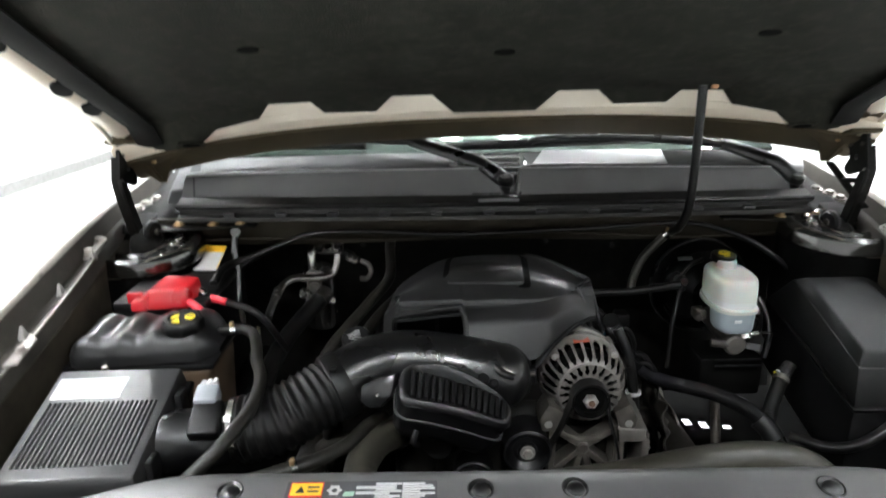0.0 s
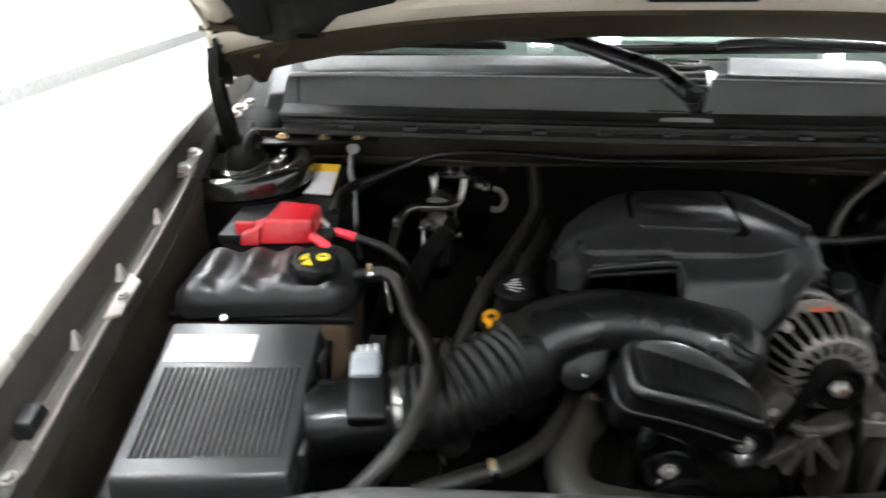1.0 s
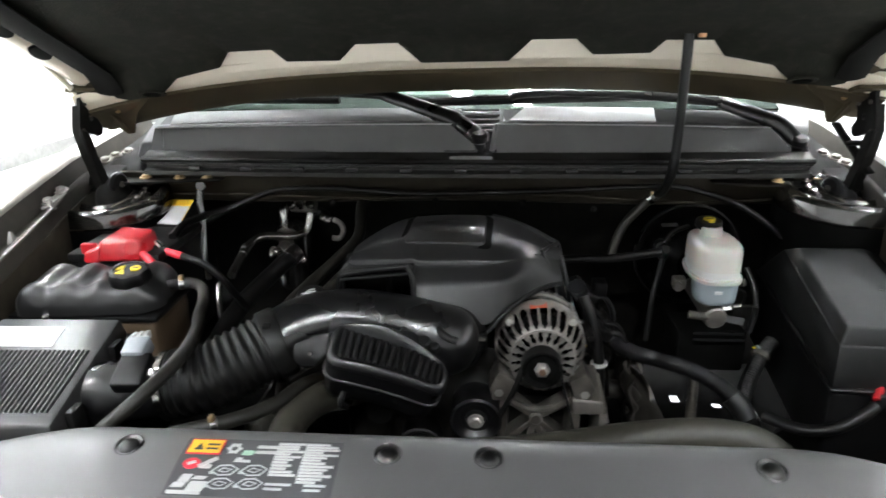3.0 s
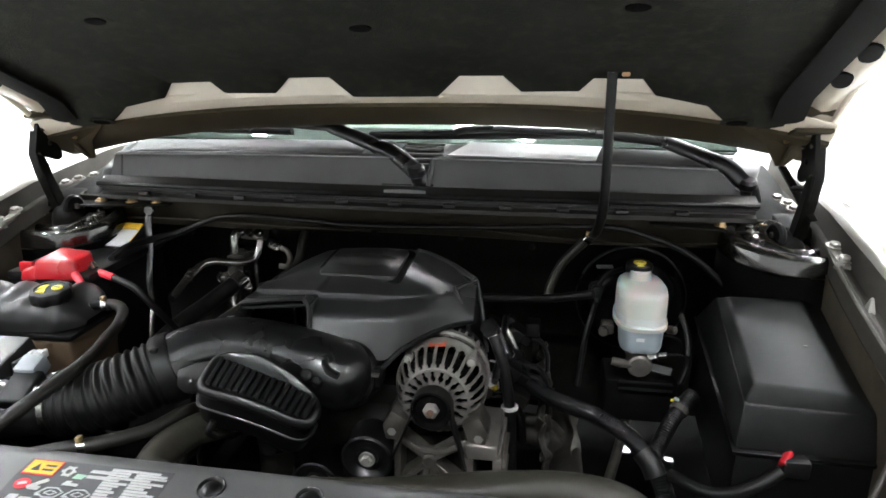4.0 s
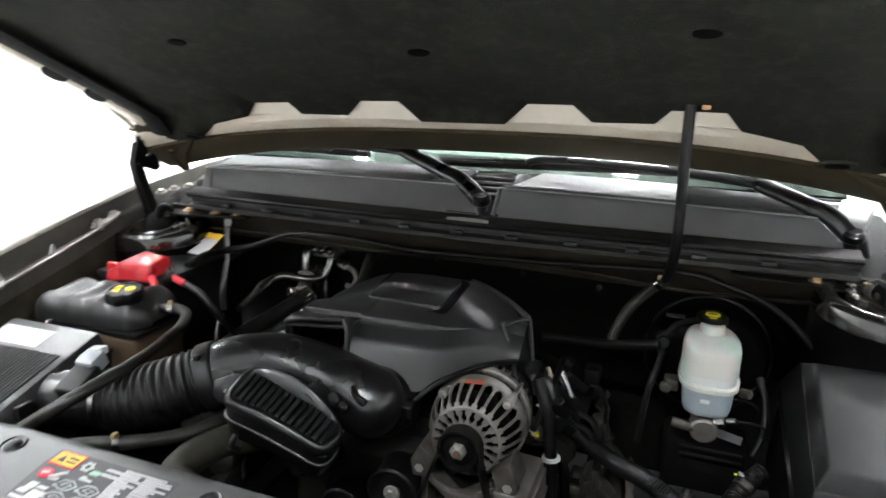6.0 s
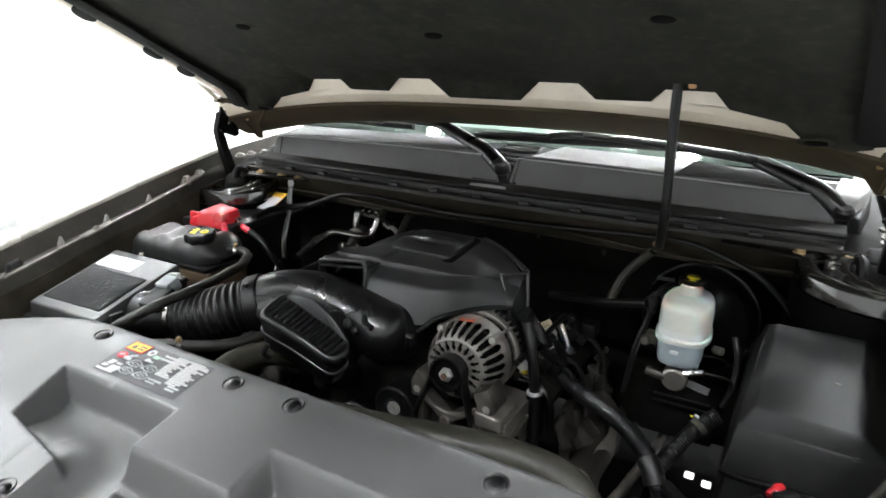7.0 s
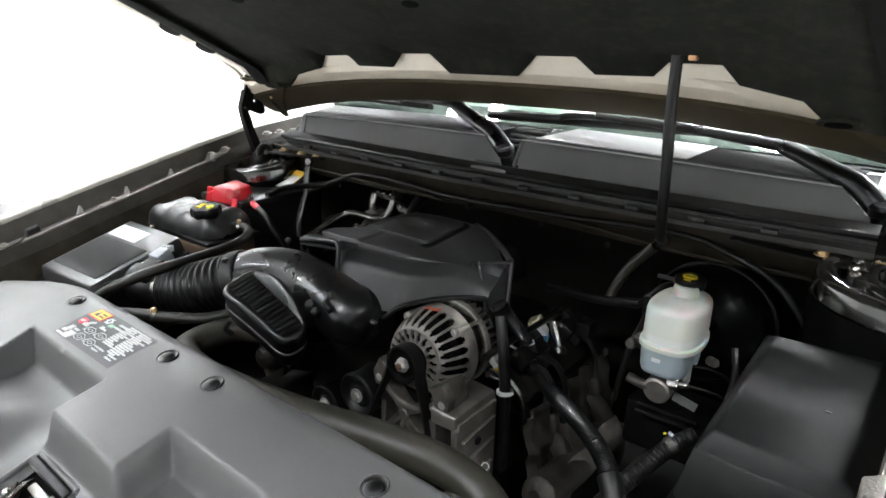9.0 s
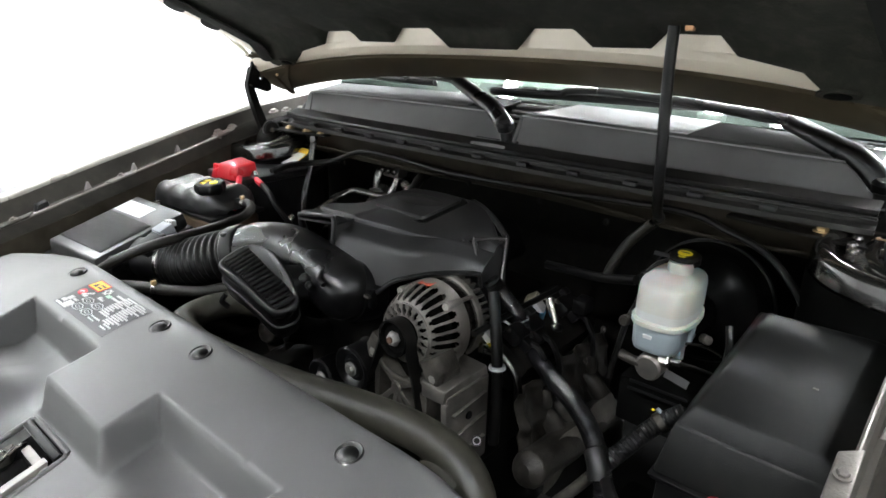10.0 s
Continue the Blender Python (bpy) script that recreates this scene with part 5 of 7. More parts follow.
def engine_block():
    e = thing("engine", "grey aluminium engine block with belt drive", "engine", (0, 1.2, 0.55))
    part("block", rbox((0.0, 1.24, 0.78), (0.42, 0.36, 0.36), 0.03), DARK_STEEL, e)
    part("front_housing", hexa([(-0.14, 1.0, 0.62), (0.16, 1.0, 0.62), (0.18, 1.1, 0.62), (-0.16, 1.1, 0.62)], [(-0.10, 1.03, 0.90), (0.13, 1.03, 0.90), (0.14, 1.1, 0.94), (-0.10, 1.1, 0.94)], 0.02), DARK_STEEL, e)
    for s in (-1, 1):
        part("valve_cover", rbox((s * 0.24, 1.30 if s > 0 else 1.24, 0.882), (0.13, 0.28 if s > 0 else 0.40, 0.09), 0.02, pose(0, 0, 0, 0, s * 32)), DARK_STEEL, e, "dark valve cover")
        for k in range(4):
            y = 1.10 + 0.085 * k - (0.045 if s > 0 and k == 2 else 0)
            if s > 0 and k == 0:
                continue
            coil = part("ignition_coil", join(rbox((s * 0.272, y, 0.940), (0.036, 0.05, 0.030), 0.006, pose(0, 0, 0, 0, s * 32)), rbox((s * 0.292, y, 0.926), (0.030, 0.026, 0.022), 0.004, pose(0, 0, 0, 0, s * 32))), BLACK, e, "black ignition coil")
            bolt("coil_bolt", (s * 0.268, y - 0.028, 0.955), (s * 0.5, 0, 0.85), 0.0045, DULL, coil)
            part("coil_plug", rbox((s * 0.262, y + 0.012, 0.962), (0.016, 0.02, 0.014), 0.003, pose(0, 0, 0, 0, s * 32)), BLACK_SATIN, coil)
            part("plug_lead", tube([(s * 0.30, y, 0.928), (s * 0.325, y - 0.006, 0.925), (s * 0.343, y - 0.004, 0.89), (s * 0.345, y, 0.845)], 0.0055, 8), RUBBER, e)
            part("heat_shield", lathe([(0.009, 0), (0.0115, 0.006), (0.0115, 0.032), (0.008, 0.038)], axis_matrix((s * 0.347, y, 0.812), (s * -0.2, 0, 1)), 14), SHADED_ALLOY, e, "metal plug boot")
            part("exhaust_runner", tube([(s * 0.30, y, 0.80), (s * 0.345, y + 0.004, 0.79), (s * 0.375, y + 0.012, 0.755)], 0.020, 12), SHADED_ALLOY, e)
        wob = lambda u, v: 0.012 * abs(math.sin(u * 17 + v)) ** 4 + 0.008 * abs(math.sin(v * 8 + u)) ** 6 + 0.002 * math.sin(u * 50 + v * 20)
        part("cylinder_head", sheet(lambda u, v: Vector((s * (0.322 + 0.035 * (1 - v) + wob(u, v)), 1.10 + 0.33 * u, 0.70 + 0.175 * v)), steps(0, 1, 60), steps(0, 1, 26), 0.003), SHADED_ALLOY, e, "grimy cast cylinder head, darkened for shade", 60)
        for k in range(6):
            y = 1.125 + 0.055 * k
            bolt("head_bolt", (s * (0.336 + 0.004 * (k % 2)), y, 0.79 + 0.05 * (k % 3)), (s, -0.2, 0.3), 0.0055, DULL, e)
        part("coil_loom", tube([(s * 0.248, 1.08, 0.968), (s * 0.252, 1.2, 0.972), (s * 0.25, 1.36, 0.968)], 0.0065, 8), RUBBER, e)
        part("exhaust_manifold", tube([(s * 0.385, 1.055, 0.765), (s * 0.385, 1.09, 0.755), (s * 0.385, 1.2, 0.745), (s * 0.38, 1.32, 0.735), (s * 0.365, 1.42, 0.69), (s * 0.35, 1.47, 0.60)], 0.033, 14, 6, lambda q: 0.35 + 0.65 * min(1, q * 9)), SHADED_ALLOY, e, "exhaust manifold, darkened for shade")
        part("heat_plate", sheet(lambda u, v: Vector((s * (0.395 + 0.020 * math.sin(v * 3) + 0.004 * math.sin(u * 14)), 1.08 + 0.26 * u, 0.69 + 0.085 * v + 0.02 * u)), steps(0, 1, 14), steps(0, 1, 6), 0.002), GRIME, e, "bent grey heat shield")
    # fuel rail side connectors at the rear right of the block
    part("sensor_body", rbox((0.31, 1.36, 0.95), (0.03, 0.04, 0.03), 0.004), BLACK, e)
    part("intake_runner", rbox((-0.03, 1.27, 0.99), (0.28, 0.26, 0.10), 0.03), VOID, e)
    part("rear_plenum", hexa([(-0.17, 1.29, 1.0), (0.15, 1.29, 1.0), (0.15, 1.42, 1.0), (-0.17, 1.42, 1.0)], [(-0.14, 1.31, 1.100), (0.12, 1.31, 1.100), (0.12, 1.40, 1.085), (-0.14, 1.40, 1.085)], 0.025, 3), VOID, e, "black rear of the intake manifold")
    # bracket below the alternator
    part("alternator_bracket", hexa([(0.212, 0.985, 0.872), (0.262, 0.985, 0.872), (0.270, 1.105, 0.868), (0.215, 1.105, 0.868)], [(0.208, 0.987, 0.900), (0.262, 0.990, 0.896), (0.264, 1.105, 0.902), (0.208, 1.105, 0.905)], 0.004), ALU, e, "cast bracket head")
    for x, w in ((0.214, 0.009), (0.262, 0.007)):
        part("bracket_leg", hexa([(x - w, 0.990, 0.70), (x + w, 0.990, 0.70), (x + w, 1.06, 0.70), (x - w, 1.06, 0.70)], [(x - w, 0.986, 0.874), (x + w, 0.986, 0.874), (x + w, 1.09, 0.874), (x - w, 1.09, 0.874)], 0.003), GRIME if w > 0.008 else ALU, e, "cast bracket leg")
    part("bracket_web", hexa([(0.264, 0.992, 0.70), (0.270, 0.992, 0.70), (0.272, 1.10, 0.72), (0.264, 1.10, 0.72)], [(0.264, 0.992, 0.885), (0.269, 0.992, 0.885), (0.272, 1.10, 0.888), (0.264, 1.10, 0.888)], 0.002), ALU, e)
    for z in (0.845, 0.80, 0.752):
        part("web_rib", hexa([(0.268, 1.0, z), (0.276, 1.0, z), (0.278, 1.09, z + 0.012), (0.268, 1.09, z + 0.012)], [(0.268, 1.0, z + 0.005), (0.276, 1.0, z + 0.005), (0.278, 1.09, z + 0.017), (0.268, 1.09, z + 0.017)], 0.001, 1), ALU, e)
    part("web_hole", disc((0.268, 1.045, 0.83), (1, 0, 0), 0.008, 0.006, 0.001), RECESS, e)
    part("bracket_back", rbox((0.235, 1.075, 0.78), (0.05, 0.01, 0.18), 0.002), DARK_STEEL, e)
    part("lower_bracket", hexa([(0.09, 1.03, 0.78), (0.21, 1.03, 0.78), (0.21, 1.05, 0.78), (0.09, 1.05, 0.78)], [(0.095, 1.03, 0.88), (0.212, 1.03, 0.88), (0.212, 1.05, 0.88), (0.095, 1.05, 0.88)], 0.004), DARK_STEEL, e)
    # webbed casting between the alternator's ears: broad ribs that meet in a boss
    boss = Vector((0.147, 0.990, 0.858))

    def web(a, b, w0, w1, deep):
        """A cast rib, wide at its foot, from one point to another in the plane across the belt."""
        a, b = Vector(a), Vector(b)
        side = (b - a).cross(Vector((0, 1, 0))).normalized()
        return hexa([a + side * w0, b + side * w1, b - side * w1, a - side * w0], [p + Vector((0, deep, 0)) for p in (a + side * w0 * 1.5, b + side * w1 * 1.5, b - side * w1 * 1.5, a - side * w0 * 1.5)], 0.0015, 1)
    for x, z in ((0.092, 0.898), (0.212, 0.898), (0.090, 0.800), (0.130, 0.785), (0.168, 0.785), (0.208, 0.800)):
        part("bracket_rib", web(boss, (x, 0.994, z), 0.0045, 0.007, 0.03), GRIME, e, "cast rib")
    part("bracket_boss", disc(boss - Vector((0, 0.004, 0)), (0, 1, 0), 0.012, 0.035, 0.003), GRIME, e)
    for a, b in (((0.092, 0.994, 0.898), (0.090, 0.994, 0.800)), ((0.212, 0.994, 0.898), (0.208, 0.994, 0.800))):
        part("bracket_rib", web(a, b, 0.007, 0.006, 0.03), GRIME, e)
    part("bracket_arc", tube([(0.098, 0.998, 0.892), (0.125, 0.996, 0.878), (0.15, 0.996, 0.874), (0.178, 0.996, 0.878), (0.205, 0.998, 0.892)], 0.006, 8, 4), GRIME, e)
    # idler pulley and tensioner
    for name, at, r, mat_face in (("idler_pulley", (0.043, 0.985, 0.862), 0.045, BLACK_GLOSS), ("tensioner_pulley", (-0.055, 0.99, 0.80), 0.04, BLACK_GLOSS), ("water_pump_pulley", (-0.02, 0.985, 0.72), 0.07, BLACK_GLOSS)):
        m = axis_matrix(at, (0, -1, 0))
        pul = part(name, lathe([(r * 0.9, -0.044), (r, -0.042), (r * 0.93, -0.034), (r * 0.93, 0.004), (r, 0.012), (r * 0.9, 0.015), (r * 0.72, 0.010), (r * 0.6, 0.004), (r * 0.42, 0.006), (r * 0.4, 0.012), (0.0, 0.012)], m, 32), mat_face, e, "glossy black pulley")
        bolt("pulley_bolt", m @ Vector((0, 0, 0.012)), (0, -1, 0), 0.0095, NUT, pul)
    # ribbed belt from the idler over the alternator's pulley and down to the crank
    run = smooth_path([(0.045, 0, 0.80), (0.068, 0, 0.838), (0.098, 0, 0.90), (0.1185, 0, 0.955)], 4) + [Vector((0.153 + 0.0345 * math.cos(a), 0, 0.964 + 0.0345 * math.sin(a))) for a in steps(2.9, 0.15, 12)] + smooth_path([(0.189, 0, 0.94), (0.203, 0, 0.89), (0.214, 0, 0.839), (0.226, 0, 0.755), (0.232, 0, 0.70)], 4)
    belt = sheet(lambda u, v: Vector((run[u].x, v, run[u].z)), range(len(run)), (0.974, 0.999), 0.004)
    part("drive_belt", belt, RUBBER, e, "black ribbed drive belt")
    part("pump_outlet", tube([(-0.10, 1.05, 0.86), (-0.10, 1.0, 0.88), (-0.12, 0.95, 0.90)], 0.028, 14), VOID, e)
    return e


def alternator():
    al = thing("alternator", "cast aluminium alternator with slotted ends and black pulley", "alternator", (0.158, 1.06, 0.88))
    c = Vector((0.156, 1.004, 0.966))
    m = axis_matrix(c, (0, 1, -0.06))
    R = 0.079
    part("stator", lathe([(R * 0.95, 0.070), (R * 0.97, 0.080), (R * 0.97, 0.112), (R * 0.95, 0.118)], m, 36), mat("varnished_laminations", (0.010, 0.0075, 0.006), 0.25, 0.2, 0.3, 60, 0.1, 400, coat=0.6), al, "dark varnished stator band")
    part("front_core", lathe([(R * 0.30, 0.020), (R * 0.62, 0.028), (R * 0.78, 0.036), (R * 0.84, 0.05)], m, 36), VOID, al)
    part("rear_core", lathe([(R * 0.80, 0.108), (R * 0.80, 0.152)], m, 36), VOID, al)

    def slotted(profile, n, first, last, web, thick):
        """A turned shell with n rounded slots cut through rows first to last."""
        bm = bmesh.new()
        cuts = (0.0, web, web + (1 - web) * 0.22, web + (1 - web) * 0.78)
        turn = [2 * math.pi * (k + c) / n for k in range(n) for c in cuts]
        rings = [[bm.verts.new(m @ Vector((r * R * math.cos(q), r * R * math.sin(q), h))) for q in turn] for r, h in profile]
        for i, (ra, rb) in enumerate(zip(rings, rings[1:])):
            for k in range(len(turn)):
                c = k % 4
                if c and first <= i <= last and (c == 2 or first < i < last):
                    continue
                j = (k + 1) % len(turn)
                bm.faces.new((ra[k], ra[j], rb[j], rb[k]))
        bmesh.ops.recalc_face_normals(bm, faces=bm.faces)
        bmesh.ops.solidify(bm, geom=bm.faces[:], thickness=thick)
        return bm
    CASE = mat("grimy_cast_alloy", (0.225, 0.212, 0.196), 0.40, 0.6, 0.3, 40, 0.5, 350, dust=0.10)
    fh = part("front_housing", slotted([(0.70, 0.003), (0.74, 0.004), (0.79, 0.009), (0.86, 0.019), (0.925, 0.031), (0.97, 0.042), (1.0, 0.051), (1.015, 0.056), (1.025, 0.060), (1.03, 0.064), (1.03, 0.080), (0.96, 0.082)], 26, 1, 6, 0.25, 0.0028), CASE, al, "slotted cast end housing")
    part("front_face", slotted([(0.36, 0.004), (0.42, 0.003), (0.46, 0.003), (0.57, 0.003), (0.68, 0.003), (0.70, 0.003)], 20, 1, 3, 0.28, 0.0045), CASE, fh, "ring of radial spokes")
    rh = part("rear_housing", lathe([(R * 0.94, 0.108), (R * 1.02, 0.109), (R * 1.025, 0.112), (R * 1.025, 0.120), (R * 1.0, 0.122), (R * 0.82, 0.123)], m, 40), CASE, al, "cast rear housing with a comb of fins")
    for k in range(34):
        q = 2 * math.pi * k / 34
        side, out = Vector((-math.sin(q), math.cos(q), 0)) * 0.0017, Vector((math.cos(q), math.sin(q), 0))
        lo = [m @ (out * R * 0.80 + side * e + Vector((0, 0, h))) for e, h in ((-1, 0.121), (1, 0.121), (1, 0.152), (-1, 0.152))]
        hi = [m @ (out * R * w + side * e + Vector((0, 0, h))) for e, h, w in ((-1, 0.121, 1.02), (1, 0.121, 1.02), (1, 0.146, 0.98), (-1, 0.146, 0.98))]
        part("fin", hexa(lo, hi), CASE, rh)
    for q in (0.75, 2.35, 3.9, 5.5):
        lug = part("lug", disc(m @ Vector((R * 0.97 * math.cos(q), R * 0.97 * math.sin(q), 0.040)), (0, 1, -0.06), 0.0085, 0.04, 0.003, 14), CASE, fh)
        bolt("through_bolt", m @ Vector((R * 0.97 * math.cos(q), R * 0.97 * math.sin(q), 0.040)), (0, -1, 0.06), 0.0045, NUT, lug)
    # bridge straps over the stator
    for q in (2.35, 0.75):
        a, b = m @ Vector((R * 1.03 * math.cos(q), R * 1.03 * math.sin(q), 0.076)), m @ Vector((R * 1.03 * math.cos(q), R * 1.03 * math.sin(q), 0.112))
        part("strap", tube([a, b], 0.006, 6, 2, None, 0.6), CASE, al)
    for sx in (1, -1):
        ear = c + Vector((sx * 0.0735, -0.004, -0.059))
        arm = [(sx * 0.045, -0.035), (sx * 0.074, -0.018), (sx * 0.090, -0.048), (sx * 0.085, -0.075), (sx * 0.060, -0.075)]
        part("mounting_ear", join(hexa([c + Vector((x, -0.012, z)) for x, z in arm], [c + Vector((x, 0.045, z)) for x, z in arm], 0.004), disc(ear + Vector((0, 0.002, 0)), (0, 1, 0), 0.0165, 0.05, 0.003)), GRIME, al, "cast mounting ear")
        bolt("ear_bolt", ear, (0, -1, 0.06), 0.0095, NUT, al, "bright hexagon bolt")
    q = axis_matrix((0.153, 0.972, 0.964), (0, 1, -0.06))
    pu = part("pulley", lathe([(0.016, 0.008), (0.020, 0.010), (0.026, 0.010), (0.029, 0.003), (0.0325, 0.001), (0.0335, 0.003), (0.0315, 0.005), (0.0315, 0.026), (0.0335, 0.028), (0.0335, 0.031), (0.012, 0.034)], q, 32), VOID, al, "black grooved pulley")
    part("pulley_hub", lathe([(0.0085, -0.003), (0.0125, 0.0), (0.0135, 0.004), (0.0135, 0.012)], q, 6), NUT, pu, "bright hub nut")
    part("shaft_end", lathe([(0.0058, -0.006), (0.0058, 0.01)], q, 16), mat("rusty_shaft", (0.12, 0.07, 0.045), 0.7, 0.2), pu)
    part("warning_sticker", rbox((0.150, 1.066, 1.0405), (0.030, 0.018, 0.003), 0.001, pose(0, 0, 0, 0, -5)), mat("orange_sticker", (0.40, 0.07, 0.03), 0.5), al, "small orange sticker")
    part("rear_cap", lathe([(0.066, 0.148), (0.072, 0.152), (0.070, 0.176), (0.062, 0.186), (0.03, 0.190)], m, 28), BLACK, al, "black rear cap")
    part("terminal_wire", tube([(0.185, 1.20, 1.02), (0.180, 1.17, 1.036), (0.168, 1.15, 1.042)], 0.005, 8), RED_TAPE, al, "red terminal wire")
    return al


def engine_cover():
    ec = thing("engine_cover", "black plastic engine cover with a blank raised badge", "engine cover", (0, 1.2, 1.0))
    col = lambda *p: (lambda x: curve1(p, x) if x < -0.06 else sum(curve1(p, max(x + q, -0.066)) for q in steps(-0.018, 0.018, 6)) / 7)
    by = col((-0.225, 1.12), (-0.20, 1.075), (-0.19, 1.05), (-0.075, 1.045), (-0.066, 1.03), (0.0, 1.036), (0.048, 1.03), (0.09, 1.05), (0.13, 1.10), (0.165, 1.14), (0.20, 1.165))
    bz = col((-0.225, 1.03), (-0.20, 1.05), (-0.19, 1.102), (-0.075, 1.117), (-0.066, 1.066), (0.0, 1.05), (0.03, 1.03), (0.048, 1.012), (0.065, 1.014), (0.09, 1.038), (0.13, 1.047), (0.165, 1.048), (0.20, 1.047))
    ey = col((-0.225, 1.13), (-0.20, 1.09), (-0.19, 1.050), (-0.075, 1.046), (-0.066, 1.045), (0.0, 1.055), (0.09, 1.064), (0.13, 1.112), (0.165, 1.15), (0.20, 1.172))
    ez = col((-0.225, 1.05), (-0.20, 1.075), (-0.19, 1.110), (-0.075, 1.125), (-0.066, 1.089), (0.0, 1.086), (0.09, 1.084), (0.13, 1.076), (0.165, 1.066), (0.20, 1.056))
    dy = col((-0.225, 1.145), (-0.20, 1.115), (-0.19, 1.100), (-0.066, 1.090), (0.0, 1.100), (0.06, 1.106), (0.09, 1.112), (0.13, 1.140), (0.165, 1.172), (0.20, 1.200))
    dz = col((-0.225, 1.060), (-0.20, 1.093), (-0.19, 1.108), (-0.075, 1.116), (-0.066, 1.112), (0.0, 1.110), (0.09, 1.106), (0.13, 1.102), (0.165, 1.090), (0.20, 1.074))
    top = lambda x, y: 1.110 + 0.145 * (y - 1.10) - (0.036 * (x / 0.2) ** 2.6 if x > 0 else 0.042 * (-x / 0.2) ** 2.3) - 1.2 * max(0, -0.205 - x)
    back = lambda x: 1.292 - 0.35 * max(0, abs(x + 0.015) - 0.10) - 3.0 * max(0, abs(x + 0.015) - 0.10) ** 2

    def section(x):
        d, b = dy(x), max(back(x), dy(x) + 0.03)
        cut = max(0.02, min(1, (0.13 - x) / 0.10)) * max(0.02, min(1, (x + 0.20) / 0.02))
        pts = [(by(x), bz(x), 0), (ey(x), ez(x), 0.010), (d - 0.007 * cut - 0.002, dz(x) - 0.0085 * cut - 0.001, 0.001), (d - 0.001 * cut, dz(x) - 0.0095 * cut, 0.001), (d, dz(x), 0.0045), (d + (b - d) * 0.3, max(top(x, d + (b - d) * 0.3), dz(x)), 0.02), (d + (b - d) * 0.65, top(x, d + (b - d) * 0.65), 0.02),
               (b, top(x, b), 0.008), (b + 0.012, top(x, b) - 0.05, 0.005), (b + 0.014, 1.0, 0)]
        out = []
        for i, (y, z, k) in enumerate(pts):
            p = Vector((x, y, z))
            if not k:
                out.append(p)
                continue
            a, c = Vector((x, *pts[i - 1][:2])), Vector((x, *pts[i + 1][:2]))
            q0, q1 = p + (a - p) * min(0.46, k / max((a - p).length, 1e-4)), p + (c - p) * min(0.46, k / max((c - p).length, 1e-4))
            out += [q0.lerp(p, t).lerp(p.lerp(q1, t), t) for t in (0, 0.25, 0.5, 0.75, 1)]
        return out
    xs = sorted(set([round(q, 4) for q in steps(-0.225, 0.20, 60)] + [-0.20, -0.19, -0.075, -0.066, 0.048]))
    rows = {x: section(x) for x in xs}
    part("shell", sheet(lambda u, v: rows[u][v], xs, range(len(rows[xs[0]])), 0.003), TOP, ec, "", 62)
    part("side_wall", hexa([(-0.228, 1.12, 0.985), (-0.218, 1.12, 0.985), (-0.218, 1.24, 0.985), (-0.228, 1.24, 0.985)], [(-0.226, 1.125, 1.045), (-0.218, 1.125, 1.045), (-0.213, 1.24, 1.06), (-0.22, 1.24, 1.06)], 0.003), VOID, ec)
    # side flap with a raised rim at its front and top
    flap = part("corner_flap", hexa([(0.203, 1.166, 0.968), (0.224, 1.180, 0.972), (0.222, 1.190, 0.972), (0.200, 1.176, 0.968)], [(0.166, 1.180, 1.096), (0.196, 1.236, 1.092), (0.190, 1.242, 1.094), (0.160, 1.190, 1.098)], 0.003), BLACK, ec, "slanted side flap of the cover")
    part("flap_rib", tube([(0.203, 1.164, 0.968), (0.190, 1.168, 1.03), (0.174, 1.174, 1.078), (0.164, 1.180, 1.098)], 0.0042, 8, 4), TOP, flap)
    part("flap_rib", tube([(0.162, 1.180, 1.099), (0.180, 1.210, 1.097), (0.197, 1.238, 1.095), (0.186, 1.250, 1.098)], 0.0042, 8, 4), TOP, flap)
    part("flap_rib", tube([(0.226, 1.182, 0.972), (0.214, 1.208, 1.035), (0.199, 1.238, 1.094)], 0.004, 8, 4), TOP, flap)
    part("rear_rim", tube([(0.192, 1.243, 1.096), (0.150, 1.266, 1.113), (0.105, 1.284, 1.126), (0.07, 1.292, 1.133)], 0.006, 8, 5, None, 0.8), TOP, ec, "raised rim along the rear edge")
    # raised badge on a black plate that paints the shade of its groove
    zb = lambda x, y: top(x, y)
    ring = rounded([Vector((-0.104, 1.166, 0)), Vector((0.058, 1.152, 0)), Vector((0.064, 1.276, 0)), Vector((-0.094, 1.280, 0))], 0.014)
    mid = sum(ring, Vector()) / len(ring)
    lift = lambda grow, h: [Vector((p.x, p.y, zb(p.x, p.y) + h)) for p in (q + (q - mid).normalized() * grow for q in ring)]
    part("badge_shade_plate", hexa(lift(0.011, -0.012), lift(0.010, 0.0016)), VOID, ec, "black plate painting the shaded groove round the badge")
    badge = part("badge", hexa(lift(-0.003, -0.012), lift(-0.006, 0.0062), 0.0022), TOP, ec, "raised rectangular badge")
    rim = lift(0.009, 0.0)
    part("badge_rim", tube(rim[11:] + rim[:1], 0.0022, 6, 1), TOP, ec)
    part("badge_field", lathe([(0.050, 0), (0.047, 0.0010), (0.0, 0.0012)], Matrix.Translation((-0.019, 1.224, zb(-0.019, 1.224) + 0.0052)) @ pose(0, 0, 0, 4.3) @ Matrix.Diagonal((1.25, 0.62, 1, 1)), 32), BLACK_SATIN, badge, "dark oval field")
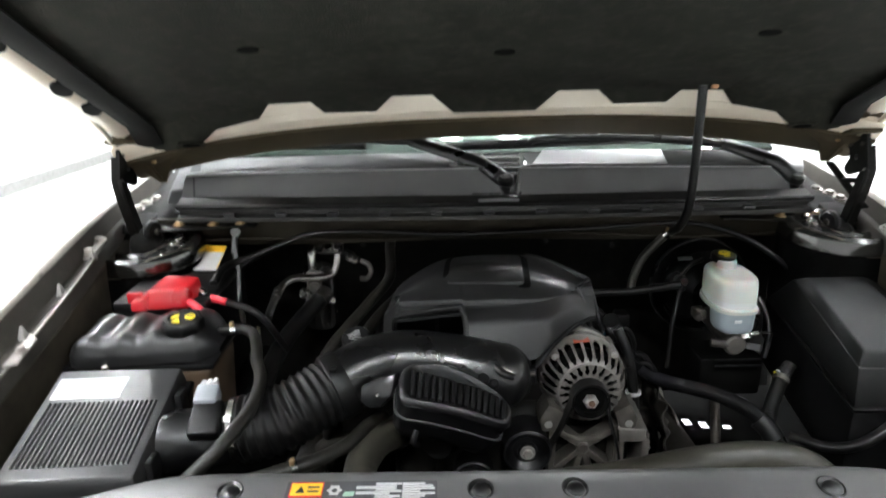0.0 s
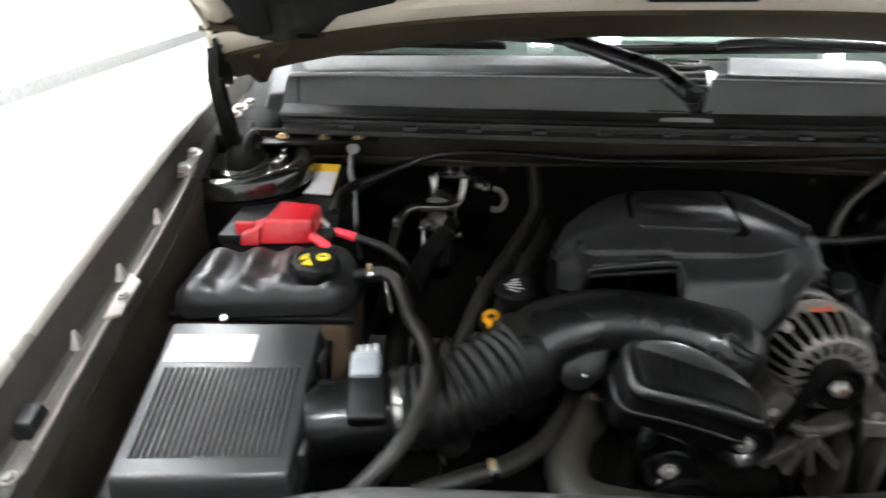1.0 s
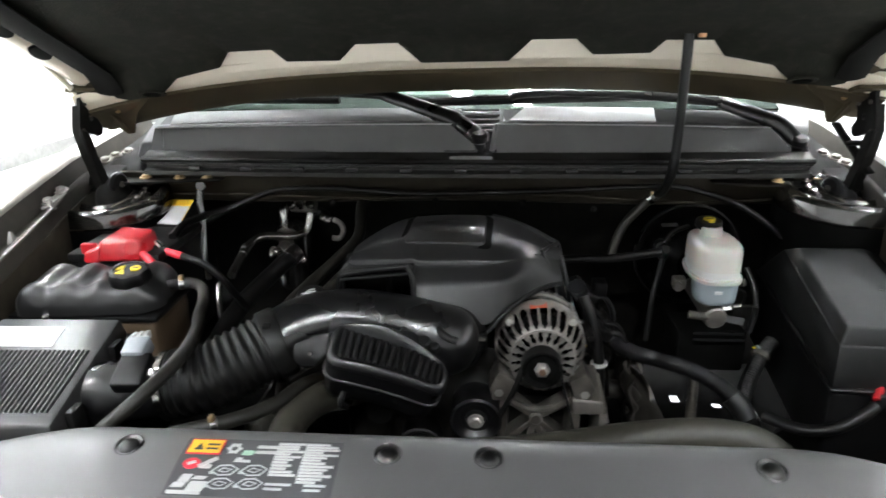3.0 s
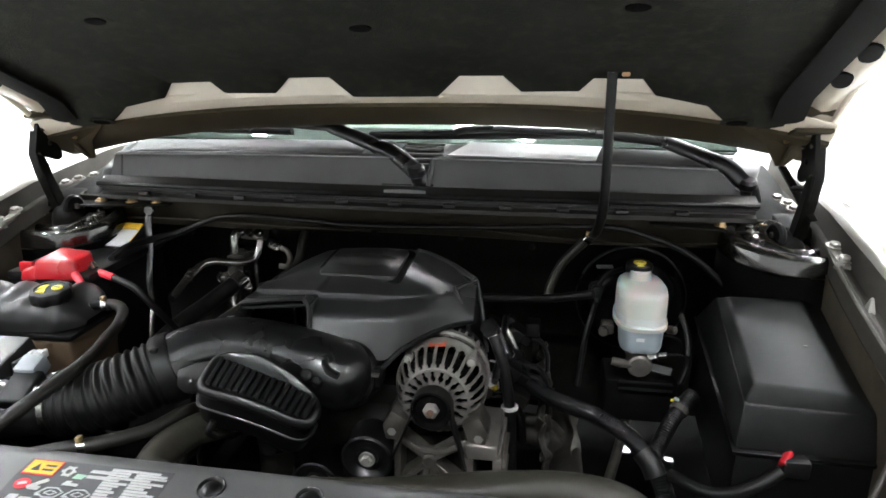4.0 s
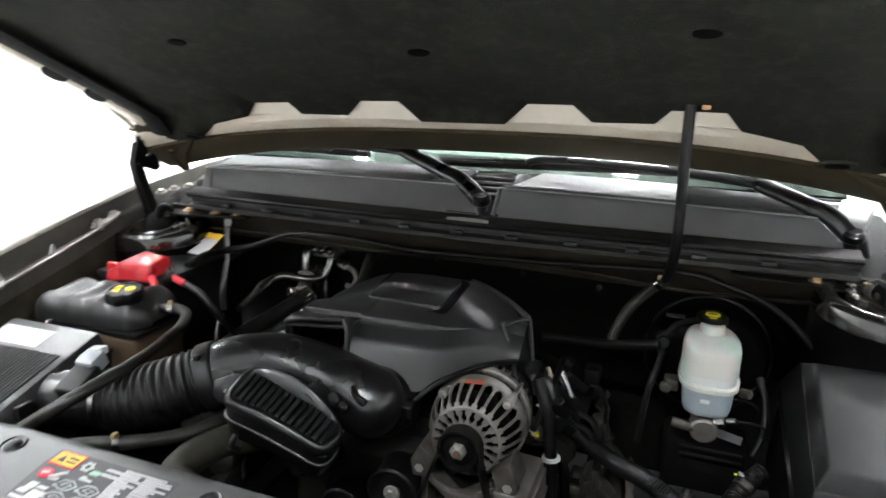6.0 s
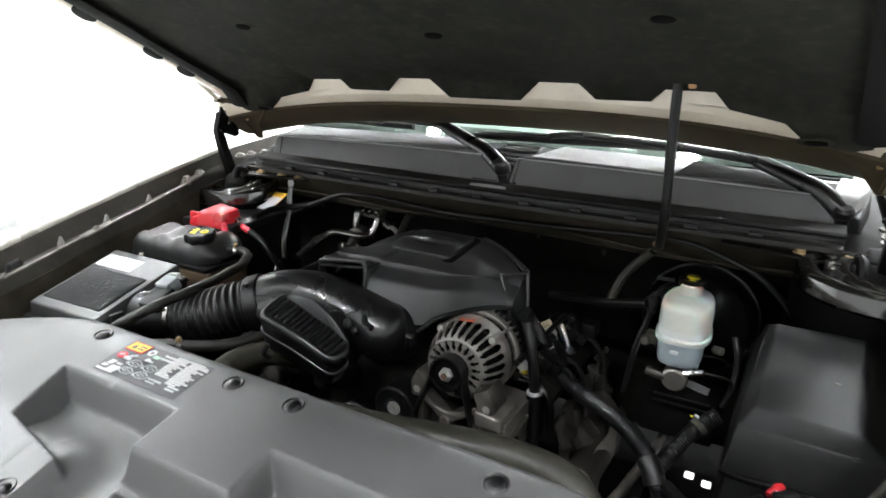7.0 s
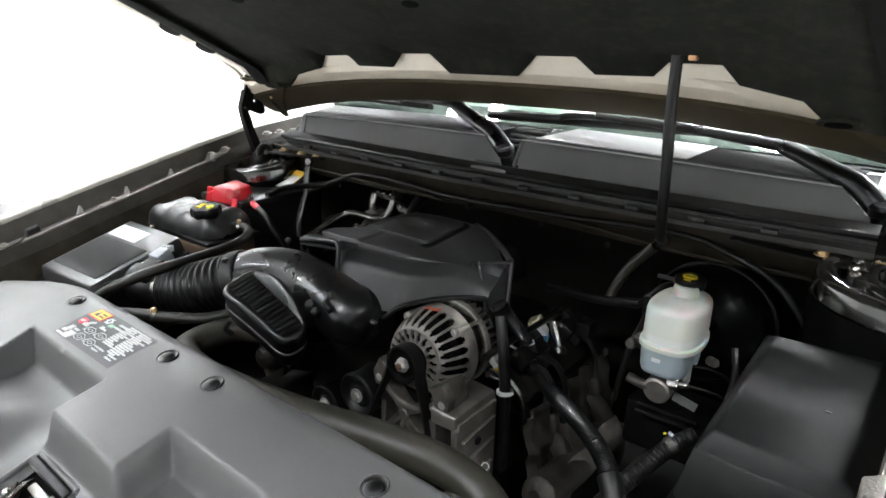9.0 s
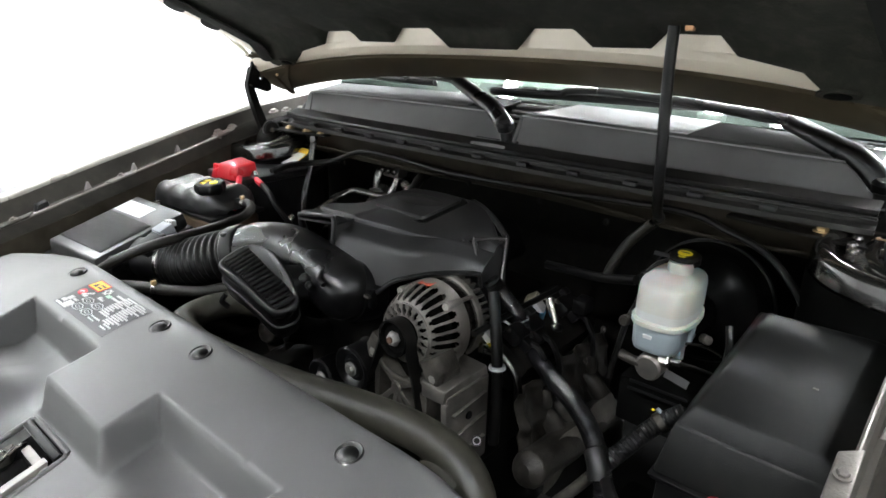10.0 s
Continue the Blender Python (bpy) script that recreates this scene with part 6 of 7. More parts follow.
    # opening in the front with its rim and dark throat
    part("opening_rim", tube([(-0.197, 1.06, 1.045), (-0.199, 1.055, 1.075), (-0.195, 1.050, 1.095), (-0.182, 1.046, 1.104), (-0.09, 1.042, 1.119), (-0.075, 1.040, 1.115), (-0.067, 1.034, 1.10), (-0.066, 1.028, 1.066)], 0.0046, 8, 6), BLACK_SATIN, ec)
    part("opening_throat", rbox((-0.132, 1.135, 1.06), (0.14, 0.02, 0.09), 0.004), RECESS, ec)
    part("throat_rib", rbox((-0.120, 1.11, 1.07), (0.006, 0.03, 0.06), 0.002), BLACK, ec)
    part("throat_roof", rbox((-0.132, 1.09, 1.099), (0.125, 0.09, 0.006), 0.002, pose(0, 0, 0, 0, -6)), RECESS, ec)
    # the lip over throttle and alternator
    part("front_lip", tube([(-0.064, 1.026, 1.064), (0.0, 1.031, 1.047), (0.03, 1.028, 1.026), (0.048, 1.026, 1.008), (0.062, 1.028, 1.009), (0.09, 1.046, 1.034), (0.13, 1.096, 1.043), (0.165, 1.136, 1.044), (0.198, 1.160, 1.043)], 0.0046, 8, 5), BLACK_SATIN, ec)
    lug = part("fixing_lug", rbox((0.052, 1.02, 0.994), (0.018, 0.016, 0.035), 0.004), BLACK, ec)
    part("lug_clip", rbox((0.048, 1.010, 1.002), (0.022, 0.008, 0.006), 0.002), ALU, lug)
    for k in range(3):
        part("edge_notch", rbox((0.150 + 0.010 * k, 1.166 + 0.008 * k, 1.098 - 0.003 * k), (0.005, 0.004, 0.003), 0.001), RECESS, ec)
    return ec


engine_block()
alternator()
engine_cover()


# ---- oil cap, dipstick, air conditioning ----
CAN = mat("dark_coated_canister", (0.030, 0.029, 0.027), 0.24, 0.3, 0.3, 25, 0.08, 300, coat=0.9, dust=0.02)


def small_engine_things():
    o = thing("oil_cap", "black oil filler cap with white print", "oil cap", (-0.285, 1.17, 0.97))
    m = axis_matrix((-0.285, 1.172, 0.985), (-0.1, -0.35, 1))
    part("neck", lathe([(0.024, -0.06), (0.024, 0.0)], m, 20), BLACK, o)
    part("cap", lathe([(0.026, 0), (0.030, 0.004), (0.030, 0.022), (0.026, 0.027), (0.0, 0.027)], m, 24), BLACK_SATIN, o)
    for k in range(5):
        part("print_mark", rbox(m @ Vector((0.002 * (k % 2), -0.012 + 0.006 * k, 0.0275)), (0.034 - 0.007 * abs(k - 2), 0.0024, 0.001), 0, pose(0, 0, 0, 20, 0, 12 * (k - 2))), PAPER, o)
    d = thing("dipstick", "yellow dipstick handle on its tube", "dipstick", (-0.325, 1.12, 0.90))
    part("tube", tube([(-0.325, 1.125, 0.955), (-0.322, 1.12, 0.90), (-0.31, 1.12, 0.80)], 0.006, 8), BLACK, d)
    part("handle", join(tube([(-0.325 + 0.011 * math.cos(a), 1.122, 0.972 + 0.011 * math.sin(a)) for a in steps(0, 6.283, 12)], 0.0045, 8, 2), rbox((-0.325, 1.122, 0.96), (0.014, 0.010, 0.022), 0.003)), mat("amber_plastic", (0.72, 0.33, 0.012), 0.4), d, "amber yellow ring handle")
    a = thing("air_conditioning_accumulator", "grey aluminium canister with bent pipes", "accumulator", (-0.42, 1.50, 0.82))
    m = axis_matrix((-0.430, 1.532, 0.87), (0, 0, 1))
    part("canister", lathe([(0.042, 0), (0.046, 0.008), (0.046, 0.135), (0.044, 0.15), (0.037, 0.165), (0.024, 0.175), (0.010, 0.178)], m, 32), CAN, a, "dark glossy canister", 60)
    part("sensor_cap", disc((-0.388, 1.458, 0.962), (0.3, -0.7, 0.5), 0.009, 0.014, 0.002, 6), STEEL, a)
    part("upper_pipe", tube([(-0.377, 1.52, 1.065), (-0.380, 1.508, 1.04), (-0.390, 1.497, 1.022), (-0.412, 1.478, 1.019), (-0.450, 1.462, 1.024), (-0.476, 1.450, 1.027), (-0.496, 1.438, 1.020), (-0.506, 1.412, 1.010), (-0.513, 1.36, 0.989), (-0.511, 1.32, 0.979)], 0.0102, 14), STEEL, a, "bright bent pipe")
    part("lower_pipe", tube([(-0.514, 1.26, 0.985), (-0.514, 1.25, 0.977), (-0.508, 1.23, 0.946), (-0.49, 1.20, 0.90), (-0.48, 1.19, 0.80)], 0.0075, 10), STEEL, a)
    part("riser_pipe", tube([(-0.440, 1.50, 1.01), (-0.440, 1.502, 1.05), (-0.440, 1.512, 1.078), (-0.425, 1.53, 1.092), (-0.40, 1.54, 1.09)], 0.012, 14), STEEL, a)
    for x, y, z, r, hh in ((-0.398, 1.455, 0.975, 0.015, 0.018), (-0.446, 1.480, 0.985, 0.010, 0.012)):
        part("hex_fitting", disc((x, y, z), (0.1, -0.8, 0.45), r, hh, 0.005, 16), ALU, a, "metal fitting")
    part("elbow", tube([(-0.436, 1.490, 0.995), (-0.430, 1.466, 0.998), (-0.418, 1.452, 0.994), (-0.406, 1.442, 0.986)], 0.013, 12), ALU, a, "metal elbow")
    part("block_fitting", rbox((-0.395, 1.530, 1.082), (0.062, 0.04, 0.034), 0.006, pose(0, 0, 0, -20)), ALU, a, "cast pipe block")
    for x in (-0.418, -0.395, -0.372):
        part("block_stud", disc((x, 1.508, 1.086), (0, -0.8, 0.6), 0.0105, 0.018, 0.003, 12), STEEL, a)
    part("fitting_body", lathe([(0.020, 0), (0.024, 0.004), (0.024, 0.022), (0.018, 0.028), (0.018, 0.05), (0.022, 0.054), (0.022, 0.066), (0.012, 0.07)], axis_matrix((-0.436, 1.475, 0.965), (0.05, 0.3, 1)), 20), ALU, a, "turned valve body")
    part("switch", lathe([(0.010, 0), (0.013, 0.003), (0.013, 0.018), (0.008, 0.022)], axis_matrix((-0.450, 1.462, 0.985), (-0.3, -0.9, 0.3)), 12), STEEL, a)
    part("block_fitting", rbox((-0.352, 1.535, 1.058), (0.03, 0.03, 0.024), 0.006, pose(0, 0, 0, 0, 30)), BLACK, a)
    for x, y, z in ((-0.412, 1.525, 1.088), (-0.385, 1.522, 1.086), (-0.343, 1.515, 1.058), (-0.332, 1.512, 1.054), (-0.440, 1.457, 0.985)):
        bolt("fitting_nut", (x, y, z), (0, -0.7, 0.7), 0.0085, STEEL, a)
    for t in (0.0, 1.0):
        part("pipe_nut", disc((-0.509, 1.392 + 0.014 * t, 1.002 + 0.006 * t), (0.1, 0.7, 0.35), 0.0125, 0.012, 0.002, 6), STEEL, a)
    part("valve_loop", tube([(-0.315, 1.50, 1.055), (-0.298, 1.495, 1.048), (-0.290, 1.49, 1.03), (-0.300, 1.488, 1.012), (-0.318, 1.488, 1.012)], 0.0065, 8), ALU, a)
    part("suction_hose", tube([(-0.405, 1.44, 0.985), (-0.416, 1.42, 0.977), (-0.449, 1.36, 0.952), (-0.469, 1.27, 0.938), (-0.479, 1.18, 0.918), (-0.478, 1.08, 0.889), (-0.46, 1.02, 0.84)], 0.020, 14), RUBBER, a, "thick black suction hose")
    part("hose_ferrule", tube([(-0.40, 1.452, 0.99), (-0.408, 1.436, 0.983), (-0.413, 1.424, 0.979)], 0.0225, 16), STEEL, a)
    s = thing("brace_rod", "thin glossy black brace from cowl to battery tray", "brace", (-0.56, 1.36, 0.95))
    part("rod", tube([(-0.587, 1.402, 1.175), (-0.591, 1.39, 1.127), (-0.587, 1.38, 1.089), (-0.581, 1.35, 1.016), (-0.575, 1.34, 0.96)], 0.0085, 8, 5, None, 0.6), TOWER, s)
    part("rod_eye", disc((-0.587, 1.40, 1.165), (0, -1, 0.2), 0.013, 0.008, 0.002), TOWER, s)
    return a


def hose(name, pts, r, material, label, category="hose", clamps=(), seg=12):
    t = thing(name, label, category, pts[0])
    part("hose_body", tube(pts, r, seg, 8), material, t)
    path = smooth_path(pts, 8)
    for q in clamps:
        i = min(int(q * (len(path) - 1)), len(path) - 2)
        way = (path[i + 1] - path[i]).normalized()
        part("clamp", lathe([(r * 1.12, -0.005), (r * 1.12, 0.005)], axis_matrix(path[i], way), 16), STEEL, t, "spring clamp")
        part("clamp_ear", rbox(path[i] + Vector((0, -0.004, r * 1.3)), (0.008, 0.010, 0.010), 0.002), ZINC, t)
    return t


small_engine_things()
hose("coolant_hose", [(-0.525, 1.118, 1.047), (-0.500, 1.122, 1.047), (-0.478, 1.112, 1.040), (-0.462, 1.075, 1.030), (-0.446, 1.02, 1.030), (-0.424, 0.965, 1.034), (-0.410, 0.90, 1.036), (-0.412, 0.84, 1.032), (-0.435, 0.785, 1.015), (-0.475, 0.75, 0.985), (-0.53, 0.73, 0.94)], 0.0108, DARKHOSE, "dark rubber hose from the coolant tank", clamps=(0.03,))
hose("bypass_hose", [(-0.42, 0.765, 0.960), (-0.36, 0.785, 0.968), (-0.31, 0.81, 0.968), (-0.265, 0.855, 0.965), (-0.235, 0.905, 0.968), (-0.215, 0.96, 0.95)], 0.0112, DARKHOSE, "thin dark hose bending under the duct", clamps=(0.3,))
hose("heater_hose", [(-0.237, 1.50, 1.11), (-0.237, 1.46, 1.099), (-0.235, 1.40, 1.048), (-0.269, 1.33, 1.020), (-0.311, 1.25, 0.994), (-0.345, 1.18, 0.97), (-0.38, 1.10, 0.92)], 0.0125, DARKHOSE, "dark heater hose along the engine cover")
hose("heater_hose", [(-0.20, 1.46, 1.0), (-0.222, 1.38, 0.998), (-0.254, 1.30, 0.991), (-0.283, 1.22, 0.975), (-0.33, 1.14, 0.94)], 0.0125, DARKHOSE, "dark heater hose below its twin")
hose("radiator_hose", [(-0.17, 1.0, 0.90), (-0.195, 0.94, 0.930), (-0.225, 0.89, 0.940), (-0.240, 0.83, 0.936), (-0.215, 0.785, 0.935), (-0.10, 0.752, 0.950), (0.05, 0.752, 0.962), (0.16, 0.772, 0.962), (0.27, 0.800, 0.962), (0.37, 0.816, 0.960), (0.44, 0.812, 0.950), (0.480, 0.796, 0.918), (0.490, 0.775, 0.86), (0.485, 0.755, 0.80)], 0.0262, HOSE, "thick olive-grey radiator hose behind the cover", clamps=(0.06, 0.97), seg=18)
hose("washer_hose", [(0.432, 1.327, 1.484), (0.433, 1.328, 1.40), (0.436, 1.335, 1.30), (0.436, 1.345, 1.22), (0.430, 1.37, 1.17), (0.425, 1.40, 1.151)], 0.0095, RUBBER, "black sleeved washer hose hanging from the hood")
hose("vacuum_hose", [(0.425, 1.40, 1.151), (0.404, 1.41, 1.128), (0.365, 1.41, 1.081), (0.343, 1.40, 1.032), (0.339, 1.39, 1.009)], 0.010, HOSE, "olive vacuum hose curving down the firewall", clamps=(0.15,))
hose("booster_line", [(0.20, 1.39, 1.0), (0.261, 1.38, 1.007), (0.334, 1.36, 1.018), (0.402, 1.33, 1.041), (0.429, 1.32, 1.050)], 0.009, RUBBER, "thin black booster line")
hose("firewall_harness", [(-0.62, 1.38, 1.06), (-0.581, 1.395, 1.082), (-0.544, 1.41, 1.103), (-0.493, 1.422, 1.124), (-0.423, 1.422, 1.149), (-0.328, 1.422, 1.155), (-0.22, 1.424, 1.150), (-0.085, 1.424, 1.143), (0.184, 1.424, 1.151), (0.448, 1.415, 1.166), (0.546, 1.41, 1.148), (0.614, 1.41, 1.122), (0.667, 1.38, 1.087), (0.70, 1.35, 1.053), (0.71, 1.34, 1.0)], 0.0065, RUBBER, "thin black wiring loom along the firewall", "wiring")


# ---- driver's side: brakes, fuse box, wiring ----
BOOST = mat("glossy_black_steel", (0.0024, 0.0024, 0.0024), 0.24, 0.0, 0.3, 14, 0.02, 300, spec=0.06, dust=0.004)


def brake_set():
    b = thing("brake_booster", "black round brake booster on the firewall", "brake booster", (0.51, 1.44, 1.0))
    m = axis_matrix((0.520, 1.475, 0.995), (0, -1, 0.05))
    part("shell", lathe([(0.112, 0), (0.116, 0.01), (0.116, 0.035), (0.108, 0.045), (0.104, 0.065), (0.092, 0.082), (0.062, 0.094), (0.042, 0.104), (0.036, 0.120)], m, 44), BOOST, b)
    part("rim", lathe_ring(m, 0.112, 0.120, 0.024, 0.034), BLACK_GLOSS, b)
    part("tag", rbox((0.452, 1.372, 1.092), (0.034, 0.002, 0.010), 0.0008, pose(0, 0, 0, -60, 0, 4)), DARKPRINT, b, "small grey tag")
    part("valve", join(disc((0.436, 1.375, 1.044), (0, -1, 0.2), 0.015, 0.03, 0.004), disc((0.436, 1.342, 1.050), (0, -1, 0.1), 0.0115, 0.016, 0.002), disc((0.436, 1.345, 1.046), (0, -0.2, -1), 0.010, 0.022, 0.002)), BLACK_SATIN, b, "black check valve")
    part("valve_line", tube([(0.436, 1.34, 1.03), (0.430, 1.335, 1.0), (0.418, 1.32, 0.95), (0.408, 1.30, 0.85)], 0.006, 8), RUBBER, b)
    part("valve_line", tube([(0.436, 1.345, 1.058), (0.455, 1.352, 1.082), (0.488, 1.36, 1.094)], 0.005, 8), RUBBER, b)
    c = thing("brake_master_cylinder", "cast brake master cylinder with white fluid reservoir", "master cylinder", (0.513, 1.25, 0.95))
    part("cylinder", lathe([(0.019, 0), (0.0225, 0.003), (0.0225, 0.03), (0.020, 0.034), (0.020, 0.19)], axis_matrix((0.513, 1.206, 0.951), (0, 1, 0.06)), 28), ALU, c, "cast metal cylinder")
    part("cylinder_boss", rbox((0.513, 1.25, 0.967), (0.034, 0.06, 0.026), 0.006), ALU, c)
    part("line_fitting", join(disc((0.527, 1.222, 0.966), (1, -0.2, 0.3), 0.011, 0.020, 0.002, 6), disc((0.546, 1.218, 0.972), (1, -0.2, 0.3), 0.006, 0.018, 0.002)), STEEL, c, "bright line fitting")
    part("brake_line", tube([(0.562, 1.215, 0.976), (0.59, 1.225, 0.972), (0.61, 1.25, 0.95), (0.60, 1.27, 0.88)], 0.0026, 6), DARK_STEEL, c)
    part("brake_line", tube([(0.545, 1.27, 0.985), (0.575, 1.28, 0.985), (0.603, 1.30, 0.965), (0.612, 1.33, 0.92)], 0.0026, 6), DARK_STEEL, c)
    part("front_line", tube([(0.497, 1.214, 0.952), (0.478, 1.212, 0.955), (0.462, 1.214, 0.957)], 0.0085, 10, 4), DULL, c, "short grey stub")
    part("side_sensor", join(rbox((0.455, 1.275, 1.0), (0.024, 0.03, 0.022), 0.004), disc((0.446, 1.258, 1.0), (0, -1, 0.1), 0.010, 0.014, 0.003, 10)), DULL, c, "grey sensor plug")
    part("side_plug", disc((0.570, 1.28, 1.0), (0.6, -0.6, 0.2), 0.008, 0.02, 0.002), DULL, c)

    def ring(cx, y0, y1, hx, n=36):
        """An outline, straight-sided, round in front and narrower behind."""
        cy, hy = (y0 + y1) / 2, (y1 - y0) / 2
        out = []
        for k in range(n):
            a = 2 * math.pi * k / n
            u, v = math.copysign(abs(math.cos(a)) ** 0.62, math.cos(a)), math.copysign(abs(math.sin(a)) ** 0.72, math.sin(a))
            out.append((cx + hx * u * (1 - 0.10 * max(0, v)), cy + hy * v))
        return out

    def stack(levels):
        bm = bmesh.new()
        rings = [[bm.verts.new((x, y, z)) for x, y in ring(*q)] for z, *q in levels]
        for a, q in zip(rings, rings[1:]):
            for k in range(36):
                bm.faces.new((a[k], a[(k + 1) % 36], q[(k + 1) % 36], q[k]))
        bm.faces.new(rings[0][::-1])
        bm.faces.new(rings[-1])
        return bm
    r = part("reservoir", stack(((1.049, 0.513, 1.203, 1.342, 0.0464), (1.074, 0.513, 1.205, 1.343, 0.0464), (1.086, 0.513, 1.206, 1.343, 0.0460), (1.0925, 0.513, 1.209, 1.341, 0.0445), (1.0970, 0.513, 1.215, 1.336, 0.0405), (1.0990, 0.513, 1.226, 1.326, 0.034))), WHITE, c, "milky white upper reservoir", 70)
    part("fluid_band", stack(((1.034, 0.513, 1.202, 1.340, 0.0458), (1.0492, 0.513, 1.203, 1.340, 0.0456))), mat("greyish_milky_plastic", (0.50, 0.515, 0.50), 0.36, 0.0, 0.06, 15, 0.05, 500), r, "greyer band where fluid shows through", 70)
    part("rim", stack(((1.024, 0.513, 1.201, 1.340, 0.0458), (1.026, 0.513, 1.196, 1.345, 0.0495), (1.033, 0.513, 1.196, 1.345, 0.0495), (1.0355, 0.513, 1.201, 1.340, 0.0460))), WHITE, r)
    part("lower_tank", stack(((0.978, 0.513, 1.209, 1.280, 0.030), (0.982, 0.513, 1.202, 1.286, 0.037), (0.990, 0.513, 1.200, 1.288, 0.0395), (1.025, 0.513, 1.200, 1.292, 0.0415))), FLUID, c, "bluish lower half filled with fluid", 70)
    part("level_mark", rbox((0.508, 1.1995, 1.010), (0.014, 0.002, 0.006)), PAPER, c)
    part("feed_leg", stack(((0.968, 0.530, 1.305, 1.332, 0.013), (1.025, 0.530, 1.302, 1.336, 0.018))), FLUID, c)
    part("tank_web", rbox((0.543, 1.265, 0.968), (0.008, 0.020, 0.03), 0.002), WHITE, c)
    part("neck", lathe([(0.0215, 0), (0.0205, 0.012), (0.019, 0.016)], axis_matrix((0.512, 1.294, 1.099), (0, 0, 1)), 24), WHITE, c)
    k = part("cap", lathe([(0.024, 0), (0.026, 0.003), (0.026, 0.022), (0.023, 0.027), (0.0, 0.028)], axis_matrix((0.511, 1.312, 1.108), (0, -0.12, 1)) @ Matrix.Diagonal((1, 1, 0.6, 1)), 28), BLACK, c, "black cap with yellow sign")
    face = axis_matrix((0.511, 1.309, 1.1255), (0, -0.12, 1))
    part("cap_sign", lathe([(0.0125, 0), (0.0125, 0.001), (0.009, 0.0012)], face @ Matrix.Diagonal((1, 0.8, 1, 1)), 20), YELLOW, k)
    part("cap_sign", rbox(face @ Vector((0, -0.015, 0.0005)), (0.012, 0.004, 0.001)), YELLOW, k)
    part("cap_sign", rbox(face @ Vector((0, 0.001, 0.0015)), (0.014, 0.0035, 0.0008)), DARKPRINT, k)
    # unit below with a small label
    a = thing("brake_control_unit", "dark brake control unit below the reservoir", "control unit", (0.53, 1.26, 0.86))
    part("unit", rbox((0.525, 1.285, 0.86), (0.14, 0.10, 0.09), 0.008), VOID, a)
    part("unit_label", rbox((0.556, 1.226, 0.940), (0.040, 0.002, 0.014), 0, pose(0, 0, 0, -15, 12)), DARKPRINT, a, "small dark label")
    part("unit_bar", rbox((0.53, 1.222, 0.910), (0.10, 0.005, 0.004), 0.001), BLACK_GLOSS, a)
    part("unit_bar", rbox((0.53, 1.217, 0.898), (0.10, 0.005, 0.004), 0.001), BLACK_GLOSS, a)
    part("unit_hose", tube([(0.60, 1.25, 0.90), (0.612, 1.262, 0.94), (0.612, 1.285, 0.985), (0.600, 1.31, 1.02)], 0.006, 8), RUBBER, a)
    return c


FUSE = mat("scuffed_black_plastic", (0.003902, 0.004162, 0.004058), 0.48, 0.0, 0.35, 9, 0.10, 500, spec=0.25, dust=0.02)


def fuse_box():
    f = thing("fuse_box", "large black fuse box with a sloped lid", "fuse box", (0.74, 1.13, 0.80))
    # lid: upright sides, a broad chamfer all round and a flat top
    foot = [(0.622, 0.975, 0.945), (0.850, 0.985, 0.935), (0.850, 1.330, 1.005), (0.634, 1.330, 1.012)]
    rim = [(0.633, 0.999, 1.011), (0.832, 1.008, 1.000), (0.842, 1.300, 1.066), (0.649, 1.270, 1.078)]
    top = [(0.649, 1.017, 1.036), (0.796, 1.022, 1.028), (0.800, 1.275, 1.080), (0.665, 1.250, 1.088)]
    lid = part("lid", hexa(foot, rim, 0.004, 2), FUSE, f)
    part("lid_top", hexa([(x, y, z - 0.003) for x, y, z in rim], top, 0.005, 3), FUSE, lid)
    rim = foot
    on = lambda u, v, h: Vector(top[0]).lerp(Vector(top[1]), u).lerp(Vector(top[3]).lerp(Vector(top[2]), u), v) + Vector((0, 0, h))
    part("base", hexa([(x, y, z - 0.16) for x, y, z in rim], [(x + (0.75 - x) * 0.03, y + (1.15 - y) * 0.03, z - 0.002) for x, y, z in rim], 0.01), BLACK, f)
    part("base_lip", hexa([(x, y, z - 0.012) for x, y, z in rim], [(x + (x - 0.75) * 0.04, y + (y - 1.15) * 0.03, z - 0.002) for x, y, z in rim], 0.003), BLACK, f)
    part("lid_scuff", rbox(on(0.72, 0.42, 0.003), (0.007, 0.004, 0.001), 0), DULL, f, "small pale scuff")
    w = thing("red_battery_lead", "red battery lead below the fuse box", "cable", (0.69, 0.98, 0.90))
    part("sleeve", tube([(0.703, 0.985, 0.941), (0.697, 0.975, 0.936), (0.690, 0.966, 0.930)], 0.0075, 10), RED, w)
    part("cable", tube([(0.685, 0.957, 0.926), (0.661, 0.95, 0.909), (0.623, 0.95, 0.884), (0.585, 0.97, 0.867), (0.547, 1.02, 0.855)], 0.010, 10), RUBBER, w)
    part("boot", rbox((0.71, 0.975, 0.925), (0.04, 0.03, 0.03), 0.006), BLACK, w)
    return f


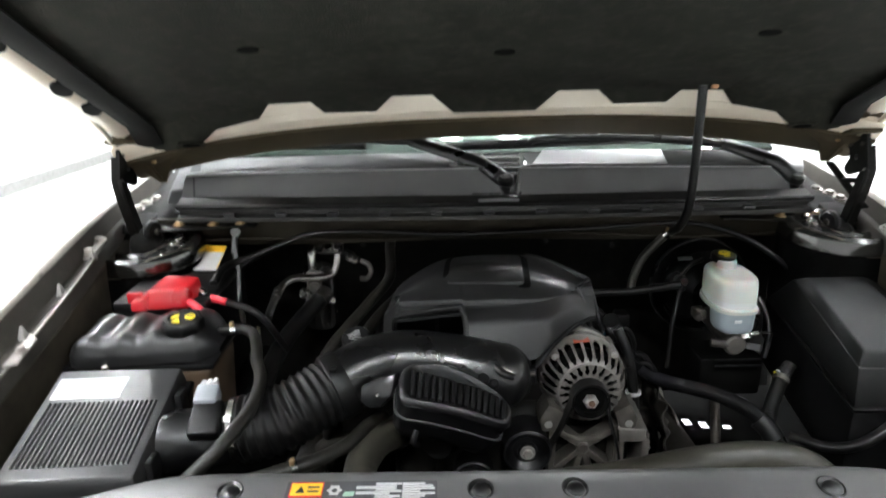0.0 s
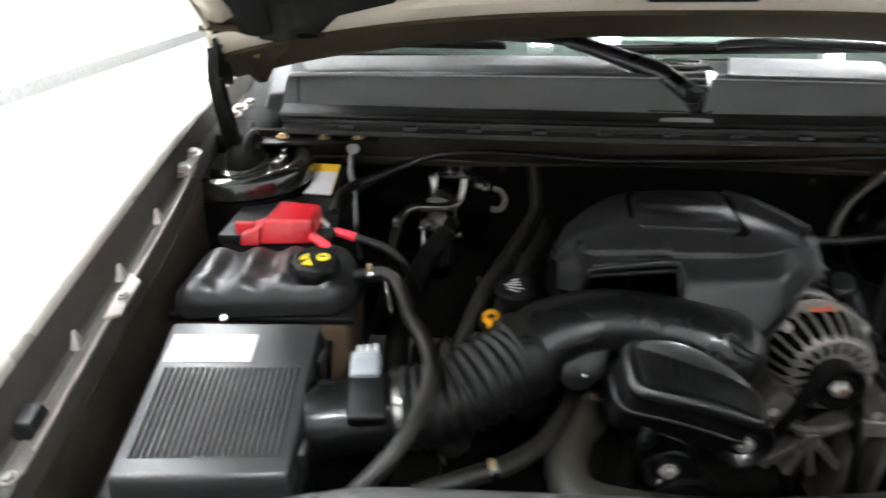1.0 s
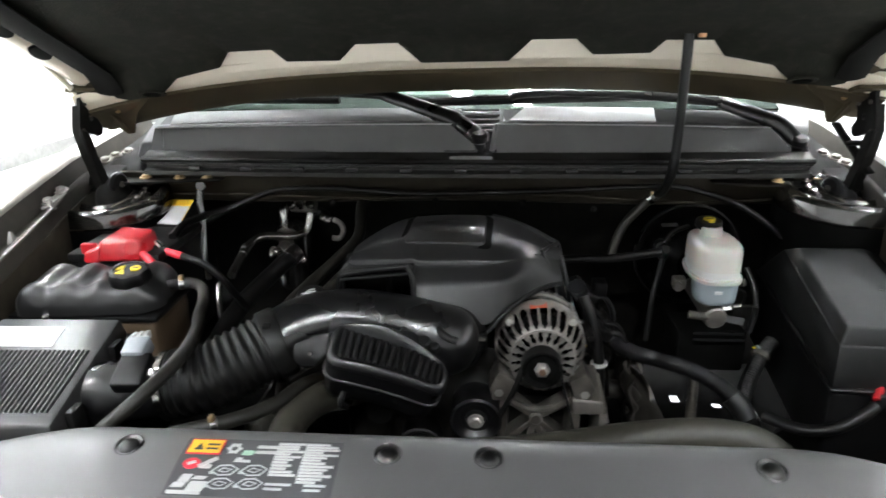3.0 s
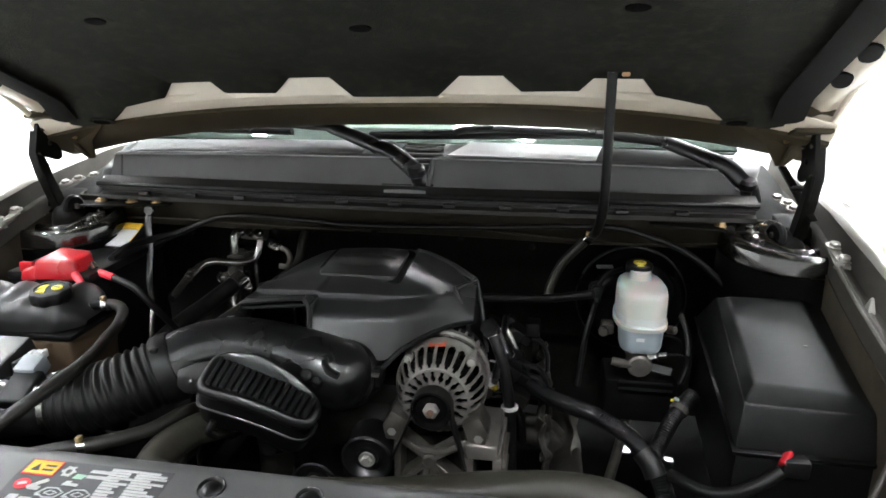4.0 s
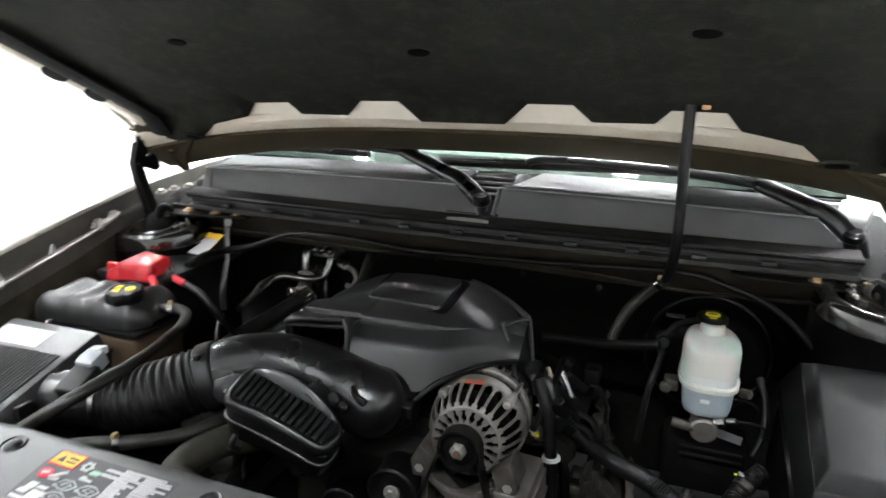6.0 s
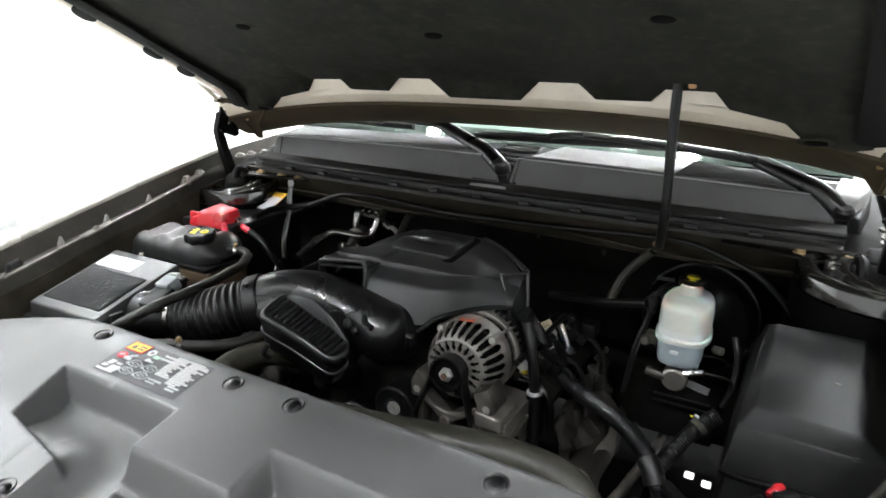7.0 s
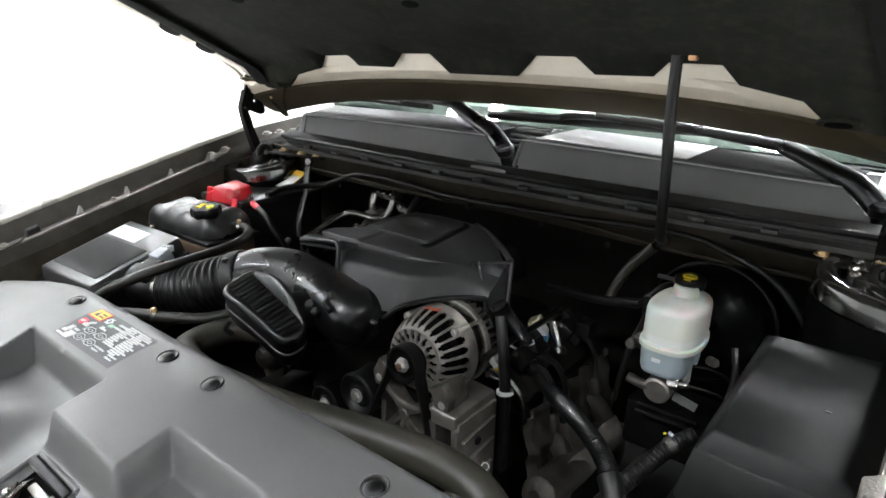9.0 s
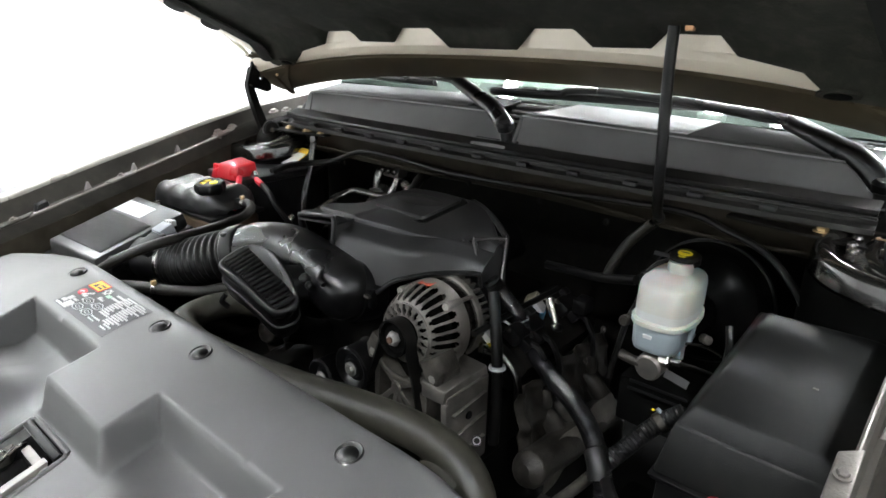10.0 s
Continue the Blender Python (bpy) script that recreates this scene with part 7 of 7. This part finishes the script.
def harness():
    h = thing("engine_harness", "thick black corrugated wiring harness with white ties", "wiring harness", (0.45, 1.1, 0.85))
    corr = lambda n: (lambda q: 1 + 0.05 * math.cos(q * n * 2 * math.pi))
    trunk = [(0.228, 1.155, 1.04), (0.236, 1.165, 1.022), (0.258, 1.203, 0.962), (0.305, 1.19, 0.912), (0.350, 1.172, 0.892), (0.390, 1.145, 0.892), (0.435, 1.115, 0.893), (0.482, 1.085, 0.880), (0.517, 1.055, 0.857), (0.543, 1.03, 0.81), (0.556, 1.0, 0.73)]
    part("trunk", tube(trunk, 0.0155, 14, 90, lambda q: 1 + 0.07 * math.cos(q * 130 * 2 * math.pi)), mat("shiny_black_conduit", (0.006, 0.006, 0.0062), 0.24, 0.0, 0.2, 20, 0.05, 500, coat=0.4, spec=0.6, dust=0.0), h, "corrugated sleeve")
    part("branch", tube([(0.522, 1.06, 0.85), (0.541, 1.09, 0.874), (0.558, 1.11, 0.898), (0.576, 1.13, 0.917), (0.60, 1.15, 0.935)], 0.0135, 14, 20, corr(30)), RUBBER, h)
    part("branch_tie", tube([(0.571, 1.125, 0.912), (0.577, 1.131, 0.918)], 0.0165, 14, 2), DULL, h, "grey band")
    part("joint_tape", tube([(0.505, 1.064, 0.865), (0.518, 1.052, 0.853), (0.528, 1.04, 0.835)], 0.019, 12), RUBBER, h)
    part("drop_leg", tube([(0.240, 1.145, 1.025), (0.260, 1.128, 0.975), (0.274, 1.120, 0.90), (0.279, 1.116, 0.84), (0.282, 1.11, 0.74)], 0.0105, 12, 8), RUBBER, h)
    for pts, at, way in (((0.263, 1.205, 0.955), None, (0.35, 0.2, -0.9)), ((0.2745, 1.120, 0.895), None, (0.1, -0.08, -1))):
        part("cable_tie", lathe([(0.0155, -0.003), (0.016, 0.003)], axis_matrix(pts, way), 18), PAPER, h, "white cable tie")
    part("tie_tail", rbox((0.245, 1.19, 0.948), (0.03, 0.005, 0.004), 0.001, pose(0, 0, 0, 0, 20, 15)), PAPER, h)
    part("plug", rbox((0.238, 1.145, 0.932), (0.016, 0.02, 0.036), 0.003, pose(0, 0, 0, 20, -30)), PAPER, h, "white plug")
    part("plug_band", rbox((0.242, 1.143, 0.924), (0.0165, 0.021, 0.006), 0.001, pose(0, 0, 0, 20, -30)), YELLOW, h)
    part("branch_clip", join(rbox((0.568, 1.132, 0.932), (0.009, 0.007, 0.004), 0.0015, pose(0, 0, 0, 10, 25)), rbox((0.574, 1.128, 0.922), (0.004, 0.005, 0.012), 0.0015)), GREY_CONN, h, "grey retaining clip")
    part("branch_mark", rbox((0.560, 1.130, 0.931), (0.005, 0.004, 0.003), 0.001), YELLOW, h)
    ring = axis_matrix((0.279, 1.062, 0.770), (0.55, -0.6, 0.55))
    part("ring_mark", lathe_ring(ring, 0.0055, 0.0075, 0.0, 0.0015, 20), PAPER, h, "white printed ring")
    part("ring_tag", lathe([(0.010, -0.004), (0.010, 0.0)], ring, 20), BLACK, h)
    k = thing("coil_connector", "white and blue connector on the valve cover", "connector", (0.29, 1.28, 0.95))
    tilt = pose(0, 0, 0, 20, -32, 10)
    part("shell", rbox((0.228, 1.328, 0.948), (0.026, 0.028, 0.034), 0.004, tilt), PAPER, k)
    part("collar", rbox((0.238, 1.322, 0.930), (0.028, 0.030, 0.012), 0.003, tilt), BLUE, k, "blue collar")
    part("locking_clip", join(rbox((0.220, 1.326, 0.966), (0.026, 0.018, 0.012), 0.002, tilt), rbox((0.214, 1.318, 0.958), (0.008, 0.016, 0.016), 0.002, tilt)), mat("cream_plastic", (0.42, 0.37, 0.27), 0.5), k, "cream locking clip")
    for n in range(3):
        part("wire", tube([(0.232 + 0.007 * n, 1.320, 0.926), (0.240 + 0.008 * n, 1.314, 0.905), (0.236 + 0.010 * n, 1.300, 0.885)], 0.0022, 6), (BLUE, PAPER, RUBBER)[n], k)
    k.location += Vector((0.004, -0.020, -0.008))
    f = thing("fuel_rail_tube", "bright steel tube beside the engine cover", "fuel tube", (0.32, 1.3, 0.95))
    part("tube", tube([(0.252, 1.325, 0.958), (0.266, 1.318, 0.935), (0.280, 1.310, 0.908)], 0.0095, 12), STEEL, f)
    part("fitting", disc((0.278, 1.311, 0.912), (0.5, -0.4, -0.7), 0.013, 0.016, 0.003), BLACK_GLOSS, f)
    part("heat_tube", tube([(0.235, 1.12, 0.92), (0.26, 1.15, 0.90), (0.29, 1.16, 0.86), (0.30, 1.16, 0.80)], 0.010, 10), STEEL, f)
    return h


brake_set()
fuse_box()
harness()


def lower_fillers():
    """Added dark boxes and looms low in the bay that close it between the larger parts."""
    t = thing("battery_tray", "flat black plastic battery tray", "tray", (-0.68, 1.25, 0.82))
    part("tray", rbox((-0.68, 1.25, 0.835), (0.26, 0.42, 0.02), 0.005), BLACK, t)
    s = thing("fan_shroud", "black radiator fan shroud", "fan shroud", (0, 0.72, 0.7))
    part("shroud", rbox((0.0, 0.70, 0.76), (0.92, 0.05, 0.42), 0.02), BLACK, s)
    part("shroud_ring", tube([(-0.02 + 0.26 * math.cos(a), 0.74, 0.72 + 0.22 * math.sin(a)) for a in steps(0, math.pi, 16)], 0.02, 10, 2), BLACK, s)
    part("inlet", lathe([(0.028, 0), (0.032, 0.004), (0.032, 0.012), (0.026, 0.016), (0.026, 0.05)], axis_matrix((0.435, 0.735, 0.93), (0.2, 0.5, 0.8)), 20), STEEL, s)
    fr = thing("frame_rail", "black filler rail low in the bay", "frame rail", (0.53, 1.2, 0.6))
    part("rail", rbox((0.53, 1.02, 0.62), (0.10, 0.54, 0.09), 0.012), VOID, fr)
    g = thing("steering_shaft", "thin steel steering shaft", "shaft", (0.45, 1.1, 0.7))
    part("shaft", tube([(0.40, 0.98, 0.68), (0.46, 1.12, 0.74), (0.52, 1.30, 0.82)], 0.010, 10, 3), DULL, g)
    part("joint", rbox((0.43, 1.05, 0.71), (0.035, 0.05, 0.035), 0.006), RUST, g)


lower_fillers()


def support_rod():
    """Thin grey rod from the flange tab down towards the headlamp."""
    r = thing("support_rod", "thin grey steel rod beside the fuse box", "rod", (0.815, 0.93, 1.05))
    part("rod", tube([(0.822, 0.925, 1.055), (0.77, 0.87, 0.985), (0.71, 0.81, 0.91), (0.68, 0.78, 0.87)], 0.0042, 10, 4), DULL, r)
    part("rod_end", disc((0.825, 0.927, 1.052), (-0.5, -0.5, -0.6), 0.009, 0.02, 0.003), ALU, r)


support_rod()
